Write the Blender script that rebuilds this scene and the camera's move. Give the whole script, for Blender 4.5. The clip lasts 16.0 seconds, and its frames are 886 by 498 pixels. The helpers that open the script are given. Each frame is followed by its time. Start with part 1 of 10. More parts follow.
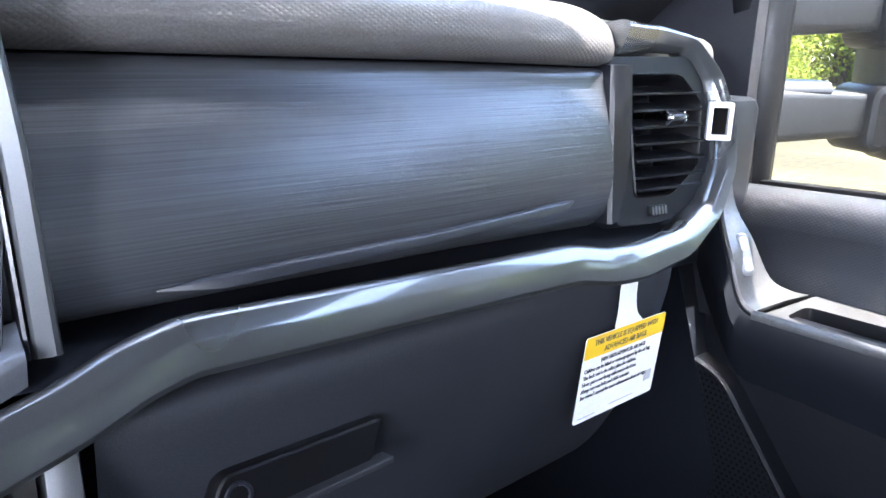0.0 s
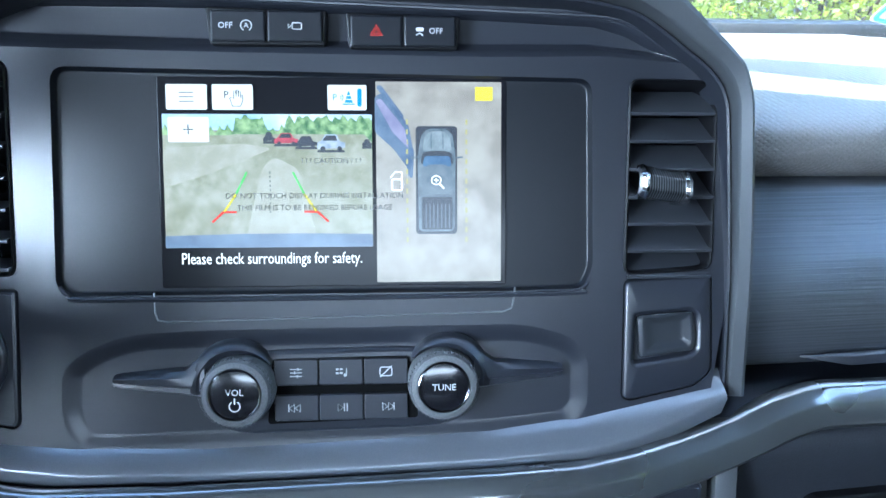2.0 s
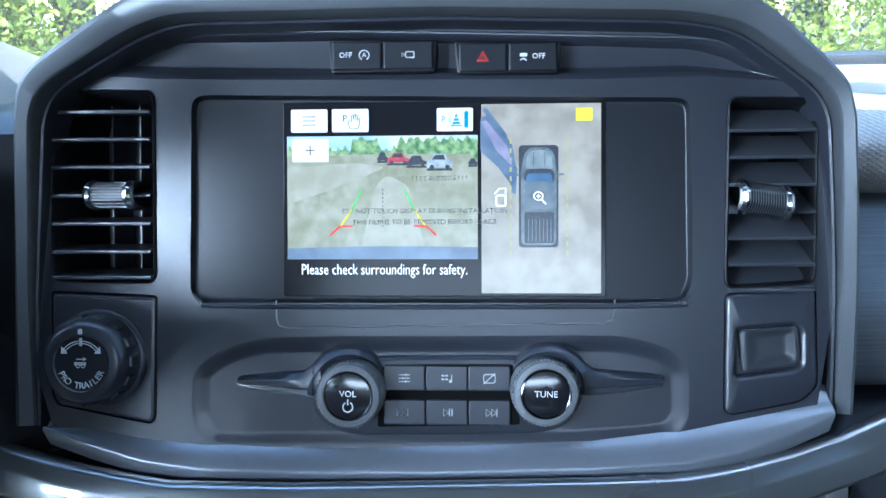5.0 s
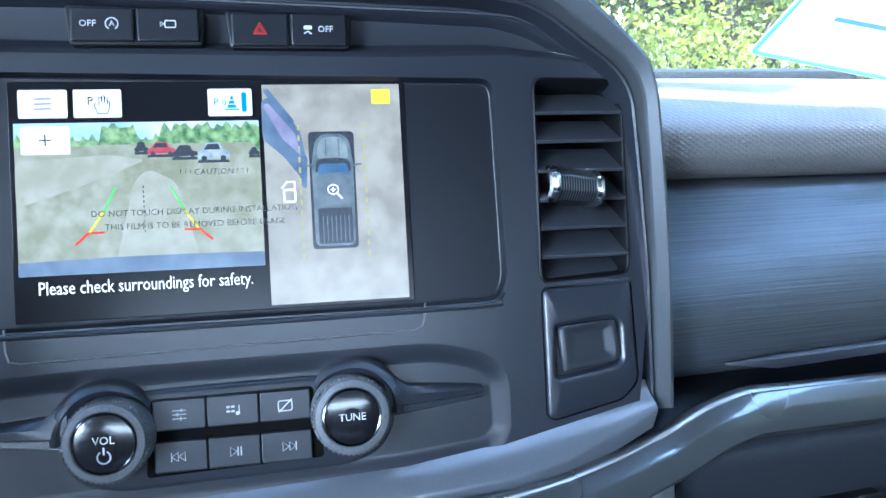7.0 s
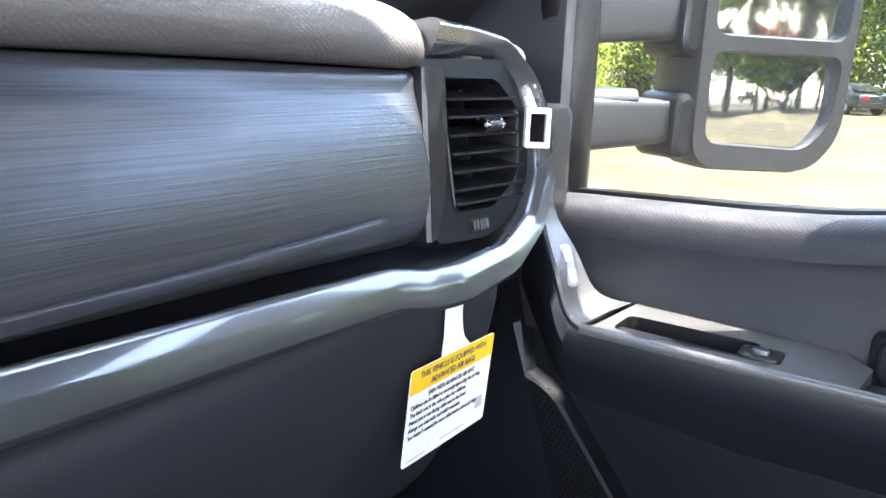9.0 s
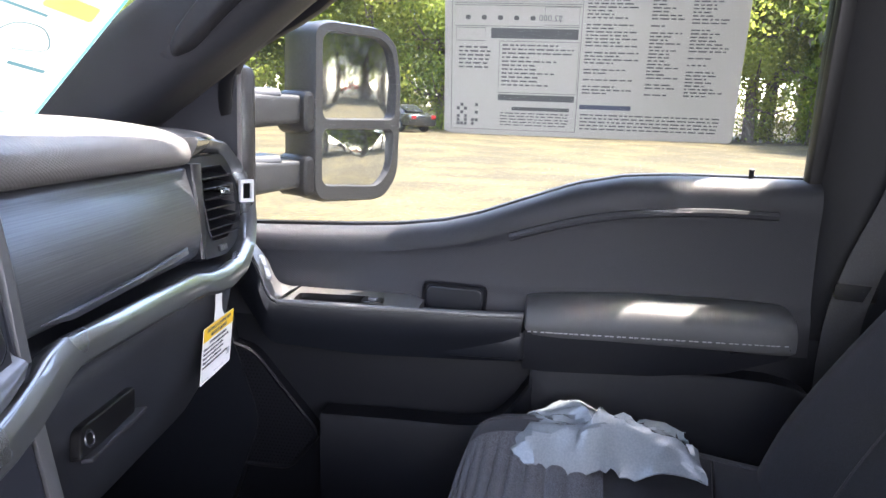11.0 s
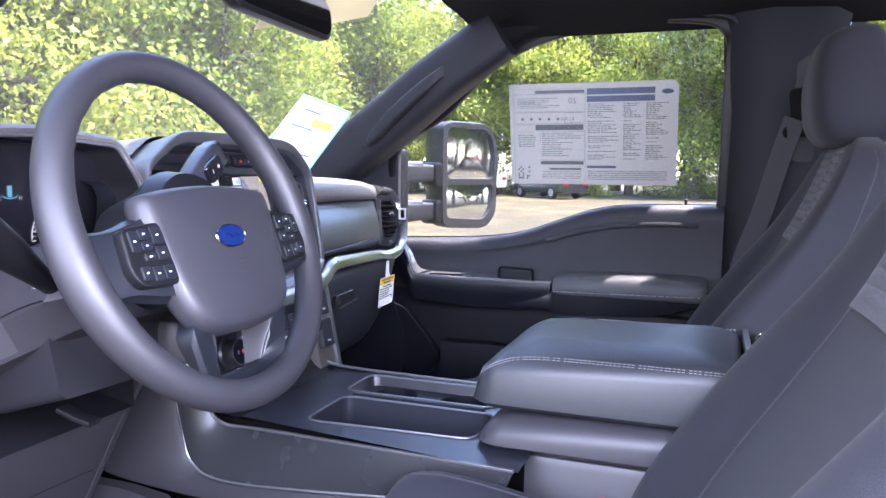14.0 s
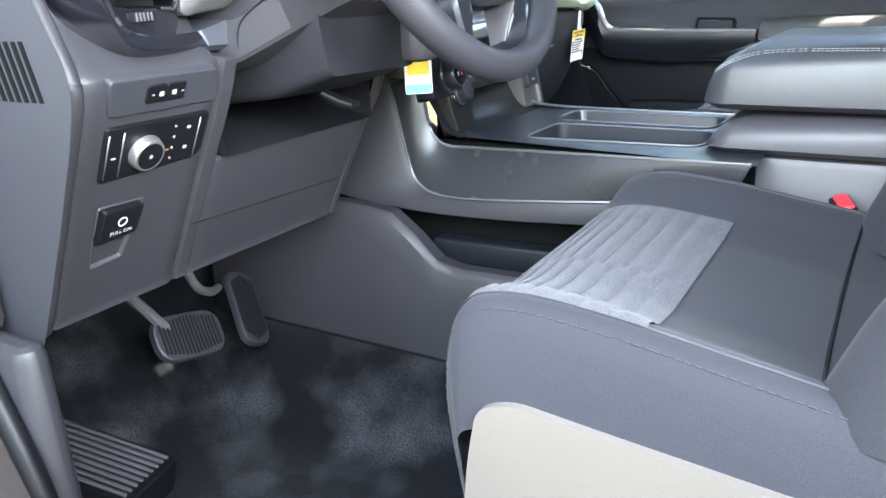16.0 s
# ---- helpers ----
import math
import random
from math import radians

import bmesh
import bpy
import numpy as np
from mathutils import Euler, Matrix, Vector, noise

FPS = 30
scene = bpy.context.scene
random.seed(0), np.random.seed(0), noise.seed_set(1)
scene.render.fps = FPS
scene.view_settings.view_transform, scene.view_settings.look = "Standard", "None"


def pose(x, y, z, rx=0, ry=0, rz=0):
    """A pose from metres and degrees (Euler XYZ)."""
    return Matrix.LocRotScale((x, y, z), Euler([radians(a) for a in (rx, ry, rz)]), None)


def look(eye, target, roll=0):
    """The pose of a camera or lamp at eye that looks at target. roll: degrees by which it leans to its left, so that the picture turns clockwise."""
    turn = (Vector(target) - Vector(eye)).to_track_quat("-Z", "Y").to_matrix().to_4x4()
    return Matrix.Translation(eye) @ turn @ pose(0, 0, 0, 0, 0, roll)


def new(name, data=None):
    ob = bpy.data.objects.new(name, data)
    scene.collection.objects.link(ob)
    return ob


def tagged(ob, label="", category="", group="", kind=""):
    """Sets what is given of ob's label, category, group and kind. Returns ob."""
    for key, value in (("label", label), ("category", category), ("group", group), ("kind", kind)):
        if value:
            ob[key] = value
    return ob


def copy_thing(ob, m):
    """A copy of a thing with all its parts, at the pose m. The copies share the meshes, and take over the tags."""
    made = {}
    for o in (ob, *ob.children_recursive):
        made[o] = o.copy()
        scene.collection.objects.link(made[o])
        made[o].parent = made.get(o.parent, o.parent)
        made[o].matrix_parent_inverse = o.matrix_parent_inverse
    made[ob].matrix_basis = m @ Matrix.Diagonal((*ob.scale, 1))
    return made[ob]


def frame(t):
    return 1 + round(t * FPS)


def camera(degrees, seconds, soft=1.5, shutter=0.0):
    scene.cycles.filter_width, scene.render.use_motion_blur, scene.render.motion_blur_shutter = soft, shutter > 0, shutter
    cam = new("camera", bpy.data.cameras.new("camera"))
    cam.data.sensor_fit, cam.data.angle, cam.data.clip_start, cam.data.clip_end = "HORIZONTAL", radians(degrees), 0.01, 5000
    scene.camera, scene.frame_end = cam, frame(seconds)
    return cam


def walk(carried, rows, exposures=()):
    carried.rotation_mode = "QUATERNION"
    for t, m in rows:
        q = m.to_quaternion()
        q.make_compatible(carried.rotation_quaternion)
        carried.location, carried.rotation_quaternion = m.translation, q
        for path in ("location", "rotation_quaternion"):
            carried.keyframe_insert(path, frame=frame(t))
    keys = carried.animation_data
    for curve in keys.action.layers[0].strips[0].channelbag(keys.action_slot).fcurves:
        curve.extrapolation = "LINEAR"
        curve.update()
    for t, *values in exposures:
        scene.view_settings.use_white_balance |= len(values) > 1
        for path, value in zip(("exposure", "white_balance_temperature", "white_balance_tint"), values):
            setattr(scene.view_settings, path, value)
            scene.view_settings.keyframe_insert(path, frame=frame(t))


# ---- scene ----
cam = camera(61.1, 16.0)

PATH = [
    (0, (0.172, -0.3, 0.752), (1.345, 1.234, 0.234), 1.7),
    (0.5, (0.117, -0.316, 0.767), (0.96, 1.42, 0.239), 0.9),
    (1, (0.078, -0.33, 0.792), (0.602, 1.502, 0.186), 1.5),
    (1.5, (0.04, -0.33, 0.827), (0.365, 1.52, 0.141), 1.7),
    (2, (0.03, -0.354, 0.851), (0.161, 1.517, 0.158), 0.9),
    (2.5, (0.028, -0.367, 0.857), (0.034, 1.505, 0.153), 0.2),
    (3, (0.027, -0.368, 0.858), (-0.043, 1.505, 0.16), -0.5),
    (3.5, (0.024, -0.369, 0.857), (-0.08, 1.508, 0.175), -1.0),
    (3.7, (0.023, -0.37, 0.858), (-0.089, 1.508, 0.179), -1.1),
    (5.8, (0.021, -0.381, 0.828), (-0.043, 1.554, 0.327), -0.9),
    (6, (0.021, -0.381, 0.827), (-0.017, 1.556, 0.333), -0.9),
    (6.5, (0.022, -0.362, 0.826), (0.134, 1.568, 0.314), -0.7),
    (7, (0.034, -0.333, 0.809), (0.416, 1.57, 0.324), 0.0),
    (7.5, (0.066, -0.311, 0.796), (0.746, 1.514, 0.338), 0.4),
    (8, (0.123, -0.28, 0.768), (1.1, 1.409, 0.329), 0.7),
    (8.3, (0.156, -0.269, 0.757), (1.308, 1.306, 0.316), 1.3),
    (8.5, (0.175, -0.263, 0.752), (1.45, 1.209, 0.298), 1.9),
    (9, (0.222, -0.262, 0.743), (1.731, 0.965, 0.277), 2.0),
    (9.5, (0.23, -0.252, 0.748), (1.914, 0.722, 0.283), 3.1),
    (10, (0.119, -0.284, 0.78), (1.926, 0.43, 0.306), 4.3),
    (10.2, (0.046, -0.294, 0.794), (1.89, 0.317, 0.32), 4.4),
    (12.3, (-0.642, -0.452, 0.839), (1.344, -0.554, 0.63), -0.3),
    (12.5, (-0.713, -0.459, 0.844), (1.272, -0.588, 0.64), 0.1),
    (13, (-0.879, -0.533, 0.83), (1.11, -0.597, 0.635), 0.3),
    (13.5, (-0.996, -0.611, 0.828), (0.981, -0.383, 0.623), 0.2),
    (14, (-1.017, -0.703, 0.813), (0.85, -0.018, 0.604), 0.7),
    (14.5, (-1.006, -0.763, 0.787), (0.659, 0.32, 0.556), 1.1),
    (15, (-1.021, -0.767, 0.772), (0.458, 0.544, 0.469), 0.5),
    (15.5, (-1.053, -0.714, 0.727), (0.393, 0.589, 0.269), -1.2),
    (16, (-1.104, -0.627, 0.67), (0.501, 0.365, 0.008), -2.7),
]
EXPOSURES = [(0.0, 3.95, 6250, 12), (0.5, 4.1, 6050, 15), (1.0, 3.85, 5650, 12), (2.0, 3.8, 5350, -1), (3.0, 3.75, 5200, -1), (6.5, 3.75, 5200, -1), (7.0, 3.8, 5150, 0), (8.0, 3.98, 6150, 6),
             (9.0, 3.97, 6600, 11), (10.0, 3.62, 6950, 14), (12.5, 3.6, 6300, 22), (13.5, 3.55, 6000, 26), (14.2, 3.55, 6150, 26), (15.0, 3.6, 6350, 25), (15.5, 3.7, 6550, 13), (16.0, 4.0, 6800, 4)]
walk(cam, [(t, look(eye, target, roll)) for t, eye, target, roll in PATH], EXPOSURES)

# ==== place ====
# ---- world, sun ----
world = bpy.data.worlds.new("world")
scene.world = world
world.use_nodes = True
wn = world.node_tree.nodes
sky = wn.new("ShaderNodeTexSky")
sky.sky_type = "NISHITA"
sky.sun_disc = False
SUN_TO = Vector((0.23, -0.36, 1.0)).normalized()
sky.sun_elevation = math.asin(SUN_TO.z)
sky.sun_rotation = math.atan2(SUN_TO.x, SUN_TO.y)
world.node_tree.links.new(sky.outputs[0], wn["Background"].inputs[0])
wn["Background"].inputs[1].default_value = 0.15
sun = new("sun", bpy.data.lights.new("sun", "SUN"))
sun.data.energy = 2.6
sun.data.angle = radians(0.6)
sun.data.color = (1.0, 0.95, 0.87)
sun.matrix_world = look(SUN_TO * 30, (0, 0, 0))


def sky_panel(name, watts, wide, tall, at, to, spread=180):
    """Sky light that enters by an opening behind the camera."""
    lamp = new(name, bpy.data.lights.new(name, "AREA"))
    lamp.data.shape = "RECTANGLE"
    lamp.data.size, lamp.data.size_y = wide, tall
    lamp.data.energy = watts
    lamp.data.color = (0.82, 0.87, 1.0)
    lamp.data.spread = radians(spread)
    lamp.matrix_world = look(at, to)


sky_panel("sky_light_door", 5.3, 1.3, 0.8, (-1.2, -0.46, 1.02), (-0.3, -0.4, 0.6))
sky_panel("sky_light_rear_side", 2.3, 0.9, 0.46, (-0.92, -1.36, 0.96), (-0.1, 0, 0.68), 75)
sky_panel("sky_light_rear", 2.6, 1.2, 0.36, (0.0, -1.83, 0.98), (0, 0, 0.70))

# ---- materials ----


def material(name, base, rough=0.5, metal=0.0, grain=0.0, grain_size=400.0, stretch=(1, 1, 1), bump=0.0, blotch=0.12,
             blotch_size=6.0, coat=0.0, sheen=0.0, spec=0.5, second=None, coat_ior=1.5, patchy=False):
    """A surface with fine grain, wide blotches and relief, in object metres."""
    m = bpy.data.materials.new(name)
    m.use_nodes = True
    nt = m.node_tree
    n, link = nt.nodes, nt.links.new
    p = n["Principled BSDF"]
    geo = n.new("ShaderNodeNewGeometry")
    mapping = n.new("ShaderNodeMapping")
    mapping.inputs["Scale"].default_value = stretch
    link(geo.outputs["Position"], mapping.inputs[0])
    fine = n.new("ShaderNodeTexNoise")
    fine.inputs["Scale"].default_value = grain_size
    fine.inputs["Detail"].default_value = 3
    link(mapping.outputs[0], fine.inputs["Vector"])
    wide = n.new("ShaderNodeTexNoise")
    wide.inputs["Scale"].default_value = blotch_size
    wide.inputs["Detail"].default_value = 4
    link(geo.outputs["Position"], wide.inputs["Vector"])
    a = n.new("ShaderNodeMix")
    a.data_type = "RGBA"
    dark = tuple(c * (1 - blotch) for c in base)
    light = tuple(min(1, c * (1 + blotch)) for c in (second or base))
    a.inputs[6].default_value = (*dark, 1)
    a.inputs[7].default_value = (*light, 1)
    if patchy:
        edge = n.new("ShaderNodeMapRange")
        edge.inputs[1].default_value, edge.inputs[2].default_value = 0.45, 0.72
        link(wide.outputs["Fac"], edge.inputs[0])
        link(edge.outputs[0], a.inputs[0])
    else:
        link(wide.outputs["Fac"], a.inputs[0])
    b = n.new("ShaderNodeMix")
    b.data_type = "RGBA"
    b.blend_type = "MULTIPLY"
    b.inputs[0].default_value = 1.0
    ramp = n.new("ShaderNodeMapRange")
    ramp.inputs[1].default_value, ramp.inputs[2].default_value = 0.3, 0.7
    ramp.inputs[3].default_value, ramp.inputs[4].default_value = 1 - grain, 1 + grain
    link(fine.outputs["Fac"], ramp.inputs[0])
    link(a.outputs[2], b.inputs[6])
    link(ramp.outputs[0], b.inputs[7])
    link(b.outputs[2], p.inputs["Base Color"])
    r = n.new("ShaderNodeMapRange")
    r.inputs[3].default_value, r.inputs[4].default_value = max(0.02, rough - 0.06), min(1, rough + 0.06)
    link(wide.outputs["Fac"], r.inputs[0])
    link(r.outputs[0], p.inputs["Roughness"])
    p.inputs["Metallic"].default_value = metal
    p.inputs["Specular IOR Level"].default_value = spec
    p.inputs["Coat Weight"].default_value = coat
    p.inputs["Coat Roughness"].default_value = 0.06
    p.inputs["Coat IOR"].default_value = coat_ior
    p.inputs["Sheen Weight"].default_value = sheen
    if bump:
        bp = n.new("ShaderNodeBump")
        bp.inputs["Strength"].default_value = 0.6
        bp.inputs["Distance"].default_value = bump
        link(fine.outputs["Fac"], bp.inputs["Height"])
        link(bp.outputs[0], p.inputs["Normal"])
    return m


def patterned(m, kind, scale, depth, turn=0.0, axes="xz"):
    """Adds a woven or diamond relief to a material."""
    nt = m.node_tree
    n, link = nt.nodes, nt.links.new
    p = n["Principled BSDF"]
    geo = n.new("ShaderNodeNewGeometry")
    sep = n.new("ShaderNodeSeparateXYZ")
    link(geo.outputs["Position"], sep.inputs[0])

    def wave(ax, ay, k):
        c = n.new("ShaderNodeMath")
        c.operation = "MULTIPLY"
        c.inputs[1].default_value = ax * scale
        link(sep.outputs["XYZ".index(axes[0].upper())], c.inputs[0])
        d = n.new("ShaderNodeMath")
        d.operation = "MULTIPLY_ADD"
        d.inputs[1].default_value = ay * scale
        link(sep.outputs["XYZ".index(axes[1].upper())], d.inputs[0])
        link(c.outputs[0], d.inputs[2])
        s = n.new("ShaderNodeMath")
        s.operation = "SINE"
        link(d.outputs[0], s.inputs[0])
        q = n.new("ShaderNodeMath")
        q.operation = "ABSOLUTE" if kind == "diamond" else "ADD"
        link(s.outputs[0], q.inputs[0])
        return q

    w1, w2 = (wave(1, 1.6, 0), wave(1, -1.6, 0)) if kind == "diamond" else (wave(1, 0, 0), wave(0, 1, 0))
    mul = n.new("ShaderNodeMath")
    mul.operation = "MULTIPLY"
    link(w1.outputs[0], mul.inputs[0])
    link(w2.outputs[0], mul.inputs[1])
    bp = n.new("ShaderNodeBump")
    bp.inputs["Strength"].default_value = 0.8
    bp.inputs["Distance"].default_value = depth
    link(mul.outputs[0], bp.inputs["Height"])
    for l in list(nt.links):
        if l.to_socket == p.inputs["Normal"]:
            link(l.from_socket, bp.inputs["Normal"])
    link(bp.outputs[0], p.inputs["Normal"])
    return m


def glow(name, base, strength, second=None, size=40.0):
    """A lit display surface."""
    m = bpy.data.materials.new(name)
    m.use_nodes = True
    n, link = m.node_tree.nodes, m.node_tree.links.new
    p = n["Principled BSDF"]
    p.inputs["Base Color"].default_value = (0.01, 0.01, 0.012, 1)
    p.inputs["Roughness"].default_value = 0.25
    geo = n.new("ShaderNodeNewGeometry")
    no = n.new("ShaderNodeTexNoise")
    no.inputs["Scale"].default_value = size
    no.inputs["Detail"].default_value = 5
    link(geo.outputs["Position"], no.inputs["Vector"])
    rg = n.new("ShaderNodeMapRange")
    rg.inputs[1].default_value, rg.inputs[2].default_value = 0.35, 0.65
    link(no.outputs["Fac"], rg.inputs[0])
    mx = n.new("ShaderNodeMix")
    mx.data_type = "RGBA"
    mx.inputs[6].default_value = (*base, 1)
    mx.inputs[7].default_value = (*(second or base), 1)
    link(rg.outputs[0], mx.inputs[0])
    link(mx.outputs[2], p.inputs["Emission Color"])
    p.inputs["Emission Strength"].default_value = strength * 0.12
    return m


def glass(name, tint=(0.95, 0.98, 0.97), veil=0.005):
    m = bpy.data.materials.new(name)
    m.use_nodes = True
    p = m.node_tree.nodes["Principled BSDF"]
    p.inputs["Base Color"].default_value = (*tint, 1)
    p.inputs["Roughness"].default_value = 0.0
    p.inputs["Transmission Weight"].default_value = 1.0
    p.inputs["IOR"].default_value = 1.08
    # a thin film of dust scatters some of the daylight
    # a small diffuse share puts the veiling haze of reflections into the glass
    n, link = m.node_tree.nodes, m.node_tree.links.new
    d, tr, half, mix = n.new("ShaderNodeBsdfDiffuse"), n.new("ShaderNodeBsdfTranslucent"), n.new("ShaderNodeMixShader"), n.new("ShaderNodeMixShader")
    for q in (d, tr):
        q.inputs["Color"].default_value = (0.8, 0.8, 0.78, 1)
    half.inputs[0].default_value, mix.inputs[0].default_value = 0.5, veil
    link(d.outputs[0], half.inputs[1])
    link(tr.outputs[0], half.inputs[2])
    link(p.outputs[0], mix.inputs[1])
    link(half.outputs[0], mix.inputs[2])
    link(mix.outputs[0], n["Material Output"].inputs[0])
    return m


DASH = material("charcoal moulded plastic", (0.022, 0.0225, 0.027), 0.44, grain=0.25, grain_size=1500, bump=0.0002, spec=0.35)
DASH2 = material("lower grey moulded plastic", (0.022, 0.0212, 0.0245), 0.44, grain=0.25, grain_size=1400, bump=0.0002, spec=0.35)
STACK = material("satin graphite plastic", (0.0165, 0.018, 0.024), 0.31, grain=0.15, grain_size=1800, bump=0.00008)
STACK2 = material("dark satin plastic", (0.0065, 0.0075, 0.0105), 0.38, grain=0.15, grain_size=1800, spec=0.3)
PAD = patterned(material("soft grained dash pad", (0.09, 0.085, 0.083), 0.55, grain=0.2, grain_size=900, bump=0.0001),
                "diamond", 700.0, 0.00028)
HOODSKIN = material("soft grained hood skin", (0.055, 0.0525, 0.052), 0.55, grain=0.22, grain_size=900, bump=0.0003)
SOFT = material("soft grained vinyl", (0.021, 0.0228, 0.029), 0.5, grain=0.3, grain_size=1100, bump=0.0003)
BRUSH = material("brushed dark panel", (0.12, 0.127, 0.142), 0.34, metal=0.75, grain=0.18, grain_size=90,
                 stretch=(0.09, 1, 12), bump=0.00025, blotch=0.15)
TRIM = material("metallic grey glossy trim", (0.085, 0.09, 0.094), 0.28, metal=0.6, grain=0.08, grain_size=2500, coat=1.0, blotch=0.06, coat_ior=1.75)
ARCH = material("satin grey metallic edge", (0.17, 0.175, 0.185), 0.36, metal=0.7, grain=0.1, grain_size=2500)
SILVER = material("satin silver", (0.38, 0.38, 0.39), 0.34, metal=0.9, grain=0.05)
CHROME = material("bright chrome", (0.7, 0.7, 0.7), 0.14, metal=1.0)
ARCHSKIN = material("graphite metallic arch", (0.095, 0.10, 0.108), 0.36, metal=0.6, grain=0.1, grain_size=2500)
SLATSKIN = material("satin outlet slat", (0.03, 0.032, 0.038), 0.3, grain=0.1, grain_size=1800)
LIPSKIN = material("satin graphite shelf", (0.055, 0.059, 0.070), 0.3, metal=0.4, grain=0.1, grain_size=2200)
STACKLIP = material("satin graphite front lip", (0.15, 0.16, 0.18), 0.32, metal=0.55, grain=0.1, grain_size=2200)
BLACK = material("black plastic", (0.0038, 0.0038, 0.0048), 0.42, grain=0.2, grain_size=1500, spec=0.25)
GLOSS = material("gloss black", (0.006, 0.006, 0.008), 0.16, coat=0.25)
PIANO = material("gloss black trim", (0.006, 0.006, 0.008), 0.16, coat=0.4)
# near-black base colour puts the shade of openings into their floors
HOLESHADE = material("cavity shade black", (0.0015, 0.0015, 0.0016), 0.8, spec=0.1)
RUBBER = material("steering wheel rim skin", (0.0135, 0.0132, 0.0165), 0.52, grain=0.25, grain_size=1600, bump=0.00015)
HUB = material("airbag cover plastic", (0.016, 0.0157, 0.0198), 0.46, grain=0.25, grain_size=1600, bump=0.00015)
VINYL = material("smooth dark vinyl", (0.028, 0.030, 0.034), 0.42, grain=0.25, grain_size=1300, bump=0.0002, spec=0.55)
CLOTH = material("charcoal seat cloth", (0.0185, 0.019, 0.0235), 0.85, grain=0.35, grain_size=1500, bump=0.0003, sheen=0.05, spec=0.15)
QUILT = material("textured grey quilted cloth", (0.048, 0.049, 0.057), 0.9, grain=0.6, grain_size=700, bump=0.0012, sheen=0.08, spec=0.15)
CARPET = material("black floor carpet", (0.0045, 0.0047, 0.0064), 0.95, grain=0.7, grain_size=450, bump=0.002, blotch=0.3,
                  blotch_size=7.5, sheen=0.03, spec=0.1, second=(0.0215, 0.022, 0.0245), patchy=True)
LINER = material("dark headliner cloth", (0.004, 0.0036, 0.0038), 0.95, grain=0.3, grain_size=1200, bump=0.0003, spec=0.15)
PILLAR = material("dark pillar trim", (0.0095, 0.0101, 0.0128), 0.55, grain=0.25, grain_size=1400, bump=0.0002, spec=0.18)
WEB = material("grey seat belt webbing", (0.019, 0.0195, 0.023), 0.7, grain=0.4, grain_size=900, bump=0.0003)
PAPER = material("white card", (0.78, 0.78, 0.77), 0.6, grain=0.04)
YELLOW = material("yellow print", (0.8, 0.5, 0.02), 0.6)
INK = material("dark print", (0.06, 0.06, 0.07), 0.7)
BLUEINK = material("blue print", (0.1, 0.16, 0.3), 0.7)
GREYINK = material("grey print", (0.42, 0.43, 0.45), 0.7)
THREAD = material("pale stitching thread", (0.26, 0.26, 0.27), 0.8)
DARKTHREAD = material("grey stitching thread", (0.02, 0.02, 0.026), 0.8)
RED = material("red plastic", (0.5, 0.03, 0.04), 0.4)
BODYPAINT = material("grey truck paint", (0.16, 0.165, 0.17), 0.25, metal=0.5, coat=0.8)
HINGEPAINT = material("grey brown hinge pillar paint", (0.036, 0.031, 0.029), 0.45, grain=0.2)
SILL = material("tan grey sill plastic", (0.14, 0.128, 0.112), 0.5, grain=0.2)
# darker base colour stands in for shade from the seats and console
DOORSHADE = material("shade-darkened lower door plastic", (0.0055, 0.006, 0.0084), 0.55, grain=0.25, grain_size=1400, bump=0.0002, spec=0.15)
GLASS = glass("clear window glass")
# the windscreen gets more of the painted haze
SCREENGLASS = glass("hazy windscreen glass", (0.93, 0.97, 0.95), 0.011)
MIRROR = material("mirror", (0.6, 0.62, 0.64), 0.02, metal=1.0, blotch=0.0)
# darkened base colour carries the shade inside the open tray
TRAYSHADE = material("shade-darkened tray plastic", (0.006, 0.006, 0.008), 0.6, grain=0.2, spec=0.2)
BADGERIB = material("grey badge rib", (0.05, 0.05, 0.055), 0.4)
DIMMARK = material("pale grey marking", (0.22, 0.22, 0.23), 0.6)
WHITEMARK = material("white marking", (0.45, 0.45, 0.45), 0.5)

# ---- building helpers ----
ID = Matrix.Identity(4)


def frame_of(o, u, v):
    u, v = Vector(u).normalized(), Vector(v)
    w = u.cross(v).normalized()
    v = w.cross(u)
    m = Matrix((u, v, w)).transposed().to_4x4()
    m.translation = o
    return m


def loft(bm, rings, m=ID, caps=(True, True), closed=True):
    rows = [[bm.verts.new(m @ Vector(p)) for p in ring] for ring in rings]
    n = len(rows[0])
    for a, b in zip(rows, rows[1:]):
        for i in range(n if closed else n - 1):
            j = (i + 1) % n
            bm.faces.new((a[i], a[j], b[j], b[i]))
    if closed and caps[0]:
        bm.faces.new(rows[0][::-1])
    if closed and caps[1]:
        bm.faces.new(rows[-1])
    return rows


def shrink(pts, d):
    """A counterclockwise outline drawn in by d."""
    out, n = [], len(pts)
    for i in range(n):
        a, b, c = (Vector(pts[(i + k) % n][:2]) for k in (-1, 0, 1))
        e, f = (b - a).normalized(), (c - b).normalized()
        ne, nf = Vector((-e.y, e.x)), Vector((-f.y, f.x))
        mid = ne + nf
        mid = mid / max(0.35, mid.length_squared / 2) if mid.length > 1e-6 else ne
        out.append(tuple(b + mid * d))
    return out


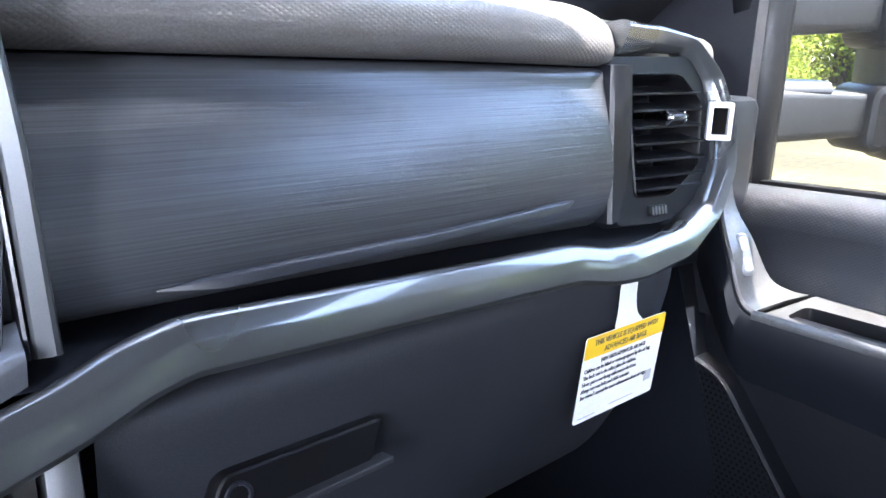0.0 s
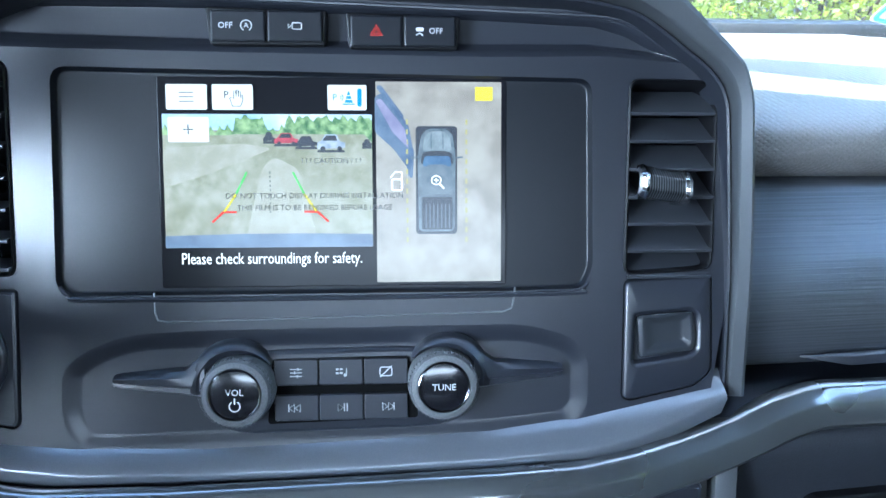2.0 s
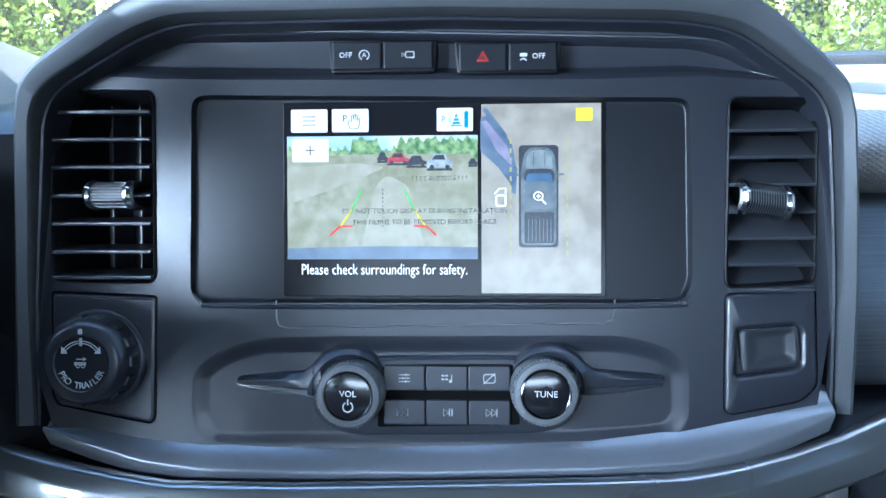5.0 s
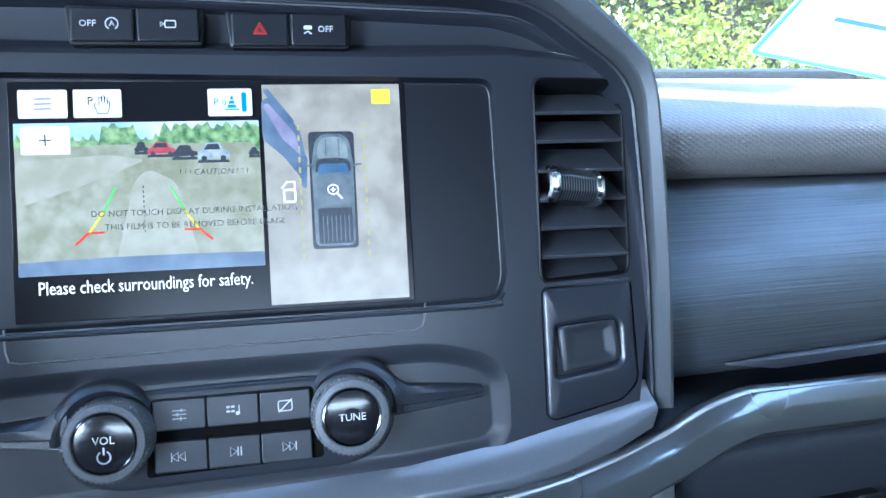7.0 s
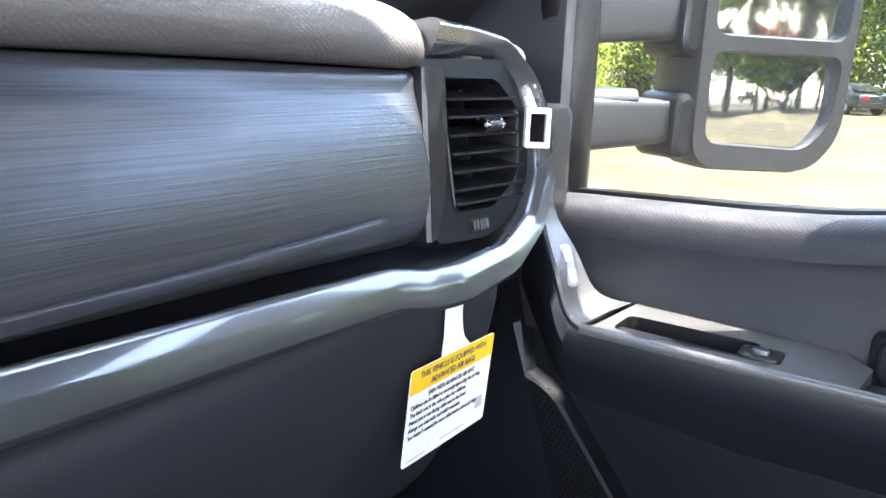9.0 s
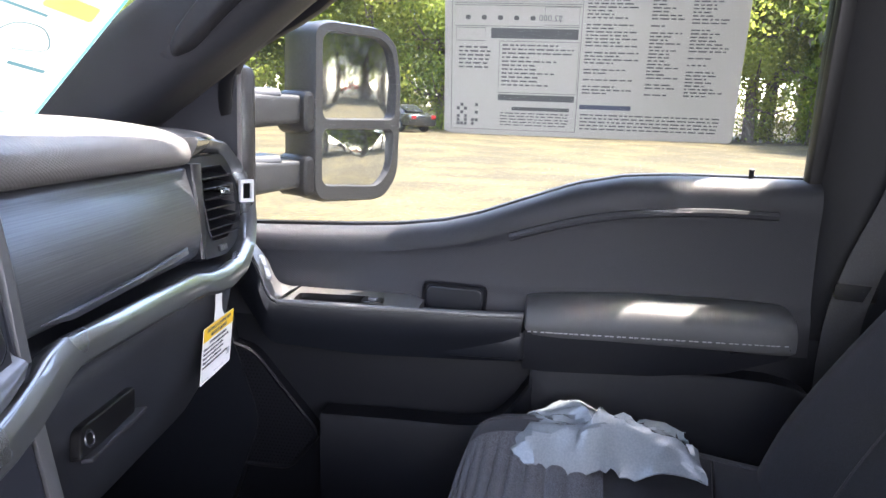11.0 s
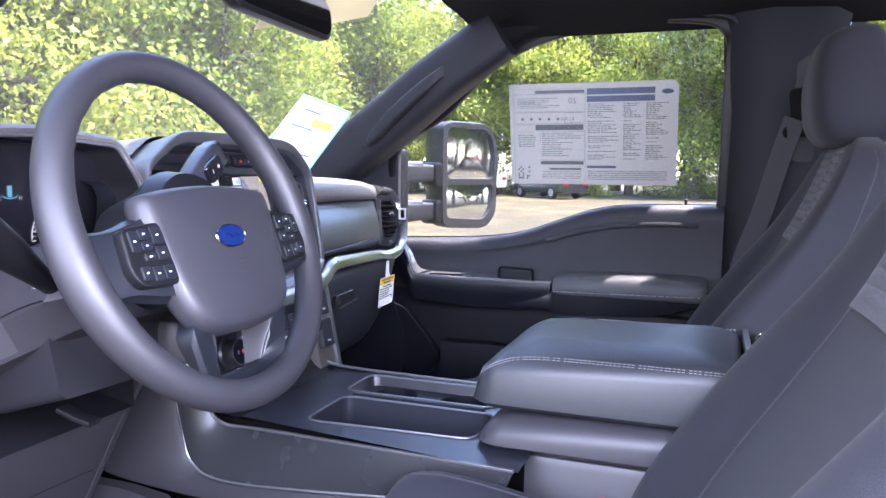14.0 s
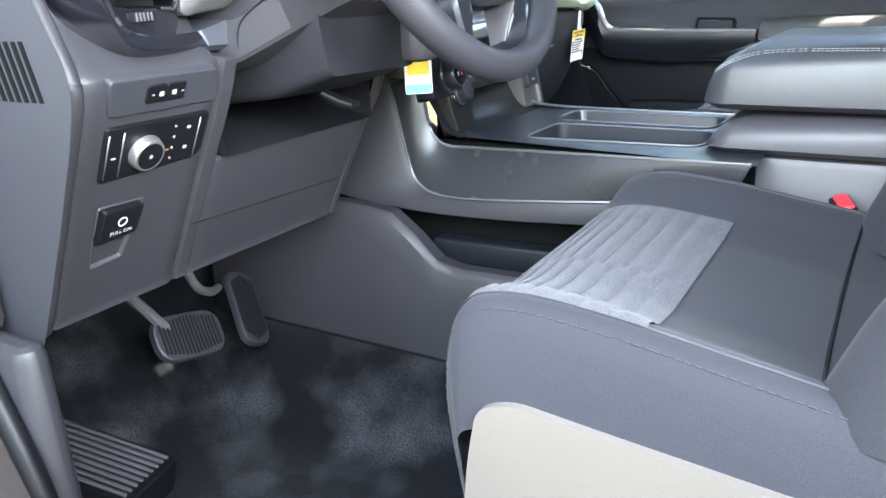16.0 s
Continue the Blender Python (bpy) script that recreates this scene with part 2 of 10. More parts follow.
def rrect(cx, cy, w, h, r, n=4):
    r = min(r, w / 2 - 1e-5, h / 2 - 1e-5)
    pts = []
    for sx, sy, a0 in ((1, -1, -90), (1, 1, 0), (-1, 1, 90), (-1, -1, 180)):
        for k in range(n + 1):
            a = radians(a0 + 90 * k / n)
            pts.append((cx + sx * (w / 2 - r) + r * math.cos(a), cy + sy * (h / 2 - r) + r * math.sin(a)))
    return pts


def rounded(pts, r, n=4):
    """A polygon with its corners rounded by r."""
    out, k = [], len(pts)
    for i in range(k):
        a, b, c = (Vector(pts[(i + j) % k]) for j in (-1, 0, 1))
        d = min(r, (a - b).length * 0.45, (c - b).length * 0.45)
        p, q = b + (a - b).normalized() * d, b + (c - b).normalized() * d
        for s in range(n + 1):
            t = s / n
            out.append(tuple(p * (1 - t) ** 2 + b * 2 * t * (1 - t) + q * t * t))
    return out


def circle(cx, cy, r, n=32):
    return [(cx + r * math.cos(2 * math.pi * k / n), cy + r * math.sin(2 * math.pi * k / n)) for k in range(n)]


def prism(bm, pts, d0, d1, m=ID, b=0.0):
    ring = lambda q, d: [(x, y, d) for x, y in q]
    s = 1 if d1 > d0 else -1
    rings = [ring(pts, d0)]
    if b:
        rings += [ring(pts, d1 - s * b), ring(shrink(pts, b * 0.3), d1 - s * b * 0.3), ring(shrink(pts, b), d1)]
    else:
        rings.append(ring(pts, d1))
    loft(bm, rings, m)
    return bm


def plate_with_holes(bm, outer, holes, d, m=ID):
    edges = []
    for pts in [outer, *holes]:
        vs = [bm.verts.new(m @ Vector((x, y, d))) for x, y in pts]
        edges += [bm.edges.new((vs[i], vs[(i + 1) % len(vs)])) for i in range(len(vs))]
    bmesh.ops.triangle_fill(bm, use_beauty=True, use_dissolve=False, edges=edges, normal=m.to_3x3() @ Vector((0, 0, 1)))


def wall_ring(bm, a, da, b, db, m=ID):
    """A sloping wall between two outlines of equal count."""
    loft(bm, [[(x, y, da) for x, y in a], [(x, y, db) for x, y in b]], m, caps=(False, False))


def spline(pts, k, closed=False):
    pts = [Vector(p) for p in pts]
    n, out = len(pts), []
    for i in range(n if closed else n - 1):
        g = (lambda j: pts[j % n]) if closed else (lambda j: pts[min(max(j, 0), n - 1)])
        p0, p1, p2, p3 = g(i - 1), g(i), g(i + 1), g(i + 2)
        for s in range(k):
            t = s / k
            out.append(0.5 * (2 * p1 + (p2 - p0) * t + (2 * p0 - 5 * p1 + 4 * p2 - p3) * t * t + (3 * p1 - p0 - 3 * p2 + p3) * t ** 3))
    if not closed:
        out.append(pts[-1])
    return out


def cage(bm, rings, ku=3, kv=3, m=ID, caps=(True, True)):
    """A smooth closed skin through a few coarse rings."""
    fine = [spline(r, ku, True) for r in rings]
    cols = [spline([r[i] for r in fine], kv) for i in range(len(fine[0]))]
    loft(bm, [[c[j] for c in cols] for j in range(len(cols[0]))], m, caps)
    return bm


def sweep(bm, path, section, up=(0, 0, 1), m=ID, closed=False, scale=None):
    """A section (side, up) drawn along a path."""
    path = [Vector(p) for p in path]
    n, rings = len(path), []
    for i, p in enumerate(path):
        a = path[(i - 1) % n] if closed or i else path[i]
        b = path[(i + 1) % n] if closed or i < n - 1 else path[i]
        t = (b - a).normalized()
        u = Vector(up) if not callable(up) else Vector(up(p))
        side = t.cross(u).normalized()
        top = side.cross(t)
        k = scale(i / max(1, n - 1)) if scale else 1.0
        rings.append([p + side * x * k + top * y * k for x, y in section])
    if closed:
        rings.append(rings[0])
    loft(bm, rings, m, caps=(not closed, not closed))
    return bm


def polyline(pts, r, n=3):
    """An open path with its corners filleted by r."""
    pts = [Vector(p) for p in pts]
    out = [pts[0]]
    for a, b, c in zip(pts, pts[1:], pts[2:]):
        d = min(r, (a - b).length * 0.45, (c - b).length * 0.45)
        p, q = b + (a - b).normalized() * d, b + (c - b).normalized() * d
        out += [p * (1 - t) ** 2 + b * 2 * t * (1 - t) + q * t * t for t in (k / n for k in range(n + 1))]
    return out + [pts[-1]]


def tube(bm, path, r, n=10, m=ID, closed=False, up=(0.13, 0.21, 1), scale=None):
    return sweep(bm, path, circle(0, 0, r, n), up, m, closed, scale)


def lathe(bm, prof, m=ID, n=40):
    loft(bm, [[(r * math.cos(2 * math.pi * k / n), r * math.sin(2 * math.pi * k / n), h) for k in range(n)] for r, h in prof], m)
    return bm


def box(bm, lo, hi, b=0.004, m=ID):
    cx, cy, w, h = (lo[0] + hi[0]) / 2, (lo[1] + hi[1]) / 2, hi[0] - lo[0], hi[1] - lo[1]
    b = min(b, w / 3, h / 3, (hi[2] - lo[2]) / 3)
    r1, r2, r3 = rrect(cx, cy, w - 2 * b, h - 2 * b, b), rrect(cx, cy, w - 0.6 * b, h - 0.6 * b, b * 1.7), rrect(cx, cy, w, h, b * 2)
    ring = lambda q, d: [(x, y, d) for x, y in q]
    z0, z1 = lo[2], hi[2]
    loft(bm, [ring(r1, z0), ring(r2, z0 + 0.3 * b), ring(r3, z0 + b), ring(r3, z1 - b), ring(r2, z1 - 0.3 * b), ring(r1, z1)], m)
    return bm


def surface(bm, fn, nu, nv, m=ID, flip=False):
    g = [[bm.verts.new(m @ Vector(fn(i / nu, j / nv))) for j in range(nv + 1)] for i in range(nu + 1)]
    for i in range(nu):
        for j in range(nv):
            q = (g[i][j], g[i + 1][j], g[i + 1][j + 1], g[i][j + 1])
            bm.faces.new(q[::-1] if flip else q)
    return g


def slab(bm, fn, nu, nv, thick, m=ID):
    """A curved sheet with a thickness along a direction."""
    d = Vector(thick)
    a = surface(bm, fn, nu, nv, m)
    b = surface(bm, lambda u, v: Vector(fn(u, v)) + d, nu, nv, m, True)
    rim = [(i, 0) for i in range(nu)] + [(nu, j) for j in range(nv)] + [(i, nv) for i in range(nu, 0, -1)] + [(0, j) for j in range(nv, 0, -1)]
    for k in range(len(rim)):
        (i, j), (p, q) = rim[k], rim[(k + 1) % len(rim)]
        bm.faces.new((a[p][q], a[i][j], b[i][j], b[p][q]))
    return bm


def finish(name, bm, mat, angle=38):
    bmesh.ops.recalc_face_normals(bm, faces=bm.faces)
    me = bpy.data.meshes.new(name)
    bm.to_mesh(me)
    bm.free()
    me.materials.append(mat)
    for p in me.polygons:
        p.use_smooth = True
    me.set_sharp_from_angle(angle=radians(angle))
    for p in me.polygons:
        if len(p.vertices) > 4 and angle < 45:
            p.use_smooth = False
    return new(name, me)


def part(name, bm, mat, parent, label="", angle=38):
    ob = finish(name, bm, mat, angle)
    ob.parent = parent
    if parent.parent is None:
        ob.matrix_parent_inverse = Matrix.Translation(-Vector(parent.location))
    return tagged(ob, label)


def thing(name, label, category, at=(0, 0, 0), group="", kind=""):
    ob = new(name)
    ob.empty_display_size = 0.05
    ob.location = at
    return tagged(ob, label, category, group, kind)


def solid(name, bm, mat, label, category="", group="", kind="", angle=38):
    return tagged(finish(name, bm, mat, angle), label, category, group, kind)


def lettering(name, words, size, m, mat, parent, align="CENTER", deep=0.0002):
    c = bpy.data.curves.new(name, "FONT")
    c.body, c.size, c.extrude, c.align_x, c.align_y = words, size, deep, align, "CENTER"
    c.resolution_u = 2
    o = bpy.data.objects.new(name, c)
    scene.collection.objects.link(o)
    bpy.context.view_layer.update()
    me = bpy.data.meshes.new_from_object(o.evaluated_get(bpy.context.evaluated_depsgraph_get()))
    bpy.data.objects.remove(o)
    me.transform(m)
    me.materials.clear()
    me.materials.append(mat)
    ob = new(name, me)
    ob.parent = parent
    if parent.parent is None:
        ob.matrix_parent_inverse = Matrix.Translation(-Vector(parent.location))
    return ob


B = bmesh.new


# ---- ground, distance ----
GROUND_Z = -0.65
GRASS = material("dry mown grass and sand", (0.044, 0.033, 0.008), 0.95, grain=0.55, grain_size=9, bump=0.03, blotch=0.2, blotch_size=0.55,
                 second=(0.080, 0.060, 0.0195), patchy=True)


def ground():
    bm = B()
    n, half = 90, 400.0

    def f(u, v):
        x, y = (2 * u - 1), (2 * v - 1)
        x, y = half * x * abs(x) ** 1.2, half * y * abs(y) ** 1.2
        near = min(1.0, max(0.0, (math.hypot(x, y) - 5) / 15))
        return x, y, GROUND_Z + near * 0.08 * noise.noise(Vector((x * 0.09, y * 0.09, 0)))
    surface(bm, f, n, n)
    tagged(finish("ground", bm, GRASS), "dry yellow grass and pale sand lot", "ground", kind="structure")


ground()

# ---- cab shell ----
FLOOR_Z = 0.0


def shell_floor():
    bm = B()

    def f(u, v):
        x, y = -0.80 + 1.62 * u, 0.62 - 2.5 * v
        z = FLOOR_Z + 0.004 * noise.noise(Vector((x * 9, y * 9, 2)))
        if y > 0.25:
            z += (y - 0.25) * 0.75
        z += 0.24 * math.exp(-((x - 0.03) / 0.13) ** 4)
        k = min(1.0, max(0.0, (0.40 - abs(x - 0.03)) / 0.15))
        z = max(z, 0.115 * k * k * (3 - 2 * k))
        edge = max(0, abs(x) - 0.70)
        return x, y, z + edge * 0.3
    slab(bm, f, 60, 50, (0, 0, -0.05))
    return solid("floor", bm, CARPET, "black carpeted truck cab floor with dusty marks", "floor", kind="structure")


shell_floor()


def roof_z(x, y):
    return 1.245 - 0.10 * (abs(x) / 0.8) ** 3.2 - 0.03 * max(0, (y + 0.25) / 0.3) ** 2


def header_y(x):
    """The plan line of the windscreen's upper edge."""
    x = abs(x)
    line = [(0, -0.03), (0.28, -0.045), (0.36, -0.08), (0.42, -0.098), (0.60, -0.102), (0.72, -0.13), (0.9, -0.16)]
    for (a, ya), (b, yb) in zip(line, line[1:]):
        if x <= b:
            return ya + (yb - ya) * (x - a) / (b - a)
    return -0.16


def headliner():
    bm = B()

    def f(u, v):
        x = -0.80 + 1.62 * u
        y0 = header_y(x) - 0.03
        y = y0 + (-1.85 - y0) * v
        return x, y, roof_z(x, y)
    slab(bm, f, 40, 24, (0, 0, 0.02))
    solid("ceiling", bm, LINER, "dark cloth headliner of the truck cab", "ceiling", kind="structure")


headliner()


def glass_z(x, y):
    """The windscreen's height over the plan."""
    return 1.0 + (0.25 - y) * 0.66 - 0.11 * (abs(x) / 0.75) ** 5


def windscreen():
    bm = B()
    def f(u, v):
        x, y = -0.73 + 1.48 * u, 0.58 - 0.70 * v
        return x, y, glass_z(x, y)
    slab(bm, f, 24, 14, (0, 0.003, 0.005))
    ob = tagged(finish("window_1", bm, SCREENGLASS), "raked clear glass windscreen", "windscreen", kind="structure")
    ob.visible_shadow = False
    # dark printed border along the top and the header rail
    bm = B()
    slab(bm, lambda u, v: (-0.70 + 1.42 * u, header_y(-0.70 + 1.42 * u) - 0.10 * v, glass_z(-0.70 + 1.42 * u, header_y(-0.70 + 1.42 * u)) - 0.012 + 0.02 * v), 40, 4, (0, 0, 0.012))
    solid("trim_header", bm, LINER, "dark windscreen header trim", "trim", kind="structure")


windscreen()


def firewall():
    bm = B()
    box(bm, (-0.80, 0.60, -0.05), (0.82, 0.66, 0.80), 0.01)
    solid("wall_front", bm, BLACK, "dark bulkhead behind the dashboard", "wall", kind="structure")
    bm = B()
    m = frame_of((0, -1.80, 0), (-1, 0, 0), (0, 0, 1))
    wall, hole = [(-0.84, -0.05), (0.80, -0.05), (0.80, 1.2), (-0.84, 1.2)], rrect(0, 0.98, 1.3, 0.40, 0.06)
    plate_with_holes(bm, wall, [hole], 0, m)
    plate_with_holes(bm, wall, [hole], 0.06, m)
    wall_ring(bm, hole, 0, hole, 0.06, m)
    wall_ring(bm, wall, 0, wall, 0.06, m)
    solid("wall_rear", bm, LINER, "dark rear cab wall with a window opening", "wall", kind="structure")


firewall()


def a_pillar(side):
    """side 1: passenger's; -1: driver's."""
    s = side
    k = 1.0
    low = 0.0 if s > 0 else 0.045
    path = spline([(0.82 * s * k, 0.50, 0.66), (0.79 * s * k, 0.33, 0.785), (0.755 * s * k, 0.12, 0.922), (0.735 * s * k, -0.06, 1.05),
                   (0.735 * s * k, -0.20, 1.14)], 6)
    path = [q - Vector((0, 0, low)) for q in path]
    bm = B()
    sec = rounded([(-0.055, -0.06), (0.055, -0.065), (0.05, 0.05), (-0.04, 0.06)], 0.035, 4)
    if s < 0:
        sec = [(-x, y) for x, y in sec][::-1]
    sweep(bm, path, sec, (0, 0, 1), scale=lambda t: 1.25 - 0.25 * t if s > 0 else 1.55 - 0.55 * t)
    ob = solid("pillar_front", bm, PILLAR, "dark grained plastic windscreen pillar trim", "pillar", kind="structure")
    # assist handle set into the pillar
    h = thing("assist_handle", "dark moulded grab handle on the windscreen pillar", "handle", (0.69 * s * k, 0.09, 0.90))
    bm = B()
    p = spline([(0.715 * s * k, 0.135, 0.872), (0.688 * s * k, 0.105, 0.893), (0.678 * s * k, 0.06, 0.935), (0.674 * s * k, 0.0, 0.985),
                (0.678 * s * k, -0.055, 1.03), (0.70 * s * k, -0.085, 1.06)], 6)
    if s < 0:
        p = spline([(-0.69, 0.0, 0.925), (-0.668, -0.035, 0.895), (-0.642, -0.105, 0.882), (-0.622, -0.19, 0.926), (-0.625, -0.27, 0.985), (-0.66, -0.33, 1.03)], 6)
    sweep(bm, p, rounded([(-0.013, -0.013), (0.013, -0.013), (0.013, 0.013), (-0.013, 0.013)], 0.008), (0, 0, 1),
          scale=lambda t: 0.75 + 0.5 * math.sin(math.pi * t))
    part("grip", bm, PILLAR, h)
    for q in (p[0], p[-1]):
        bm = B()
        lathe(bm, [(0.019, -0.012), (0.02, 0.004), (0.014, 0.012)], frame_of(q, (0, 0.75, -0.66), (s, 0.2, 0.2)), 20)
        part("end_cap", bm, PILLAR, h)


a_pillar(1)
a_pillar(-1)


def b_pillar():
    bm = B()
    rows = []
    for z, y0, y1, x in ((0.0, -0.72, -1.0, 0.84), (0.55, -0.725, -0.98, 0.84), (0.75, -0.712, -0.955, 0.845), (0.95, -0.708, -0.94, 0.825),
                         (1.1, -0.700, -0.935, 0.80), (1.19, -0.69, -0.95, 0.76)):
        rows.append([(x + 0.06, y1, z), (x + 0.06, y0, z), (x + 0.012, y0 + 0.004, z), (x - 0.012, y0 - 0.03, z), (x - 0.022, y0 - 0.10, z),
                     (x - 0.012, y1 + 0.03, z), (x + 0.012, y1 - 0.004, z)])
    loft(bm, rows)
    solid("pillar_middle", bm, PILLAR, "dark plastic middle door pillar trim", "pillar", kind="structure")
    for x, y, wide, mat, label in ((0.812, -0.716, 0.017, BLACK, "black rubber seal along the front door window"), (0.800, -0.742, 0.006, PILLAR, "grey edge bead of the door opening")):
        bm = B()
        path = spline([(x + 0.052, y + 0.004, 0.70), (x + 0.036, y + 0.003, 0.82), (x + 0.016, y + 0.002, 0.98), (x - 0.002, y, 1.09), (x - 0.018, y + 0.012, 1.132), (x - 0.028, y + 0.05, 1.156), (x - 0.03, y + 0.14, 1.166)], 5)
        sweep(bm, path, rounded([(-wide, -0.008), (wide, -0.008), (wide * 0.8, 0.006), (-wide * 0.8, 0.006)], 0.003, 2), (-1, 0.0, 0.15))
        solid("trim_door_seal", bm, mat, label, "trim", kind="structure")
    bm = B()
    prism(bm, rrect(0, 0, 0.045, 0.24, 0.01), 0, 0.004, frame_of((0.796, -0.868, 0.96), (0, 1, 0), (-0.06, 0, 1)), 0.002)
    solid("trim_belt_slot", bm, BLACK, "black seat belt height adjuster slot cover", "trim", kind="structure")


b_pillar()


def roof_rails():
    for s, xs in ((1, 0.80), (-1, -0.80)):
        bm = B()
        p = spline([(xs, -0.08, 1.085), (xs + 0.0 * s, -0.2, 1.135), (xs, -0.36, 1.175), (xs, -0.7, 1.188), (xs, -1.2, 1.192), (xs, -1.84, 1.18)], 6)
        sweep(bm, p, [(x - 0.022 * s, z) for x, z in rounded([(-0.05, -0.012), (0.05, -0.012), (0.06, 0.05), (-0.06, 0.05)], 0.018)], (0, 0, 1))
        solid("trim_roof_rail", bm, LINER, "dark roof rail trim over the doors", "trim", kind="structure")


roof_rails()


# ---- centre stack ----
ST = frame_of((0, 0, 0.70), (1, 0, 0), (0, 0.27, 0.963))
mm = 0.001


def P(*pts):
    return [(x * mm, y * mm) for x, y in pts]


def thumb_tab(t, cx, cy, w, h, slant, knurled, m):
    """A barrel-shaped thumb tab between two faceted bright ends."""
    sec = rounded([(-h * 0.5, -0.012), (h * 0.5, -0.012), (h * 0.5, 0.006), (h * 0.22, 0.0125), (-h * 0.22, 0.0125), (-h * 0.5, 0.006)], 0.0018, 3)
    at = lambda k, g, dz=0.0: [(cx + w * k, cy + slant * k + y * g, z * (g if z > 0 else 1) + dz) for y, z in sec]
    bm = B()
    loft(bm, [at(-0.44, 0.9), at(-0.2, 0.95), at(0.2, 0.95), at(0.44, 0.9)], m)
    k = part("thumb_tab", bm, STACK2, t, "ribbed black thumb tab")
    for e in (-1, 1):
        bm = B()
        loft(bm, [at(e * 0.36, 0.86), at(e * 0.39, 1.03), at(e * 0.46, 1.08), at(e * 0.54, 0.98), at(e * 0.57, 0.80)], m)
        part("chrome_end", bm, CHROME, k, "bright chrome end", 20)
    n = 9 if knurled else 15
    for i in range(n):
        bm = B()
        if knurled:
            yy = cy + h * 0.42 * (2 * i / (n - 1) - 1)
            z = 0.0118 - 0.0055 * max(0, abs(2 * i / (n - 1) - 1) - 0.45) / 0.55
            for q in range(11):
                x = cx + w * 0.36 * (q - 5 + (0.5 if i % 2 else 0)) / 5.5
                prism(bm, rrect(x, yy + slant * (x - cx) / w, w * 0.045, h * 0.055, 0.0002, 1), z - 0.001, z + 0.0007, m)
        else:
            x = cx + w * 0.37 * (2 * i / (n - 1) - 1)
            q = [(x - 0.0003, y * 0.93 + cy + slant * (x - cx) / w, z * 0.95 + 0.0004) for y, z in sec if z > 0]
            loft(bm, [q, [(a + 0.0006, b, c) for a, b, c in q]], m, closed=False)
        part("rib", bm, ARCHSKIN if not knurled else STACK, k)


def vent(t, outline, slats, tab, m=ST, tilt=0.12, mat=None, knurled=False, slant=0.0, vanes=(0.36, 0.66), frame_mat=None):
    """A louvred outlet let into a panel: cavity, slats, a thumb tab."""
    bm = B()
    inner = shrink(outline, 2.0 * mm)
    loft(bm, [[(x, y, 0.0008) for x, y in outline], [(x, y, 0.0016) for x, y in shrink(outline, 0.8 * mm)], [(x, y, 0.0) for x, y in inner],
              [(x, y, -0.055) for x, y in shrink(outline, 5 * mm)]], m, caps=(False, True))
    part("vent_frame", bm, frame_mat or BLACK, t)
    x0, x1 = min(x for x, _ in inner), max(x for x, _ in inner)
    for y in slats:
        bm = B()
        sec = rounded([(-0.014, -0.0010), (0.0095, -0.0014), (0.0118, -0.0004), (0.0095, 0.0016), (-0.014, 0.0010)], 0.0006, 2)
        path = [(x0 + 0.0005, y * mm, -0.0105), ((x0 + x1) / 2, y * mm, -0.0098), (x1 - 0.0005, y * mm, -0.0105)]
        sweep(bm, path, [(-a, b) for a, b in sec][::-1], (0, 1, tilt), m)
        part("slat", bm, mat or STACK2, t)
    for k in vanes:
        bm = B()
        x = x0 + (x1 - x0) * k
        prism(bm, [(x - 0.0006, min(slats) * mm - 0.004), (x + 0.0006, min(slats) * mm - 0.004), (x + 0.0006, max(slats) * mm + 0.007), (x - 0.0006, max(slats) * mm + 0.007)],
              -0.05, -0.026, m)
        part("vane", bm, STACK, t)
    kx, ky, kw, kh = tab
    thumb_tab(t, kx * mm, ky * mm, kw * mm, kh * mm, slant * mm, knurled, m)


# the arch round the stack: outer and inner edge, from the passenger's foot over the top to the driver's
ARCH_OUT = ((218, -62), (215.5, 6), (210.5, 62), (206.5, 95), (201.5, 109), (193.7, 117), (166.6, 141.5), (150, 152), (122, 160), (0, 165), (-130, 163), (-152, 158), (-173, 146.3), (-211, 121.5), (-219, 112), (-222, 96), (-232, 0), (-241, -73))
ARCH_IN = ((207.6, -62), (206, 6), (202.5, 55), (199.2, 91), (195.5, 101), (188, 109.5), (157, 132), (145.5, 137.5), (121, 142), (0, 145.8), (-130, 145), (-143, 143), (-161, 136.5), (-200, 115), (-208.5, 107), (-214, 95), (-224, 0), (-227.5, -73))


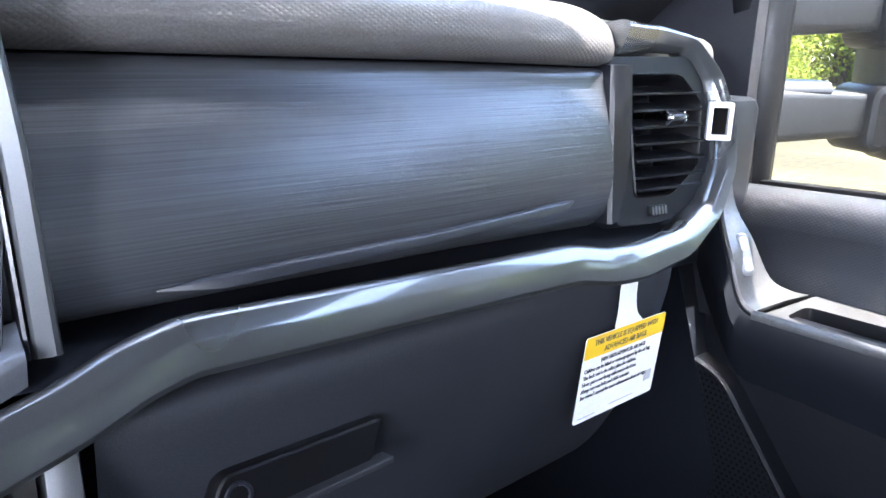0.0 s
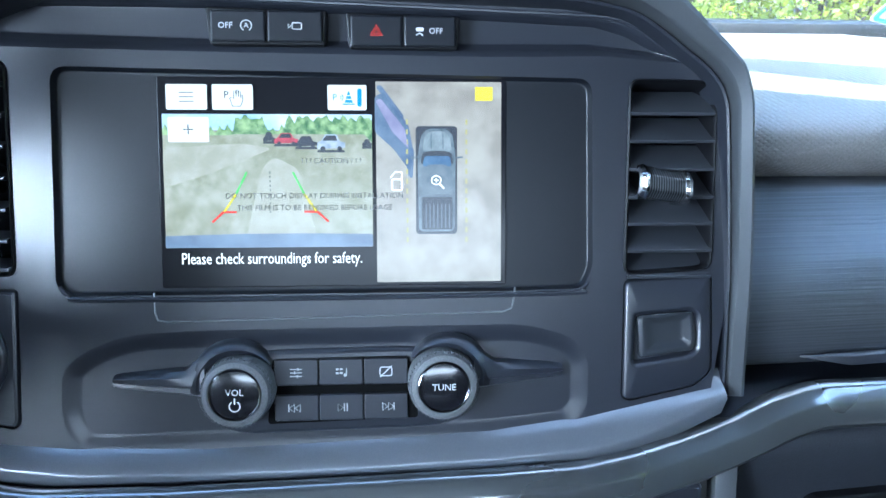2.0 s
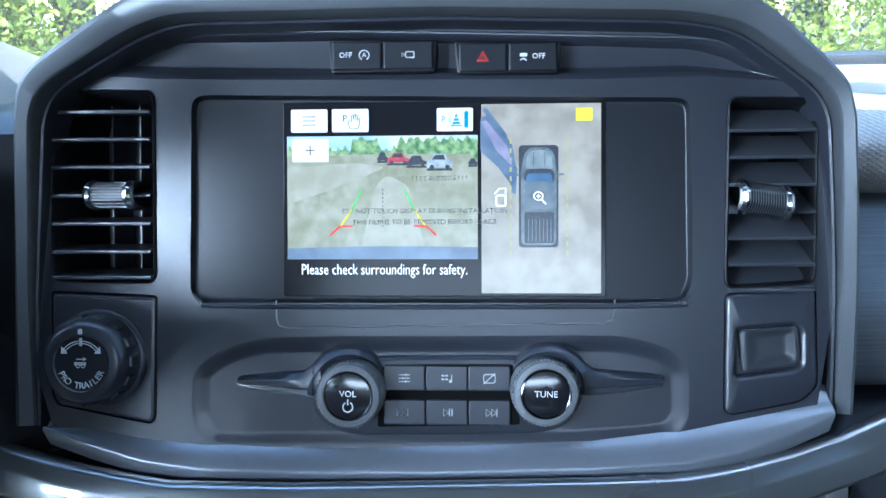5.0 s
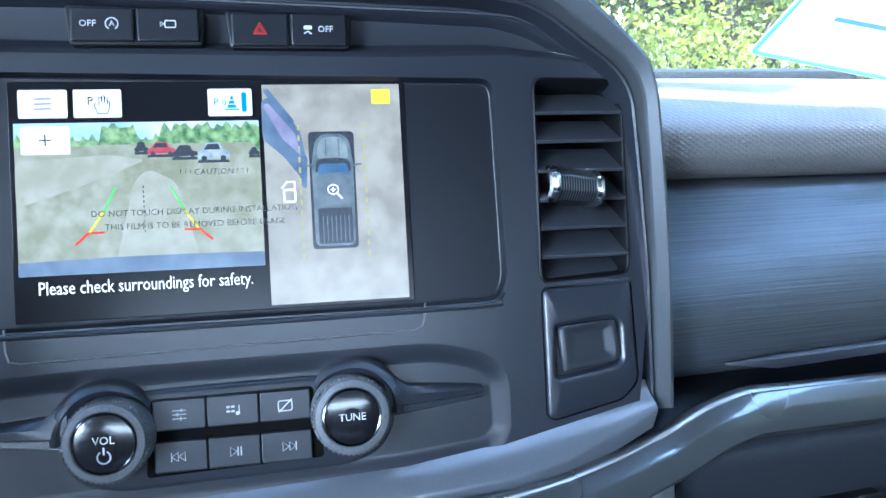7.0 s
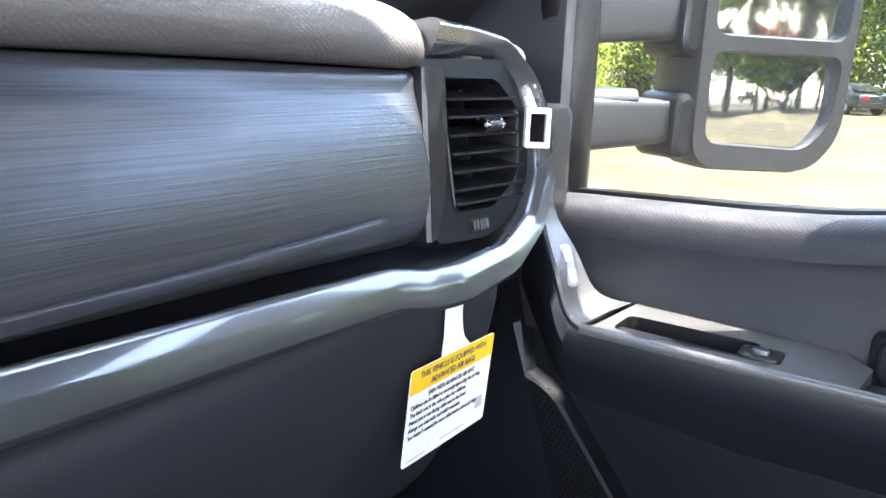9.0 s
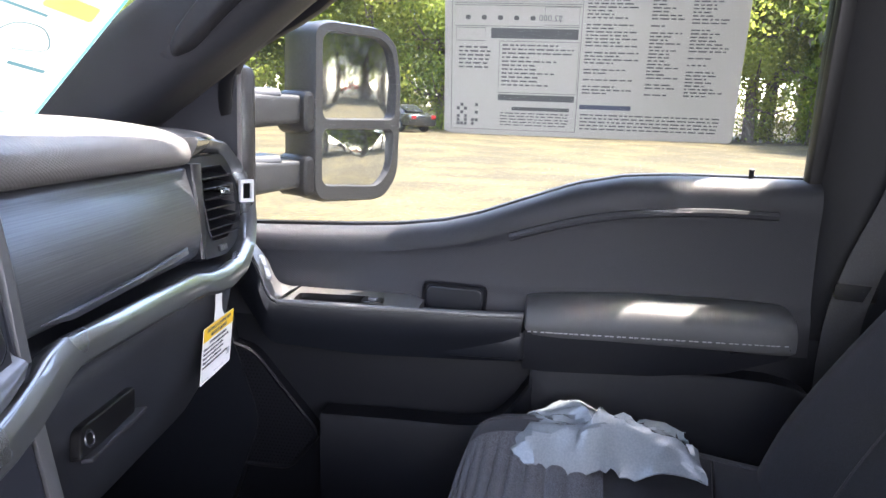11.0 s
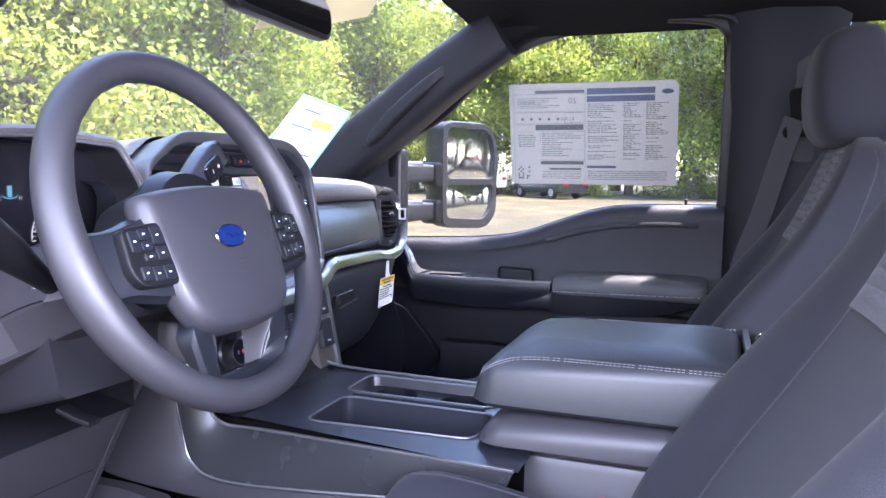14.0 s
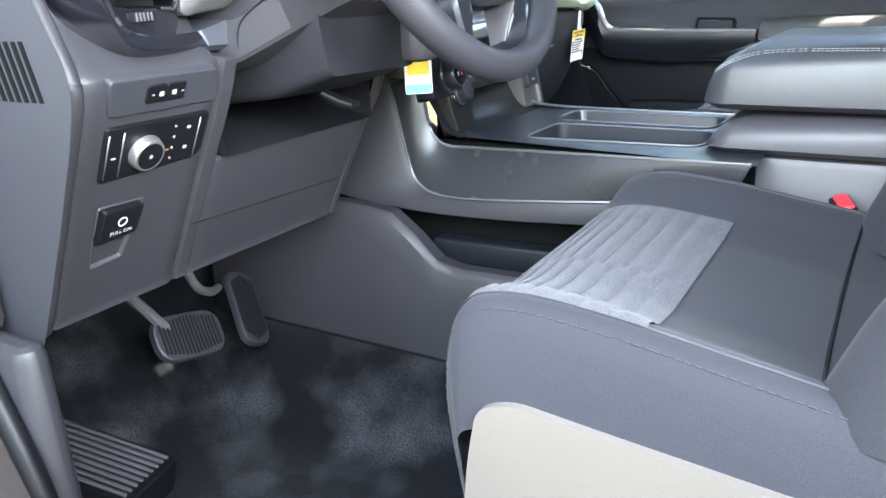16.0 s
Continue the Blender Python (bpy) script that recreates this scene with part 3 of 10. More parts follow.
def stack():
    t = thing("centre_stack", "dark graphite dashboard centre stack with screen, vents and audio controls", "dashboard panel", (0, 0, 0.6))
    flat2 = lambda pts: [(p.x, p.y) for p in polyline([(x * mm, y * mm, 0) for x, y in pts], 0.010, 4)]
    ao, ai = flat2(ARCH_OUT), flat2(ARCH_IN)
    foot = P((-215, -74), (-196, -77), (-164, -81.5), (-132, -84.5), (-66, -86), (81, -82), (122, -77.5), (158, -69.5), (187, -63), (197, -61))
    fascia = foot + [(x * 1.028 - 0.003 if x < 0 else x * 0.997, y * 1.022) for x, y in ai[1:-1]]
    lv = rounded(P((-215, 8), (-156, 6.5), (-156, 112.5), (-206, 113.5), (-214.7, 100)), 0.006)
    rv = rounded(P((148.8, 4.2), (196, 6.5), (197, 86), (198.3, 97), (192, 104.5), (150.5, 105.3)), 0.006)
    scr = rounded(P((-134, -3.5), (86, -3.5), (128, -2.5), (133, 8), (131.5, 105), (-136, 109.5), (-137.5, 3)), 0.008)
    low = rounded(P((-128, -82.8), (-116, -84), (80, -80.3), (122, -76.2), (131.3, -66), (131.2, -38), (121.6, -27.5), (98, -20.5), (-66, -21.5), (-103, -23), (-125, -31), (-136.5, -41), (-137.5, -68)), 0.013)
    lp = rounded(P((-216, -54), (-213, -60.5), (-160, -70.5), (-157, -67), (-155.6, 0.6), (-215.5, 3)), 0.003)
    rp = rounded(P((148.8, -60.5), (153, -62.8), (189, -55.5), (198, -47), (196.5, 4.8), (149.4, 2)), 0.004)
    top = rounded(P((-196, 121.5), (-158, 118.5), (-63, 116.8), (78, 115.3), (139, 116.2), (182, 112.6), (152, 130.5), (135, 134.8), (78, 137), (-63, 141.8), (-147, 142), (-172, 135.8)), 0.003)
    top_floor = rounded(P((-178, 128), (-150, 126.5), (-63, 124.5), (78, 123), (130, 123.6), (166, 119.5), (150, 127.5), (134, 132), (78, 134.6), (-63, 139.4), (-146, 139.6), (-168, 134)), 0.003)
    bm = B()
    plate_with_holes(bm, fascia, [lv, rv, scr, low, lp, rp, top], 0, ST)
    wall_ring(bm, fascia, 0, shrink(fascia, -0.0008), -0.004, ST)
    wall_ring(bm, shrink(fascia, -0.0008), -0.004, fascia, -0.06, ST)
    bmesh.ops.remove_doubles(bm, verts=bm.verts, dist=1e-5)
    part("fascia", bm, STACK, t, "satin graphite fascia")
    for hole, deep, ins in ((lv, -0.045, 0), (rv, -0.045, 0), (lp, -0.012, 0), (rp, -0.012, 0)):
        b2 = B()
        wall_ring(b2, hole, 0, shrink(hole, ins * mm), deep, ST)
        part("opening_wall", b2, BLACK, t)
    # screen recess takes a darker plastic that paints in its shade
    for name, hole, steps, floor in (("screen_surround", scr, ((0.0003, -0.0004), (0.0009, -0.0035), (0.0014, -0.0046), (0.002, -0.0048), (0.0026, -0.0048), (0.0032, -0.0048)), STACK2),
                                     ("lower_recess", low, ((0.002, -0.0002), (0.0045, -0.0009), (0.007, -0.0018), (0.009, -0.0022), (0.0095, -0.0022), (0.010, -0.0022)), STACK)):
        bm = B()
        rings = [[(x, y, 0.0) for x, y in hole]] + [[(x, y, z) for x, y in shrink(hole, d)] for d, z in steps]
        loft(bm, rings, ST, (False, True))
        part(name, bm, floor, t, "", 60)
    bm = B()
    mixed = lambda k, z: [(p[0] * (1 - k) + q[0] * k, p[1] * (1 - k) + q[1] * k, z) for p, q in zip(top, top_floor)]
    loft(bm, [mixed(0, 0.0), mixed(0.25, -0.0008), mixed(0.6, -0.0035), mixed(0.9, -0.0068), mixed(1, -0.0074), mixed(1.06, -0.0074), mixed(1.12, -0.0074)], ST, (False, True))
    part("key_recess", bm, STACK, t, "", 60)
    bm = B()
    lip = spline([(x * mm, y * mm, 0.0006) for x, y in ((-199, 120.5), (-186, 129), (-172.5, 136.8), (-160, 141.2), (-147.7, 142.9), (-63, 142.7), (78, 138), (135.5, 135.7), (152.6, 131.3), (168, 122.5), (185, 111.8))], 4)
    tube(bm, lip, 0.0011, 8, ST, scale=lambda k: min(1.0, 0.3 + 9 * k, 0.3 + 9 * (1 - k)))
    part("recess_lip", bm, STACK, t)
    # pale shelf between the fascia and the bar
    edge = [(-0.2188, -0.02, 0.6305, -0.024, 0.6317), (-0.1941, -0.0205, 0.6287, -0.029, 0.626), (-0.1624, -0.0215, 0.6244, -0.032, 0.6171), (-0.1311, -0.022, 0.6216, -0.033, 0.6129), (-0.0656, -0.0225, 0.6201, -0.033, 0.6116), (0.0032, -0.0225, 0.622, -0.033, 0.6129), (0.0801, -0.0225, 0.6248, -0.033, 0.6162), (0.127, -0.0215, 0.6302, -0.033, 0.6202), (0.1562, -0.019, 0.6366, -0.031, 0.6263), (0.185, -0.017, 0.6427, -0.027, 0.637), (0.2042, -0.016, 0.6464, -0.022, 0.6436)]
    bm = B()
    loft(bm, [[(x, a + 0.010, b + 0.006), (x, a + 0.004, b + 0.0015), (x, a, b), (x, (a + c) / 2, (b + d) / 2 + 0.0008), (x, c + 0.001, d + 0.0008), (x, c, d - 0.001), (x, c + 0.004, d - 0.012)] for x, a, b, c, d in edge], closed=False)
    part("lower_lip", bm, STACKLIP, t, "satin grey shelf under the fascia", 60)
    # the arched metallic edge that frames the stack, its flat face stepped down to a thin rib and a groove
    def ring(k, d, z):
        pts = [(p[0] * (1 - k) + q[0] * k, p[1] * (1 - k) + q[1] * k) for p, q in zip(ao, ai)]
        if d:
            n = len(pts)
            out = []
            for i in range(n):
                e = (Vector(pts[min(n - 1, i + 1)]) - Vector(pts[max(0, i - 1)])).normalized()
                out.append((pts[i][0] - e.y * d, pts[i][1] + e.x * d))
            pts = out
        return [(x, y, z + (0.16 * y - 0.0034) * tip) for x, y in pts]
    tip = 1.0
    rings = [ring(0, 0, -0.06), ring(0, 0, 0.004), ring(0.04, 0, 0.0085), ring(0.14, 0, 0.0115), ring(0.32, 0, 0.0124), ring(0.88, 0, 0.0104), ring(0.97, 0, 0.0092), ring(1, 0, 0.007)]
    bm = B()
    cols = list(zip(*rings))
    loft(bm, [list(c) + [(c[-1][0], c[-1][1], -0.06)] for c in cols], ST)
    part("arch", bm, ARCHSKIN, t, "satin grey metallic arch edge", 30)
    bm = B()
    tip = 0.6
    rings = [ring(1, 0.0, -0.02), ring(1, 0.0006, 0.0040), ring(1, 0.0012, 0.0052), ring(1, 0.0024, 0.0046), ring(1, 0.0028, 0.003), ring(1, 0.0028, -0.02)]
    loft(bm, [list(c) for c in zip(*rings)], ST)
    part("inner_arch", bm, STACK, t, "", 40)
    # hood behind the arch
    bm = B()
    rings = []
    for k, (dy, sx, dz) in enumerate(((0.02, 1.0, 0), (0.10, 0.99, -0.006), (0.22, 0.96, -0.03), (0.34, 0.9, -0.07))):
        rings.append([Vector((ST @ Vector((x * sx, y, 0)))) + Vector((0, dy - 0.25 * (y - 0.1) * (k > 0) * 0.3, dz)) for x, y in ao])
    loft(bm, rings, closed=False)
    part("hood", bm, HOODSKIN, t, "soft grained hood over the stack")
    # chin line under the screen
    bm = B()
    line = [(-89.9, -2), (-89.7, -12), (-88.5, -16), (-84, -17), (0, -15.6), (86, -14.1), (90.5, -12.2), (91.6, -8), (92.2, -1.5)]
    tube(bm, [(x * mm, y * mm, 0.0001) for x, y in line], 0.0005, 6, ST)
    part("chin_seam", bm, ARCH, t)
    bm = B()
    tube(bm, spline([(-136 * mm, 1 * mm, -0.001), (-131 * mm, -3 * mm, 0.0001), (-118 * mm, -5.2 * mm, 0.0006), (0, -5.6 * mm, 0.0005), (118 * mm, -4.6 * mm, 0.0006), (127 * mm, -2.6 * mm, 0.0001), (131 * mm, 1 * mm, -0.001)], 5), 0.0013, 8, ST)
    part("ledge", bm, STACK, t)
    # outlets and plates
    vent(t, lv, [102, 87, 72, 56.6, 41.3, 26, 12], (-178, 55.3, 24, 15), knurled=True, mat=SLATSKIN)
    vent(t, rv, [94.5, 80.5, 66, 51.7, 38, 24, 10.5], (167.5, 51, 24, 17), tilt=0.62, slant=-3.5, mat=SLATSKIN, vanes=())
    bm = B()
    lp2 = shrink(lp, 0.0008)
    prism(bm, lp2, -0.01, 0.0012, ST, 0.002)
    part("left_plate", bm, STACK, t)
    rim = rounded(P((156, -45), (186.5, -40.6), (191, -36), (191, -17), (186, -12), (154, -15), (153, -42)), 0.004)
    btn = rounded(P((158.5, -39.6), (187, -36.2), (188.6, -33), (187, -15.6), (184, -15), (158.5, -17), (157, -19)), 0.002)
    rp2 = shrink(rp, 0.0008)
    face = shrink(rp2, 0.0016)
    bm = B()
    plate_with_holes(bm, face, [rim], 0.0014, ST)
    wall_ring(bm, rp2, 0.0004, face, 0.0014, ST)
    wall_ring(bm, rp2, 0.0004, rp2, -0.01, ST)
    bmesh.ops.remove_doubles(bm, verts=bm.verts, dist=1e-5)
    part("right_plate", bm, STACK, t, "", 60)
    bm = B()
    loft(bm, [[(x, y, 0.0014) for x, y in rim], [(x, y, 0.0012) for x, y in shrink(rim, 0.0008)], [(x, y, -0.001) for x, y in shrink(rim, 0.0024)], [(x, y, -0.0030) for x, y in shrink(rim, 0.0034)]], ST, (False, True))
    part("button_rim", bm, STACK, t, "", 60)
    bm = B()
    bx, by = sum(x for x, _ in btn) / len(btn), sum(y for _, y in btn) / len(btn)
    scaled = lambda k, z: [(bx + (x - bx) * k, by + (y - by) * k, z) for x, y in btn]
    loft(bm, [scaled(1, -0.006), scaled(1, 0.0004), scaled(0.95, 0.0013), scaled(0.82, 0.0013), scaled(0.72, 0.0009), scaled(0.60, 0.0), scaled(0.45, -0.0004), scaled(0.35, -0.0004)], ST)
    part("blank_button", bm, material("dark satin button", (0.02, 0.022, 0.026), 0.26), t, "blank dark dished button", 60)
    # trailer knob
    km = frame_of(ST @ Vector((-0.1877, -0.0335, 0.0)), (1, 0, 0), (0, 0.27, 0.963))
    k = part("trailer_knob", lathe(B(), [(0.0268, 0), (0.0268, 0.003), (0.0258, 0.0042), (0.0246, 0.0045), (0.0240, 0.006), (0.0232, 0.015), (0.0226, 0.0175), (0.0205, 0.021), (0.0190, 0.0216), (0.0152, 0.0216), (0.0146, 0.0208)], km, 56), STACK, t, "large round trailer assist knob")
    for i in range(14):
        a = 2 * math.pi * i / 14
        bm = B()
        c = Vector((0.0229 * math.cos(a), 0.0229 * math.sin(a), 0.0110))
        mt = km @ frame_of(c, (-math.sin(a), math.cos(a), 0), (0, 0, 1))
        prism(bm, rrect(0, 0, 0.0056, 0.0085, 0.001), -0.001, 0.0016, mt, 0.0005)
        part("grip_rib", bm, STACK, k)
    part("cap", lathe(B(), [(0.0146, 0.0205), (0.0142, 0.0210), (0.004, 0.0212)], km, 48), STACK2, k)
    for i, ch in enumerate("PRO TRAILER"):
        q = radians(208 + i * 12.6)
        if ch != " ":
            lettering("mark", ch, 0.0048, km @ Matrix.Translation((0.0118 * math.cos(q), 0.0118 * math.sin(q), 0.0213)) @ Matrix.Rotation(q + math.pi / 2, 4, "Z"), WHITEMARK, k)
    bm = B()
    d0, d1 = 0.0210, 0.0215
    for a0, a1 in ((36, 84), (96, 144)):
        for r in (0.0105, 0.0118):
            tube(bm, [(r * math.cos(radians(q)), r * math.sin(radians(q)), 0.0213) for q in range(a0, a1 + 1, 8)], 0.00022, 4, km)
    for e in (-1, 1):
        prism(bm, [(e * x, y) for x, y in ((0.0072, 0.0052), (0.0106, 0.0052), (0.0102, 0.0088))][::e], d0, d1, km)
    prism(bm, rrect(0, 0.0112, 0.0014, 0.0042, 0.0004), d0, d1, km)
    prism(bm, rrect(0, 0.0166, 0.0022, 0.0030, 0.0008), 0.0214, 0.0220, km)
    prism(bm, rrect(-0.0004, -0.0002, 0.0062, 0.0016, 0.0003), d0, d1, km)
    for x in (-0.0016, 0.0012):
        tube(bm, [(x + 0.0009 * math.cos(q), -0.0015 + 0.0009 * math.sin(q), 0.0213) for q in np.linspace(0, 6.28, 11)[:-1]], 0.0002, 4, km, True, (0, 0, 1))
    prism(bm, rrect(-0.0004, 0.0022, 0.0036, 0.0005, 0.0001), d0, d1, km)
    prism(bm, [(0.0012, 0.0012), (0.0030, 0.0022), (0.0012, 0.0032)], d0, d1, km)
    part("knob_marks", bm, WHITEMARK, k)
    # audio pod: a low bed with a cowl over each knob and a finned wing beside it
    bm = B()
    bed = rounded(P((-62, -72), (-46, -76.5), (52, -74.5), (68, -69), (75, -58), (76, -46), (66, -36), (40, -31), (-34, -32), (-60, -37), (-72, -48), (-70, -63)), 0.010)
    loft(bm, [[(x, y, -0.009) for x, y in bed], [(x, y, -0.003) for x, y in bed], [(x, y, 0.0) for x, y in shrink(bed, 0.0012)], [(x, y, 0.0005) for x, y in shrink(bed, 0.003)]], ST)
    part("audio_bed", bm, STACK, t, "", 60)
    RING = material("grey rubber knob ring", (0.085, 0.088, 0.092), 0.55, grain=0.3, grain_size=1500, bump=0.0002)
    DIAL = material("dark bright ring", (0.12, 0.12, 0.13), 0.15, metal=1.0)
    for s, (cx, cy), word in ((-1, (-48, -50.6), "VOL"), (1, (54.4, -48.8), "TUNE")):
        rings = []
        for i in range(19):
            q = i / 18
            ang = radians(38 + 146 * q)
            ro, ri, h = 19.5 + 6.2 * math.sin(math.pi * min(1.0, q * 0.62 + 0.06)), 18.4, 0.0035 + 0.005 * min(1.0, 3 * q)
            at = lambda r, z: ((cx + (r * math.cos(ang) * (1 if s < 0 else -1))) * mm, (cy + r * math.sin(ang)) * mm, z)
            rings.append([at(ri, -0.006), at(ri, h - 0.001), at(ri + (ro - ri) * 0.35, h + 0.0006), at(ri + (ro - ri) * 0.75, h - 0.001), at(ro, h - 0.004), at(ro + 0.5, -0.006)])
        bm = B()
        loft(bm, rings, ST)
        part("cowl", bm, STACK, t, "", 40)
        X = lambda d: (cx + s * d) * mm
        bm = B()
        rings = []
        for d, y0, y1, z in ((16, 1.5, 17, 0.0085), (21, 1.2, 14, 0.0080), (27, 1.2, 9.6, 0.0070), (38, 1.8, 8.8, 0.0058), (58, 2.8, 7.2, 0.0036), (63, 3.4, 6.4, 0.0026)):
            rings.append([(X(d), (cy + y0) * mm, -0.008), (X(d), (cy + y0) * mm, z - 0.001), (X(d), (cy + y0 + 0.5) * mm, z), (X(d), (cy + y0 * 0.4 + y1 * 0.6) * mm, z + 0.0004), (X(d), (cy + y1) * mm, z - 0.002), (X(d), (cy + y1 + 1.2) * mm, -0.008)])
        loft(bm, rings, ST)
        part("wing", bm, STACK, t, "", 40)
        bm = B()
        rings = []
        for d, y0, y1, z in ((17, -3.5, 2.2, 0.0070), (29, -2.2, 1.7, 0.0052), (44, -1.0, 2.1, 0.0040), (60, 0.8, 3.4, 0.0025), (63, 1.4, 3.6, 0.0020)):
            rings.append([(X(d), (cy + y0) * mm, -0.008), (X(d), (cy + y0) * mm, z - 0.001), (X(d), (cy + y0 + 0.5) * mm, z), (X(d), (cy + y1 - 0.3) * mm, z), (X(d), (cy + y1) * mm, z - 0.0006), (X(d), (cy + y1) * mm, -0.008)])
        loft(bm, rings, ST)
        part("lower_wing", bm, STACK, t, "", 40)
        m = frame_of(ST @ Vector((cx * mm, cy * mm, 0.0)), (1, 0, 0), (0, 0.27, 0.963))
        k = part("knob", lathe(B(), [(0.0180, 0), (0.0180, 0.006), (0.0174, 0.0085), (0.0169, 0.0145), (0.0160, 0.0165), (0.0136, 0.0172), (0.0128, 0.0165)], m, 56), RING, t, "grey rubber ringed audio knob")
        for i in range(48):
            q = 2 * math.pi * i / 48
            bm = B()
            mt = m @ frame_of(Vector((0.0171 * math.cos(q), 0.0171 * math.sin(q), 0.0115)), (-math.sin(q), math.cos(q), 0), (0, 0, 1))
            prism(bm, rrect(0, 0, 0.0011, 0.0055, 0.0003, 1), -0.0004, 0.0005, mt)
            part("grip_rib", bm, RING, k)
        part("knob_face", lathe(B(), [(0.0128, 0.015), (0.0125, 0.0166), (0.009, 0.0172), (0.004, 0.0174)], m, 48), GLOSS, k, "gloss black face")
        bm = B()
        tube(bm, [(0.0124 * math.cos(q), 0.0124 * math.sin(q), 0.0168) for q in np.linspace(0, 6.283, 41)[:-1]], 0.0006, 8, m, True, (0, 0, 1))
        part("bright_ring", bm, DIAL, k)
        lettering("mark", word, 0.0046, m @ Matrix.Translation((0, 0.0012 if s < 0 else 0, 0.0174)), WHITEMARK, k)
        if s < 0:
            bm = B()
            tube(bm, [(0.0026 * math.sin(radians(q)), -0.0055 + 0.0026 * math.cos(radians(q)), 0.0174) for q in range(30, 331, 20)], 0.00035, 5, m)
            prism(bm, rrect(0, -0.003, 0.0007, 0.003, 0.0002), 0.017, 0.0176, m)
            part("power_mark", bm, WHITEMARK, k)
    # six audio keys
    bm = B()
    prism(bm, rounded(P((-35, -70.5), (42, -68.5), (38, -36), (-32, -36.5)), 0.002), -0.006, 0.0007, ST)
    part("key_bed", bm, HOLESHADE, t)
    for c in range(3):
        for r in range(2):
            x0 = -31.2 + c * 22.75
            y0 = -50.3 if r == 0 else -68.6
            bm = B()
            prism(bm, rrect((x0 + 11.2) * mm, (y0 + 6.7) * mm, 22.1 * mm, 13.4 * mm, 1.0 * mm), -0.005, 0.0026, ST, 0.0005)
            k = part("key", bm, STACK, t)
            bm = B()
            cx, cy, d0, d1 = (x0 + 11.2) * mm, (y0 + 6.7) * mm, 0.0022, 0.0029
            if r == 0 and c == 0:
                for j, off in enumerate((0.6, -0.8, 0.9)):
                    prism(bm, rrect(cx, cy + (j - 1) * 0.0018, 0.006, 0.0004, 0.0001), d0, d1, ST)
                    prism(bm, rrect(cx + off * 0.001, cy + (j - 1) * 0.0018, 0.0005, 0.0016, 0.0001), d0, d1, ST)
            elif r == 0 and c == 1:
                for j in range(4):
                    prism(bm, rrect(cx - 0.002 + (j % 2) * 0.002, cy + 0.0015 - (j // 2) * 0.002, 0.0016, 0.001, 0.0004), d0, d1, ST)
                prism(bm, circle(cx + 0.002, cy - 0.0015, 0.0009, 10), d0, d1, ST)
                prism(bm, rrect(cx + 0.0027, cy, 0.0005, 0.004, 0.0001), d0, d1, ST)
            elif r == 0:
                tube(bm, [(x, y, d1) for x, y in rrect(cx, cy, 0.006, 0.0045, 0.001)], 0.0003, 5, ST, True, (0, 0, 1))
                tube(bm, [(cx - 0.003, cy - 0.0028, d1), (cx + 0.003, cy + 0.0028, d1)], 0.0003, 5, ST)
            else:
                d = (-1, 0, 1)[c]
                for j in (0, 1):
                    if c == 1 and j:
                        prism(bm, rrect(cx + 0.0014, cy, 0.0006, 0.004, 0.0001), d0, d1, ST)
                        prism(bm, rrect(cx + 0.0028, cy, 0.0006, 0.004, 0.0001), d0, d1, ST)
                        continue
                    s = d or 1
                    x = cx + (j - 0.6) * 0.003 * s
                    tube(bm, [(x, cy + 0.002, d1), (x + 0.0027 * s, cy, d1), (x, cy - 0.002, d1)], 0.0003, 5, ST, True, (0, 0, 1))
                if d:
                    prism(bm, rrect(cx + d * 0.004, cy, 0.0005, 0.004, 0.0001), d0, d1, ST)
            part("key_mark", bm, WHITEMARK, k)
    # upper keys
    for (x0, x1), marks in (((-60.5, -1.5), ("OFF", "cam")), ((7, 64), ("warn", "slip"))):
        bm = B()
        pts = rounded(P((x0 + 1.8, 119.8 if x0 < 0 else 118.6), (x1 - 1.2, 119.8 if x0 < 0 else 118.4), (x1, 136.8 if x0 < 0 else 134.6), (x0, 138.2 if x0 < 0 else 136.2)), 0.002)
        prism(bm, pts, -0.010, 0.0022, ST, 0.001)
        bed = part("key_bed", bm, BLACK, t)
        mid = (x0 + x1) / 2
        for j, (a, c) in enumerate(((x0 + 2.6, mid - 0.4), (mid + 0.4, x1 - 2.4))):
            bm = B()
            mid_y = (128.8 if x0 < 0 else 127) * mm
            prism(bm, rrect((a + c) / 2 * mm, mid_y, (c - a) * mm, 15 * mm, 1.2 * mm), 0.0, 0.0038, ST, 0.001)
            k = part("key", bm, STACK2, bed)
            bm = B()
            cx, cy, d = (a + c) / 2 * mm, mid_y, 0.004
            if marks[j] == "OFF":
                lettering("mark", "OFF", 0.004, ST @ Matrix.Translation((cx - 0.006, cy, 0.0039)), GREYINK, k)
                tube(bm, [(cx + 0.004 + 0.0026 * math.cos(radians(q)), cy + 0.0026 * math.sin(radians(q)), d) for q in range(-60, 250, 20)], 0.0003, 5, ST)
                lettering("mark", "A", 0.0036, ST @ Matrix.Translation((cx + 0.004, cy, 0.0039)), WHITEMARK, k)
                part("key_mark", bm, WHITEMARK, k)
            elif marks[j] == "cam":
                tube(bm, [(x, y, d) for x, y in rrect(cx + 0.001, cy, 0.0045, 0.003, 0.0006)], 0.0003, 5, ST, True, (0, 0, 1))
                tube(bm, [(cx - 0.0032, cy + 0.001, d), (cx - 0.0018, cy, d), (cx - 0.0032, cy - 0.001, d)], 0.0003, 5, ST, True, (0, 0, 1))
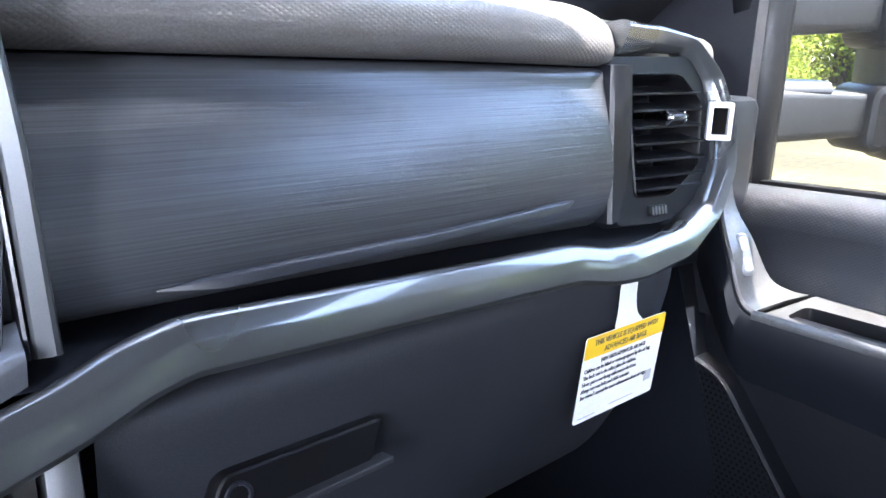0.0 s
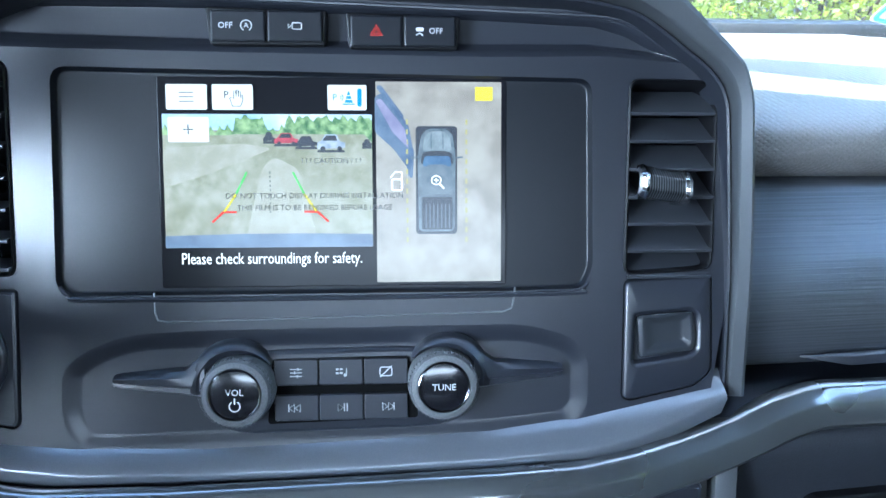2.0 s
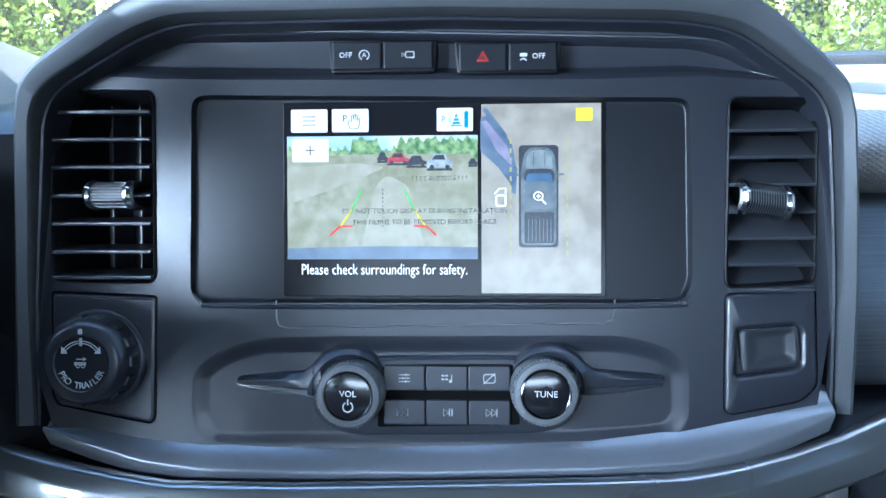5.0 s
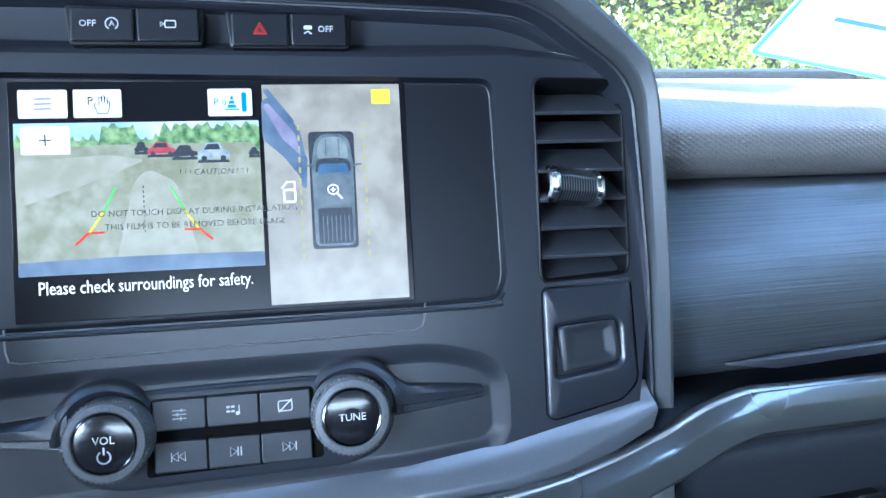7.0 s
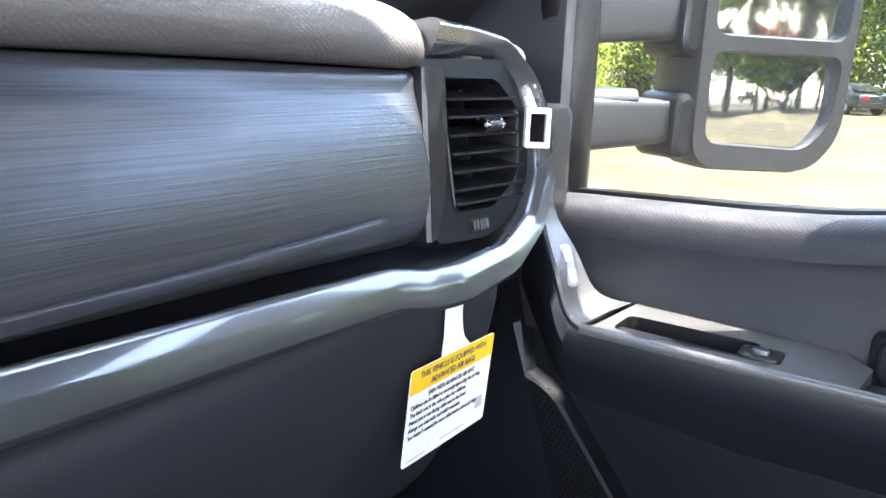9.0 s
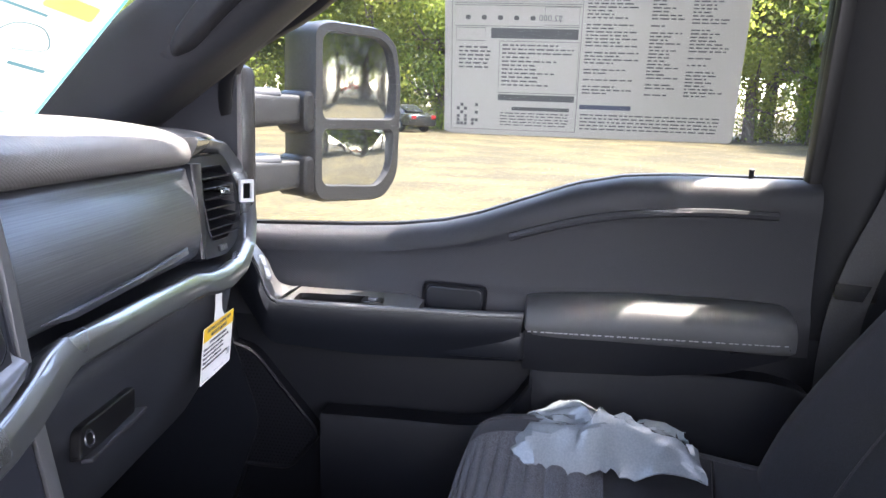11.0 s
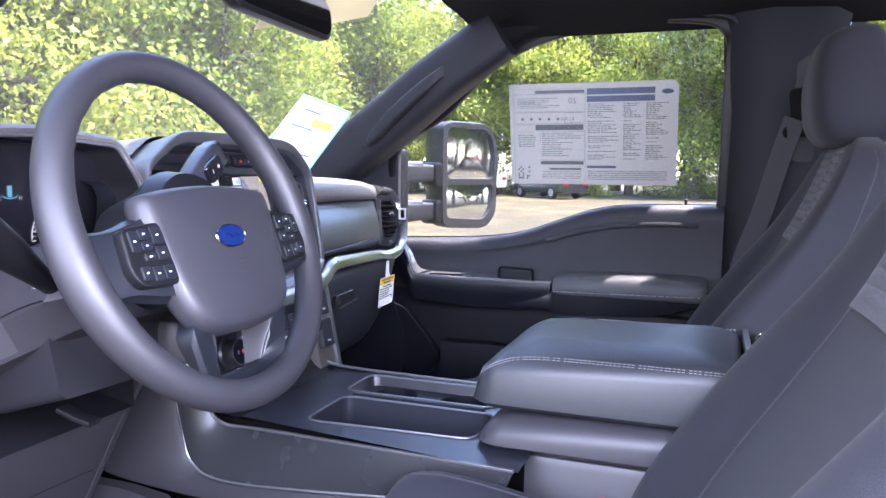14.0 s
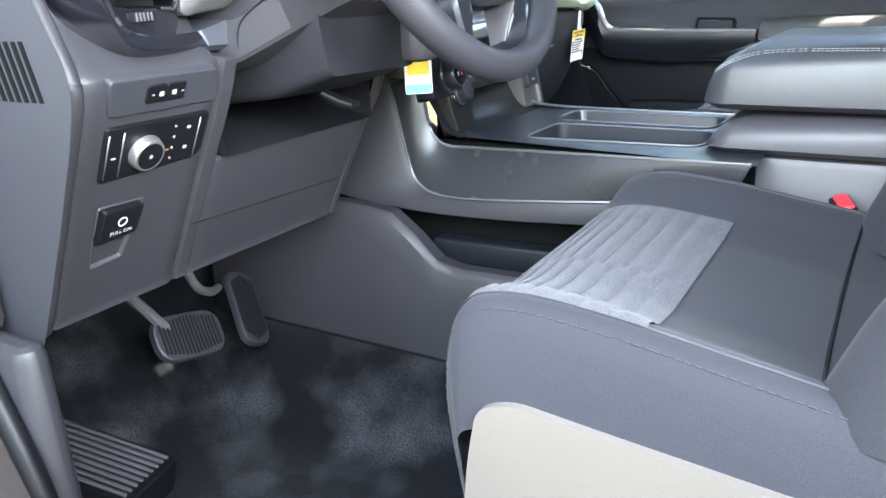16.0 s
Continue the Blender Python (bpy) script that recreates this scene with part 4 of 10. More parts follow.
                part("key_mark", bm, WHITEMARK, k)
            elif marks[j] == "warn":
                for sc in (1.0, 0.55):
                    tube(bm, [(cx + 0.0034 * sc * math.sin(radians(q)), cy - 0.0006 + 0.0034 * sc * math.cos(radians(q)), d) for q in (0, 120, 240)], 0.00028, 5, ST, True, (0, 0, 1))
                part("hazard_mark", bm, glow("hazard red", (0.75, 0.04, 0.03), 0.9), k, "red hazard triangle")
            else:
                prism(bm, rrect(cx - 0.005, cy + 0.0008, 0.0038, 0.0018, 0.0006), d - 0.0006, d, ST)
                tube(bm, [(cx - 0.0068, cy - 0.002, d), (cx - 0.005, cy - 0.001, d), (cx - 0.0035, cy - 0.0022, d)], 0.00035, 5, ST)
                part("key_mark", bm, WHITEMARK, k)
                lettering("mark", "OFF", 0.004, ST @ Matrix.Translation((cx + 0.003, cy, 0.0039)), WHITEMARK, k)
    return t


stack()

def climate_panel():
    t = thing("climate_panel", "dark climate control panel with round knobs under the trim bar", "control panel", (0, -0.03, 0.5))
    m = frame_of((0.0, -0.026, 0.553), (1, 0, 0), (0, 0.2, 0.98))
    bm = B()
    prism(bm, rounded(P((-150, -44), (146, -44), (146, 52), (-150, 52)), 0.006), -0.03, 0.0, m, 0.002)
    part("plate", bm, STACK2, t)
    for x in (-0.105, 0.118):
        km = m @ Matrix.Translation((x, -0.014, 0))
        k = part("climate_knob", lathe(B(), [(0.024, 0.0), (0.024, 0.005), (0.021, 0.008), (0.0205, 0.024), (0.019, 0.026), (0.017, 0.0255)], km, 40), STACK, t, "round climate knob")
        part("knob_cap", lathe(B(), [(0.0172, 0.024), (0.017, 0.0256), (0.004, 0.0258)], km, 32), GLOSS, k)
        for dx, mat in ((-0.005, BLUEINK), (0.005, RED)):
            bm = B()
            prism(bm, rrect(dx, 0.0, 0.004, 0.006, 0.001), 0.0255, 0.0262, km)
            part("knob_mark", bm, mat, k)
    for i in range(6):
        for r in (0, 1):
            bm = B()
            prism(bm, rrect(-0.066 + i * 0.029, 0.002 - r * 0.024, 0.027, 0.021, 0.002), -0.002, 0.004, m, 0.001)
            k = part("climate_key", bm, STACK, t)
            bm = B()
            prism(bm, rrect(-0.066 + i * 0.029, 0.002 - r * 0.024, 0.008, 0.004, 0.001), 0.0035, 0.0044, m)
            part("key_mark", bm, GREYINK, k)
    # socket plate with its hinged covers
    s = thing("socket_plate", "dark side plate with two hinged socket covers", "socket", (0.178, -0.03, 0.5))
    bm = B()
    prism(bm, [(0.149, -0.10), (0.203, -0.10), (0.203, 0.055), (0.149, 0.055)], -0.03, -0.001, m, 0.001)
    part("plate", bm, material("warm satin plate", (0.07, 0.066, 0.062), 0.4, metal=0.3, grain=0.1), s)
    for z0, z1 in ((-0.008, 0.040), (-0.066, -0.014)):
        bm = B()
        prism(bm, rrect(0.1765, (z0 + z1) / 2, 0.039, z1 - z0, 0.004), -0.002, 0.010, m, 0.003)
        c = part("socket_cover", bm, STACK, s, "hinged dark cover")
        bm = B()
        prism(bm, rrect(0.1765, z0 + 0.012, 0.010, 0.003, 0.0005), 0.0095, 0.0104, m)
        part("cover_mark", bm, GREYINK, c)
    bm = B()
    prism(bm, [(0.205, -0.12), (0.218, -0.12), (0.218, 0.06), (0.205, 0.06)], -0.02, 0.004, m, 0.002)
    part("edge_post", bm, ARCH, s)


climate_panel()

# ---- touch screen ----


def screen():
    t = thing("touch_screen", "lit touch screen showing the reversing camera and a view from above", "screen", (0, 0, 0.7))
    D = -0.0045
    def flat(name, pts, lift, mat, label="", parent=None):
        bm = B()
        prism(bm, pts, D + lift - 0.0004, D + lift, ST)
        return part(name, bm, mat, parent or t, label)
    R = lambda x0, y0, x1, y1, r=0.3: rrect((x0 + x1) / 2 * mm, (y0 + y1) / 2 * mm, (x1 - x0) * mm, (y1 - y0) * mm, r * mm)
    bm = B()
    prism(bm, R(-87, -0.5, 88.5, 105.5, 1.2), D - 0.006, D, ST, 0.0006)
    part("glass_face", bm, material("dull display glass", (0.006, 0.006, 0.008), 0.22, spec=0.2), t, "black glass face")
    SKY = glow("camera sky", (0.35, 0.55, 0.85), 0.9, (0.75, 0.85, 0.95), 60)
    WOOD = glow("camera wood", (0.05, 0.15, 0.06), 0.9, (0.36, 0.52, 0.24), 260)
    LOT = glow("camera sandy lot", (0.35, 0.35, 0.23), 0.68, (0.56, 0.56, 0.46), 110)
    ABOVE = glow("view from above ground", (0.40, 0.36, 0.32), 0.68, (0.60, 0.56, 0.50), 70)
    WHITE = glow("lit white key", (0.75, 0.78, 0.8), 1.0)
    BLUE = glow("lit blue", (0.02, 0.25, 0.8), 1.0)
    CARBLUE = glow("lit blue grey", (0.08, 0.12, 0.2), 1.0, (0.16, 0.22, 0.32), 60)
    DARK = glow("lit dark", (0.03, 0.035, 0.05), 1.0)
    GREYC = glow("lit grey car", (0.05, 0.07, 0.09), 1.0, (0.17, 0.21, 0.24), 120)
    REDL, YELL, GRNL = glow("lit red line", (0.8, 0.04, 0.03), 1.0), glow("lit yellow line", (0.75, 0.65, 0.05), 1.0), glow("lit green line", (0.15, 0.55, 0.15), 1.0)
    MARK = glow("lit white mark", (0.9, 0.92, 0.95), 1.1)
    FILM = material("faint film print", (0.10, 0.10, 0.10), 0.9, spec=0.05)
    v = flat("camera_view", R(-84.5, 20, 19.5, 87), 0.0004, LOT, "wide camera picture of a sandy lot")
    flat("camera_sky", R(-84.5, 79, 19.5, 87), 0.0006, SKY, parent=v)
    hump = [(-84.5, 76.5)] + [(-84.5 + 104 * i / 26, 76 + (0.5 if i < 9 else 1.0)) for i in range(1, 26)] + [(19.5, 73)]
    tops = [(19.5 - 104 * i / 78, 80.0 + 2.2 * abs(math.sin(i * 0.43)) + 1.2 * math.sin(i * 1.9) + 0.6 * math.sin(i * 4.1) + (3.8 if (i < 33 or 40 < i < 52) else -1.8)) for i in range(79)]
    flat("pictured_wood", P(*(hump + [(x, min(86.9, y)) for x, y in tops])), 0.0008, WOOD, parent=v)
    CARRED, CARSILVER = glow("lit red car", (0.30, 0.025, 0.05), 1.0, (0.45, 0.06, 0.09), 300), glow("lit silver car", (0.22, 0.27, 0.36), 1.0, (0.42, 0.47, 0.55), 300)
    TRACK = glow("camera worn track", (0.46, 0.45, 0.35), 0.7, (0.6, 0.59, 0.51), 120)
    flat("pictured_track", rounded(P((-84.5, 50), (-60, 58), (-30, 70), (-46, 72.5), (-84.5, 70)), 0.004), 0.0007, TRACK, parent=v)
    flat("pictured_track", rounded(P((-45, 22), (-8, 22), (-18, 60), (-30, 66), (-36, 60)), 0.004), 0.0007, TRACK, parent=v)
    for x, y, w, h, mat, low in ((-32, 73, 6, 5, DARK, 0.42), (-23.5, 71.6, 12, 6, CARRED, 0.5), (-13.5, 70.2, 11, 5.8, DARK, 0.5), (-1, 68.6, 14, 8.4, CARSILVER, 0.52), (17, 70.5, 5, 4, DARK, 0.5)):
        flat("pictured_shadow", rounded(P((x - w * 0.52, y - 0.7), (x + w * 0.5, y - 0.7), (x + w * 0.46, y + 0.5), (x - w * 0.48, y + 0.5)), 0.0004, 2), 0.0009, DARK, parent=v)
        body = rounded(P((x - w / 2, y + h * 0.12), (x + w / 2, y + h * 0.2), (x + w / 2, y + h * low), (x + w * 0.3, y + h * (low + 0.06)), (x + w * 0.2, y + h), (x - w * 0.22, y + h), (x - w * 0.36, y + h * (low + 0.08)), (x - w / 2, y + h * low)), 0.0006, 2)
        c = flat("pictured_car", body, 0.0012, mat, parent=v)
        flat("pictured_glass", rounded(P((x - w * 0.30, y + h * (low + 0.1)), (x + w * 0.22, y + h * (low + 0.1)), (x + w * 0.15, y + h * 0.92), (x - w * 0.18, y + h * 0.92)), 0.0003, 2), 0.0014, DARK, parent=v)
        for k in (-0.3, 0.3):
            flat("pictured_wheel", circle((x + w * k) * mm, (y + h * 0.14) * mm, h * 0.15 * mm, 12), 0.0015, DARK, parent=v)
    flat("tailgate", rounded(P((-84.5, 20), (19.5, 20), (19.5, 26.5), (-14, 27), (-46, 27), (-84.5, 26)), 0.001), 0.001, CARBLUE, parent=v)
    for s in (-1, 1):
        cx = -32
        for (xa, ya), (xb, yb), mat in (((29, 33), (23.5, 38), REDL), ((23, 38.2), (17, 47), YELL), ((17, 47), (11.5, 58), GRNL)):
            bm = B()
            tube(bm, [((cx + s * xa) * mm, ya * mm, D + 0.0012), ((cx + s * xb) * mm, yb * mm, D + 0.0012)], 0.00055, 5, ST)
            part("guide_line", bm, mat, v)
        bm = B()
        tube(bm, [((cx + s * 23.5) * mm, 38 * mm, D + 0.0012), ((cx + s * 17) * mm, 38 * mm, D + 0.0012)], 0.00055, 5, ST)
        part("guide_line", bm, REDL, v)
    bm = B()
    for i in range(10):
        prism(bm, rrect(-32 * mm, (38 + i * 2.2) * mm, 0.5 * mm, 1.1 * mm, 0.1 * mm), D + 0.0005, D + 0.0009, ST)
    part("centre_line", bm, DARK, v)
    a = flat("above_view", R(21.5, 1.5, 85.5, 103.5), 0.0004, ABOVE, "top view of the parked truck")
    for pts in (((21, 96), (25, 98), (38, 82), (40.5, 68), (39, 58), (36, 62), (30, 70), (21, 78)), ((21.5, 101), (24, 102), (36, 86), (34, 84)), ((36, 70), (41, 70), (40, 54.5), (37.5, 56))):
        flat("shadow", rounded(P(*pts), 0.0015, 2), 0.0005, CARBLUE, parent=a)
    SHADE = glow("lit violet shade", (0.20, 0.19, 0.32), 1.0, (0.32, 0.30, 0.44), 80)
    flat("shadow_fold", rounded(P((21.2, 94), (24, 95), (36, 80), (38, 70), (30, 78)), 0.001, 2), 0.0006, SHADE, parent=a)
    LOWR = glow("lit light grey panel", (0.16, 0.20, 0.22), 1.0, (0.26, 0.30, 0.33), 160)
    BODYG, PANE = glow("lit slate panel", (0.09, 0.12, 0.15), 1.0, (0.15, 0.18, 0.21), 160), glow("lit blue pane", (0.04, 0.10, 0.20), 1.0, (0.07, 0.15, 0.27), 120)
    flat("truck_shadow", R(41.6, 26.2, 62.8, 81.2, 2), 0.0006, DARK, parent=a)
    flat("truck_body", rounded(P((43, 27.5), (61.5, 27.5), (62, 66), (60.5, 77), (57, 80), (48, 80), (44.5, 77), (42.6, 66)), 0.003), 0.0008, GREYC, parent=a)
    flat("truck_hood", rounded(P((45, 68.5), (60, 68.5), (59, 76), (56, 78.6), (49, 78.6), (46, 76)), 0.002), 0.001, LOWR, parent=a)
    for x in (49.5, 55.5):
        flat("hood_crease", R(x - 0.3, 69.5, x + 0.3, 77.5, 0.1), 0.0011, BODYG, parent=a)
    flat("truck_windscreen", rounded(P((44, 62), (61, 62), (60, 67.6), (56, 68.8), (49, 68.8), (45, 67.6)), 0.0015), 0.001, DARK, parent=a)
    flat("truck_pane", rounded(P((45, 60.8), (60, 60.8), (59, 66), (46, 66)), 0.0015), 0.0012, PANE, parent=a)
    flat("truck_roof", rounded(P((44.6, 46.6), (60.4, 46.6), (60.4, 60), (56, 61.8), (49, 61.8), (44.6, 60)), 0.0015), 0.0013, BODYG, parent=a)
    flat("truck_bed", R(44.6, 28.6, 60.4, 45.2, 0.8), 0.0011, DARK, parent=a)
    for i in range(7):
        flat("bed_rib", R(46.5 + i * 2.0, 29.5, 47.0 + i * 2.0, 41.5, 0.1), 0.0013, BODYG, parent=a)
    for x in (41.2, 63.6):
        flat("truck_mirror", rounded(P((x - 2.4, 64.5), (x + 2.2, 65.2), (x + 2.2, 66), (x - 2.2, 65.6)), 0.0002, 1), 0.0012, GREYC, parent=a)
    FAINT = glow("lit faint yellow", (0.52, 0.47, 0.18), 0.8)
    for x in (37.2, 67.6):
        for i in range(13):
            flat("guide_dash", R(x - 0.5, 22 + i * 5, x + 0.5, 24.6 + i * 5, 0.1), 0.0006, FAINT, parent=a)
    flat("yellow_box", R(72, 94, 81, 101, 0.5), 0.0008, YELL, parent=a)
    bm = B()
    tube(bm, [(52 * mm + 0.0024 * math.cos(q), 53.8 * mm + 0.0022 * math.sin(q), D + 0.0016) for q in np.linspace(0, 6.28, 17)[:-1]], 0.00035, 5, ST, True, (0, 0, 1))
    tube(bm, [(53.7 * mm, 52 * mm, D + 0.0016), (56 * mm, 49.5 * mm, D + 0.0016)], 0.0005, 5, ST)
    tube(bm, [(50.8 * mm, 53.8 * mm, D + 0.0016), (53.2 * mm, 53.8 * mm, D + 0.0016)], 0.0003, 4, ST)
    tube(bm, [(52 * mm, 52.6 * mm, D + 0.0016), (52 * mm, 55 * mm, D + 0.0016)], 0.0003, 4, ST)
    tube(bm, [(x, y, D + 0.0013) for x, y in rrect(32 * mm, 51.5 * mm, 5 * mm, 5.5 * mm, 0.8 * mm)], 0.0005, 5, ST, True, (0, 0, 1))
    tube(bm, [(28.5 * mm, 55 * mm, D + 0.0013), (31 * mm, 58 * mm, D + 0.0013), (34.5 * mm, 58 * mm, D + 0.0013), (34.5 * mm, 54.5 * mm, D + 0.0013)], 0.0004, 5, ST)
    part("view_marks", bm, MARK, a)
    for x0, y0, x1, y1, kind in ((-82, 89, -62, 101.5, "menu"), (-59.5, 89, -39.5, 101.5, "park"), (-2.5, 89, 17, 101.5, "aid"), (-81.5, 73, -61.5, 85.5, "plus")):
        k = flat("screen_key", R(x0, y0, x1, y1, 0.8), 0.0016, WHITE)
        cx, cy = (x0 + x1) / 2 * mm, (y0 + y1) / 2 * mm
        bm = B()
        if kind == "menu":
            for j in (-1, 0, 1):
                prism(bm, rrect(cx, cy + j * 0.0022, 0.007, 0.0004, 0.0001), D + 0.0016, D + 0.0019, ST)
        elif kind == "plus":
            prism(bm, rrect(cx, cy, 0.005, 0.0005, 0.0001), D + 0.0016, D + 0.0019, ST)
            prism(bm, rrect(cx, cy, 0.0005, 0.005, 0.0001), D + 0.0016, D + 0.002, ST)
        elif kind == "park":
            lettering("mark", "P", 0.005, ST @ Matrix.Translation((cx - 0.003, cy + 0.001, D + 0.0017)), DARK, k)
            hand = [(0.0, -0.0045), (0.004, -0.0045), (0.0052, -0.0015), (0.0050, 0.001), (0.0044, 0.001), (0.0042, -0.0005), (0.0041, 0.0028), (0.0033, 0.0028), (0.0031, 0.0002), (0.0029, 0.0036), (0.0021, 0.0036), (0.0019, 0.0002), (0.0016, 0.003), (0.0008, 0.003), (0.0007, -0.001), (-0.0008, 0.0), (-0.0013, -0.0006)]
            tube(bm, [(cx + a, cy + b, D + 0.0018) for a, b in hand], 0.0002, 4, ST, True, (0, 0, 1))
        else:
            lettering("mark", "P", 0.0045, ST @ Matrix.Translation((cx - 0.0062, cy, D + 0.0017)), BLUE, k)
            prism(bm, rrect(cx + 0.0062, cy, 0.0022, 0.009, 0.0008), D + 0.0016, D + 0.0019, ST)
            prism(bm, rrect(cx + 0.0008, cy - 0.0033, 0.0062, 0.0006, 0.0001), D + 0.0016, D + 0.0019, ST)
            for y0, y1 in ((-0.0026, -0.0012), (-0.0007, 0.0007), (0.0012, 0.003)):
                w0, w1 = 0.0021 - (y0 + 0.0026) * 0.33, 0.0021 - (y1 + 0.0026) * 0.33
                prism(bm, [(cx + 0.0008 - w0, cy + y0), (cx + 0.0008 + w0, cy + y0), (cx + 0.0008 + w1, cy + y1), (cx + 0.0008 - w1, cy + y1)], D + 0.0016, D + 0.0019, ST)
            for r in (0.0012, 0.0022):
                tube(bm, [(cx - 0.0042 + r * math.cos(q), cy + r * math.sin(q), D + 0.0018) for q in np.linspace(-0.8, 0.8, 6)], 0.0002, 4, ST)
        part("key_mark", bm, BLUE if kind == "aid" else DARK, k)
    lettering("message", "Please check surroundings for safety.", 0.0083, ST @ Matrix.Translation((-31.5 * mm, 14.2 * mm, D + 0.0008)) @ Matrix.Diagonal((0.735, 1, 1, 1)), MARK, t)
    for words, y, x in (("! ! ! CAUTION ! ! !", 63.5, -1), ("DO NOT TOUCH DISPLAY DURING INSTALLATION", 46, -9.4), ("THIS FILM IS TO BE REMOVED BEFORE USAGE", 40, -9.4)):
        lettering("film_print", words, 0.0047, ST @ Matrix.Translation((x * mm, y * mm, D + 0.0022)) @ Matrix.Diagonal((0.82, 0.85, 1, 1)), FILM, t, deep=0.0)


screen()


# ---- dashboard ----


def lerp_rows(stations, x):
    """Profiles of equal length given at several x, blended."""
    xs = [s[0] for s in stations]
    for (xa, a), (xb, b) in zip(stations, stations[1:]):
        if x <= xb:
            k = (x - xa) / (xb - xa)
            return [(x, p[0] * (1 - k) + q[0] * k, p[1] * (1 - k) + q[1] * k) for p, q in zip(a, b)]
    return [(x, *p) for p in stations[-1][1]]


def strip(bm, stations, n=24, k=4):
    x0, x1 = stations[0][0], stations[-1][0]
    rows = []
    for i in range(n + 1):
        rows.append(spline(lerp_rows(stations, x0 + (x1 - x0) * i / n), k))
    loft(bm, rows, closed=False)
    return bm


def dashboard():
    t = thing("dashboard", "dark grained dashboard with padded top and metallic trim", "dashboard", (0, 0.2, 0.6))
    # padded top, passenger's side
    pad = [(0.198, [(0.075, 0.7465), (0.050, 0.7468), (0.036, 0.7475), (0.027, 0.754), (0.025, 0.765), (0.036, 0.779), (0.09, 0.790), (0.25, 0.795), (0.60, 0.785)]),
           (0.45, [(0.085, 0.7445), (0.062, 0.7448), (0.046, 0.7455), (0.036, 0.752), (0.034, 0.763), (0.045, 0.777), (0.10, 0.789), (0.25, 0.795), (0.60, 0.785)]),
           (0.572, [(0.09, 0.742), (0.070, 0.7423), (0.056, 0.743), (0.047, 0.749), (0.046, 0.761), (0.058, 0.775), (0.11, 0.787), (0.25, 0.793), (0.60, 0.785)]),
           (0.60, [(0.095, 0.741), (0.080, 0.742), (0.070, 0.744), (0.065, 0.750), (0.067, 0.760), (0.078, 0.771), (0.12, 0.783), (0.25, 0.79), (0.60, 0.785)])]
    part("top_pad", strip(B(), pad, 26), PAD, t, "soft padded dash top with diamond grain")
    bm = B()
    strip(bm, [(0.595, [(0.085, 0.735), (0.07, 0.755), (0.10, 0.778), (0.3, 0.788), (0.6, 0.785)]), (0.80, [(0.14, 0.72), (0.12, 0.75), (0.15, 0.77), (0.3, 0.775), (0.6, 0.76)])], 8)
    part("end_pad", bm, PAD, t)
    # brushed panel with its pull strip
    pan = [(0.198, [(0.100, 0.7595), (0.060, 0.7455), (0.042, 0.7450), (0.032, 0.73), (0.016, 0.70), (0.006, 0.67), (0.008, 0.645), (0.03, 0.638)]),
           (0.43, [(0.115, 0.7575), (0.075, 0.7435), (0.052, 0.7430), (0.045, 0.728), (0.031, 0.70), (0.022, 0.67), (0.024, 0.645), (0.045, 0.635)]),
           (0.579, [(0.125, 0.7550), (0.085, 0.7410), (0.060, 0.7405), (0.055, 0.728), (0.046, 0.70), (0.040, 0.67), (0.043, 0.643), (0.06, 0.63)])]
    part("brushed_panel", strip(B(), pan, 24), BRUSH, t, "brushed dark metallic dash panel")
    bm = B()
    path = [(0.258, 0.008, 0.6505), (0.282, 0.0005, 0.6525), (0.40, 0.012, 0.6535), (0.52, 0.028, 0.656), (0.535, 0.035, 0.657)]
    sweep(bm, path, rounded([(-0.003, -0.0024), (0.0032, -0.0022), (0.0005, 0.0024), (-0.003, 0.0028)], 0.0008, 3), (0, -0.2, 1), scale=lambda k: min(1.0, 0.15 + 6 * k, 0.3 + 5 * (1 - k)))
    part("pull_strip", bm, STACK, t, "thin satin dark pull strip")
    # dark shelf under the panel
    bm = B()
    strip(bm, [(0.195, [(0.06, 0.645), (0.04, 0.64), (0.0, 0.634), (-0.02, 0.63)]), (0.60, [(0.09, 0.632), (0.06, 0.628), (0.03, 0.622), (0.012, 0.615)]),
               (0.70, [(0.1, 0.64), (0.08, 0.635), (0.05, 0.63), (0.035, 0.625)])], 12)
    part("shelf", bm, STACK2, t)
    # glossy metallic bar: runs under the stack, kinks up and wraps round the end outlets
    right = [(0.0, -0.043, 0.6025), (0.081, -0.043, 0.6055), (0.125, -0.040, 0.6063), (0.154, -0.035, 0.6092), (0.185, -0.027, 0.6138), (0.217, -0.018, 0.6205), (0.240, -0.0125, 0.6285), (0.262, -0.0085, 0.6328), (0.515, 0.0155, 0.6235),
             (0.548, 0.0135, 0.6175), (0.575, 0.0125, 0.617), (0.63, 0.018, 0.6215), (0.671, 0.026, 0.639), (0.695, 0.034, 0.668), (0.702, 0.042, 0.70), (0.695, 0.055, 0.735), (0.674, 0.064, 0.758),
             (0.64, 0.066, 0.761), (0.592, 0.060, 0.7605)]
    sec = rounded([(-0.02, -0.010), (0.004, -0.0138), (0.0098, -0.0132), (0.0122, -0.0095), (0.0076, 0.002), (0.0028, 0.0092), (0.0, 0.0106), (-0.004, 0.0100), (-0.016, 0.003)], 0.0009, 2)

    def bar(pts, name):
        bm = B()
        path = polyline(pts, 0.007)
        rings = []
        for i, p in enumerate(path):
            a, b = path[max(0, i - 1)], path[min(len(path) - 1, i + 1)]
            tan = (b - a).normalized()
            out = Vector((0, -1, 0))
            out = (out - tan * out.dot(tan)).normalized()
            k = 1.0 - 0.38 * min(1.0, max(0.0, (abs(p.x) - 0.60) / 0.07))
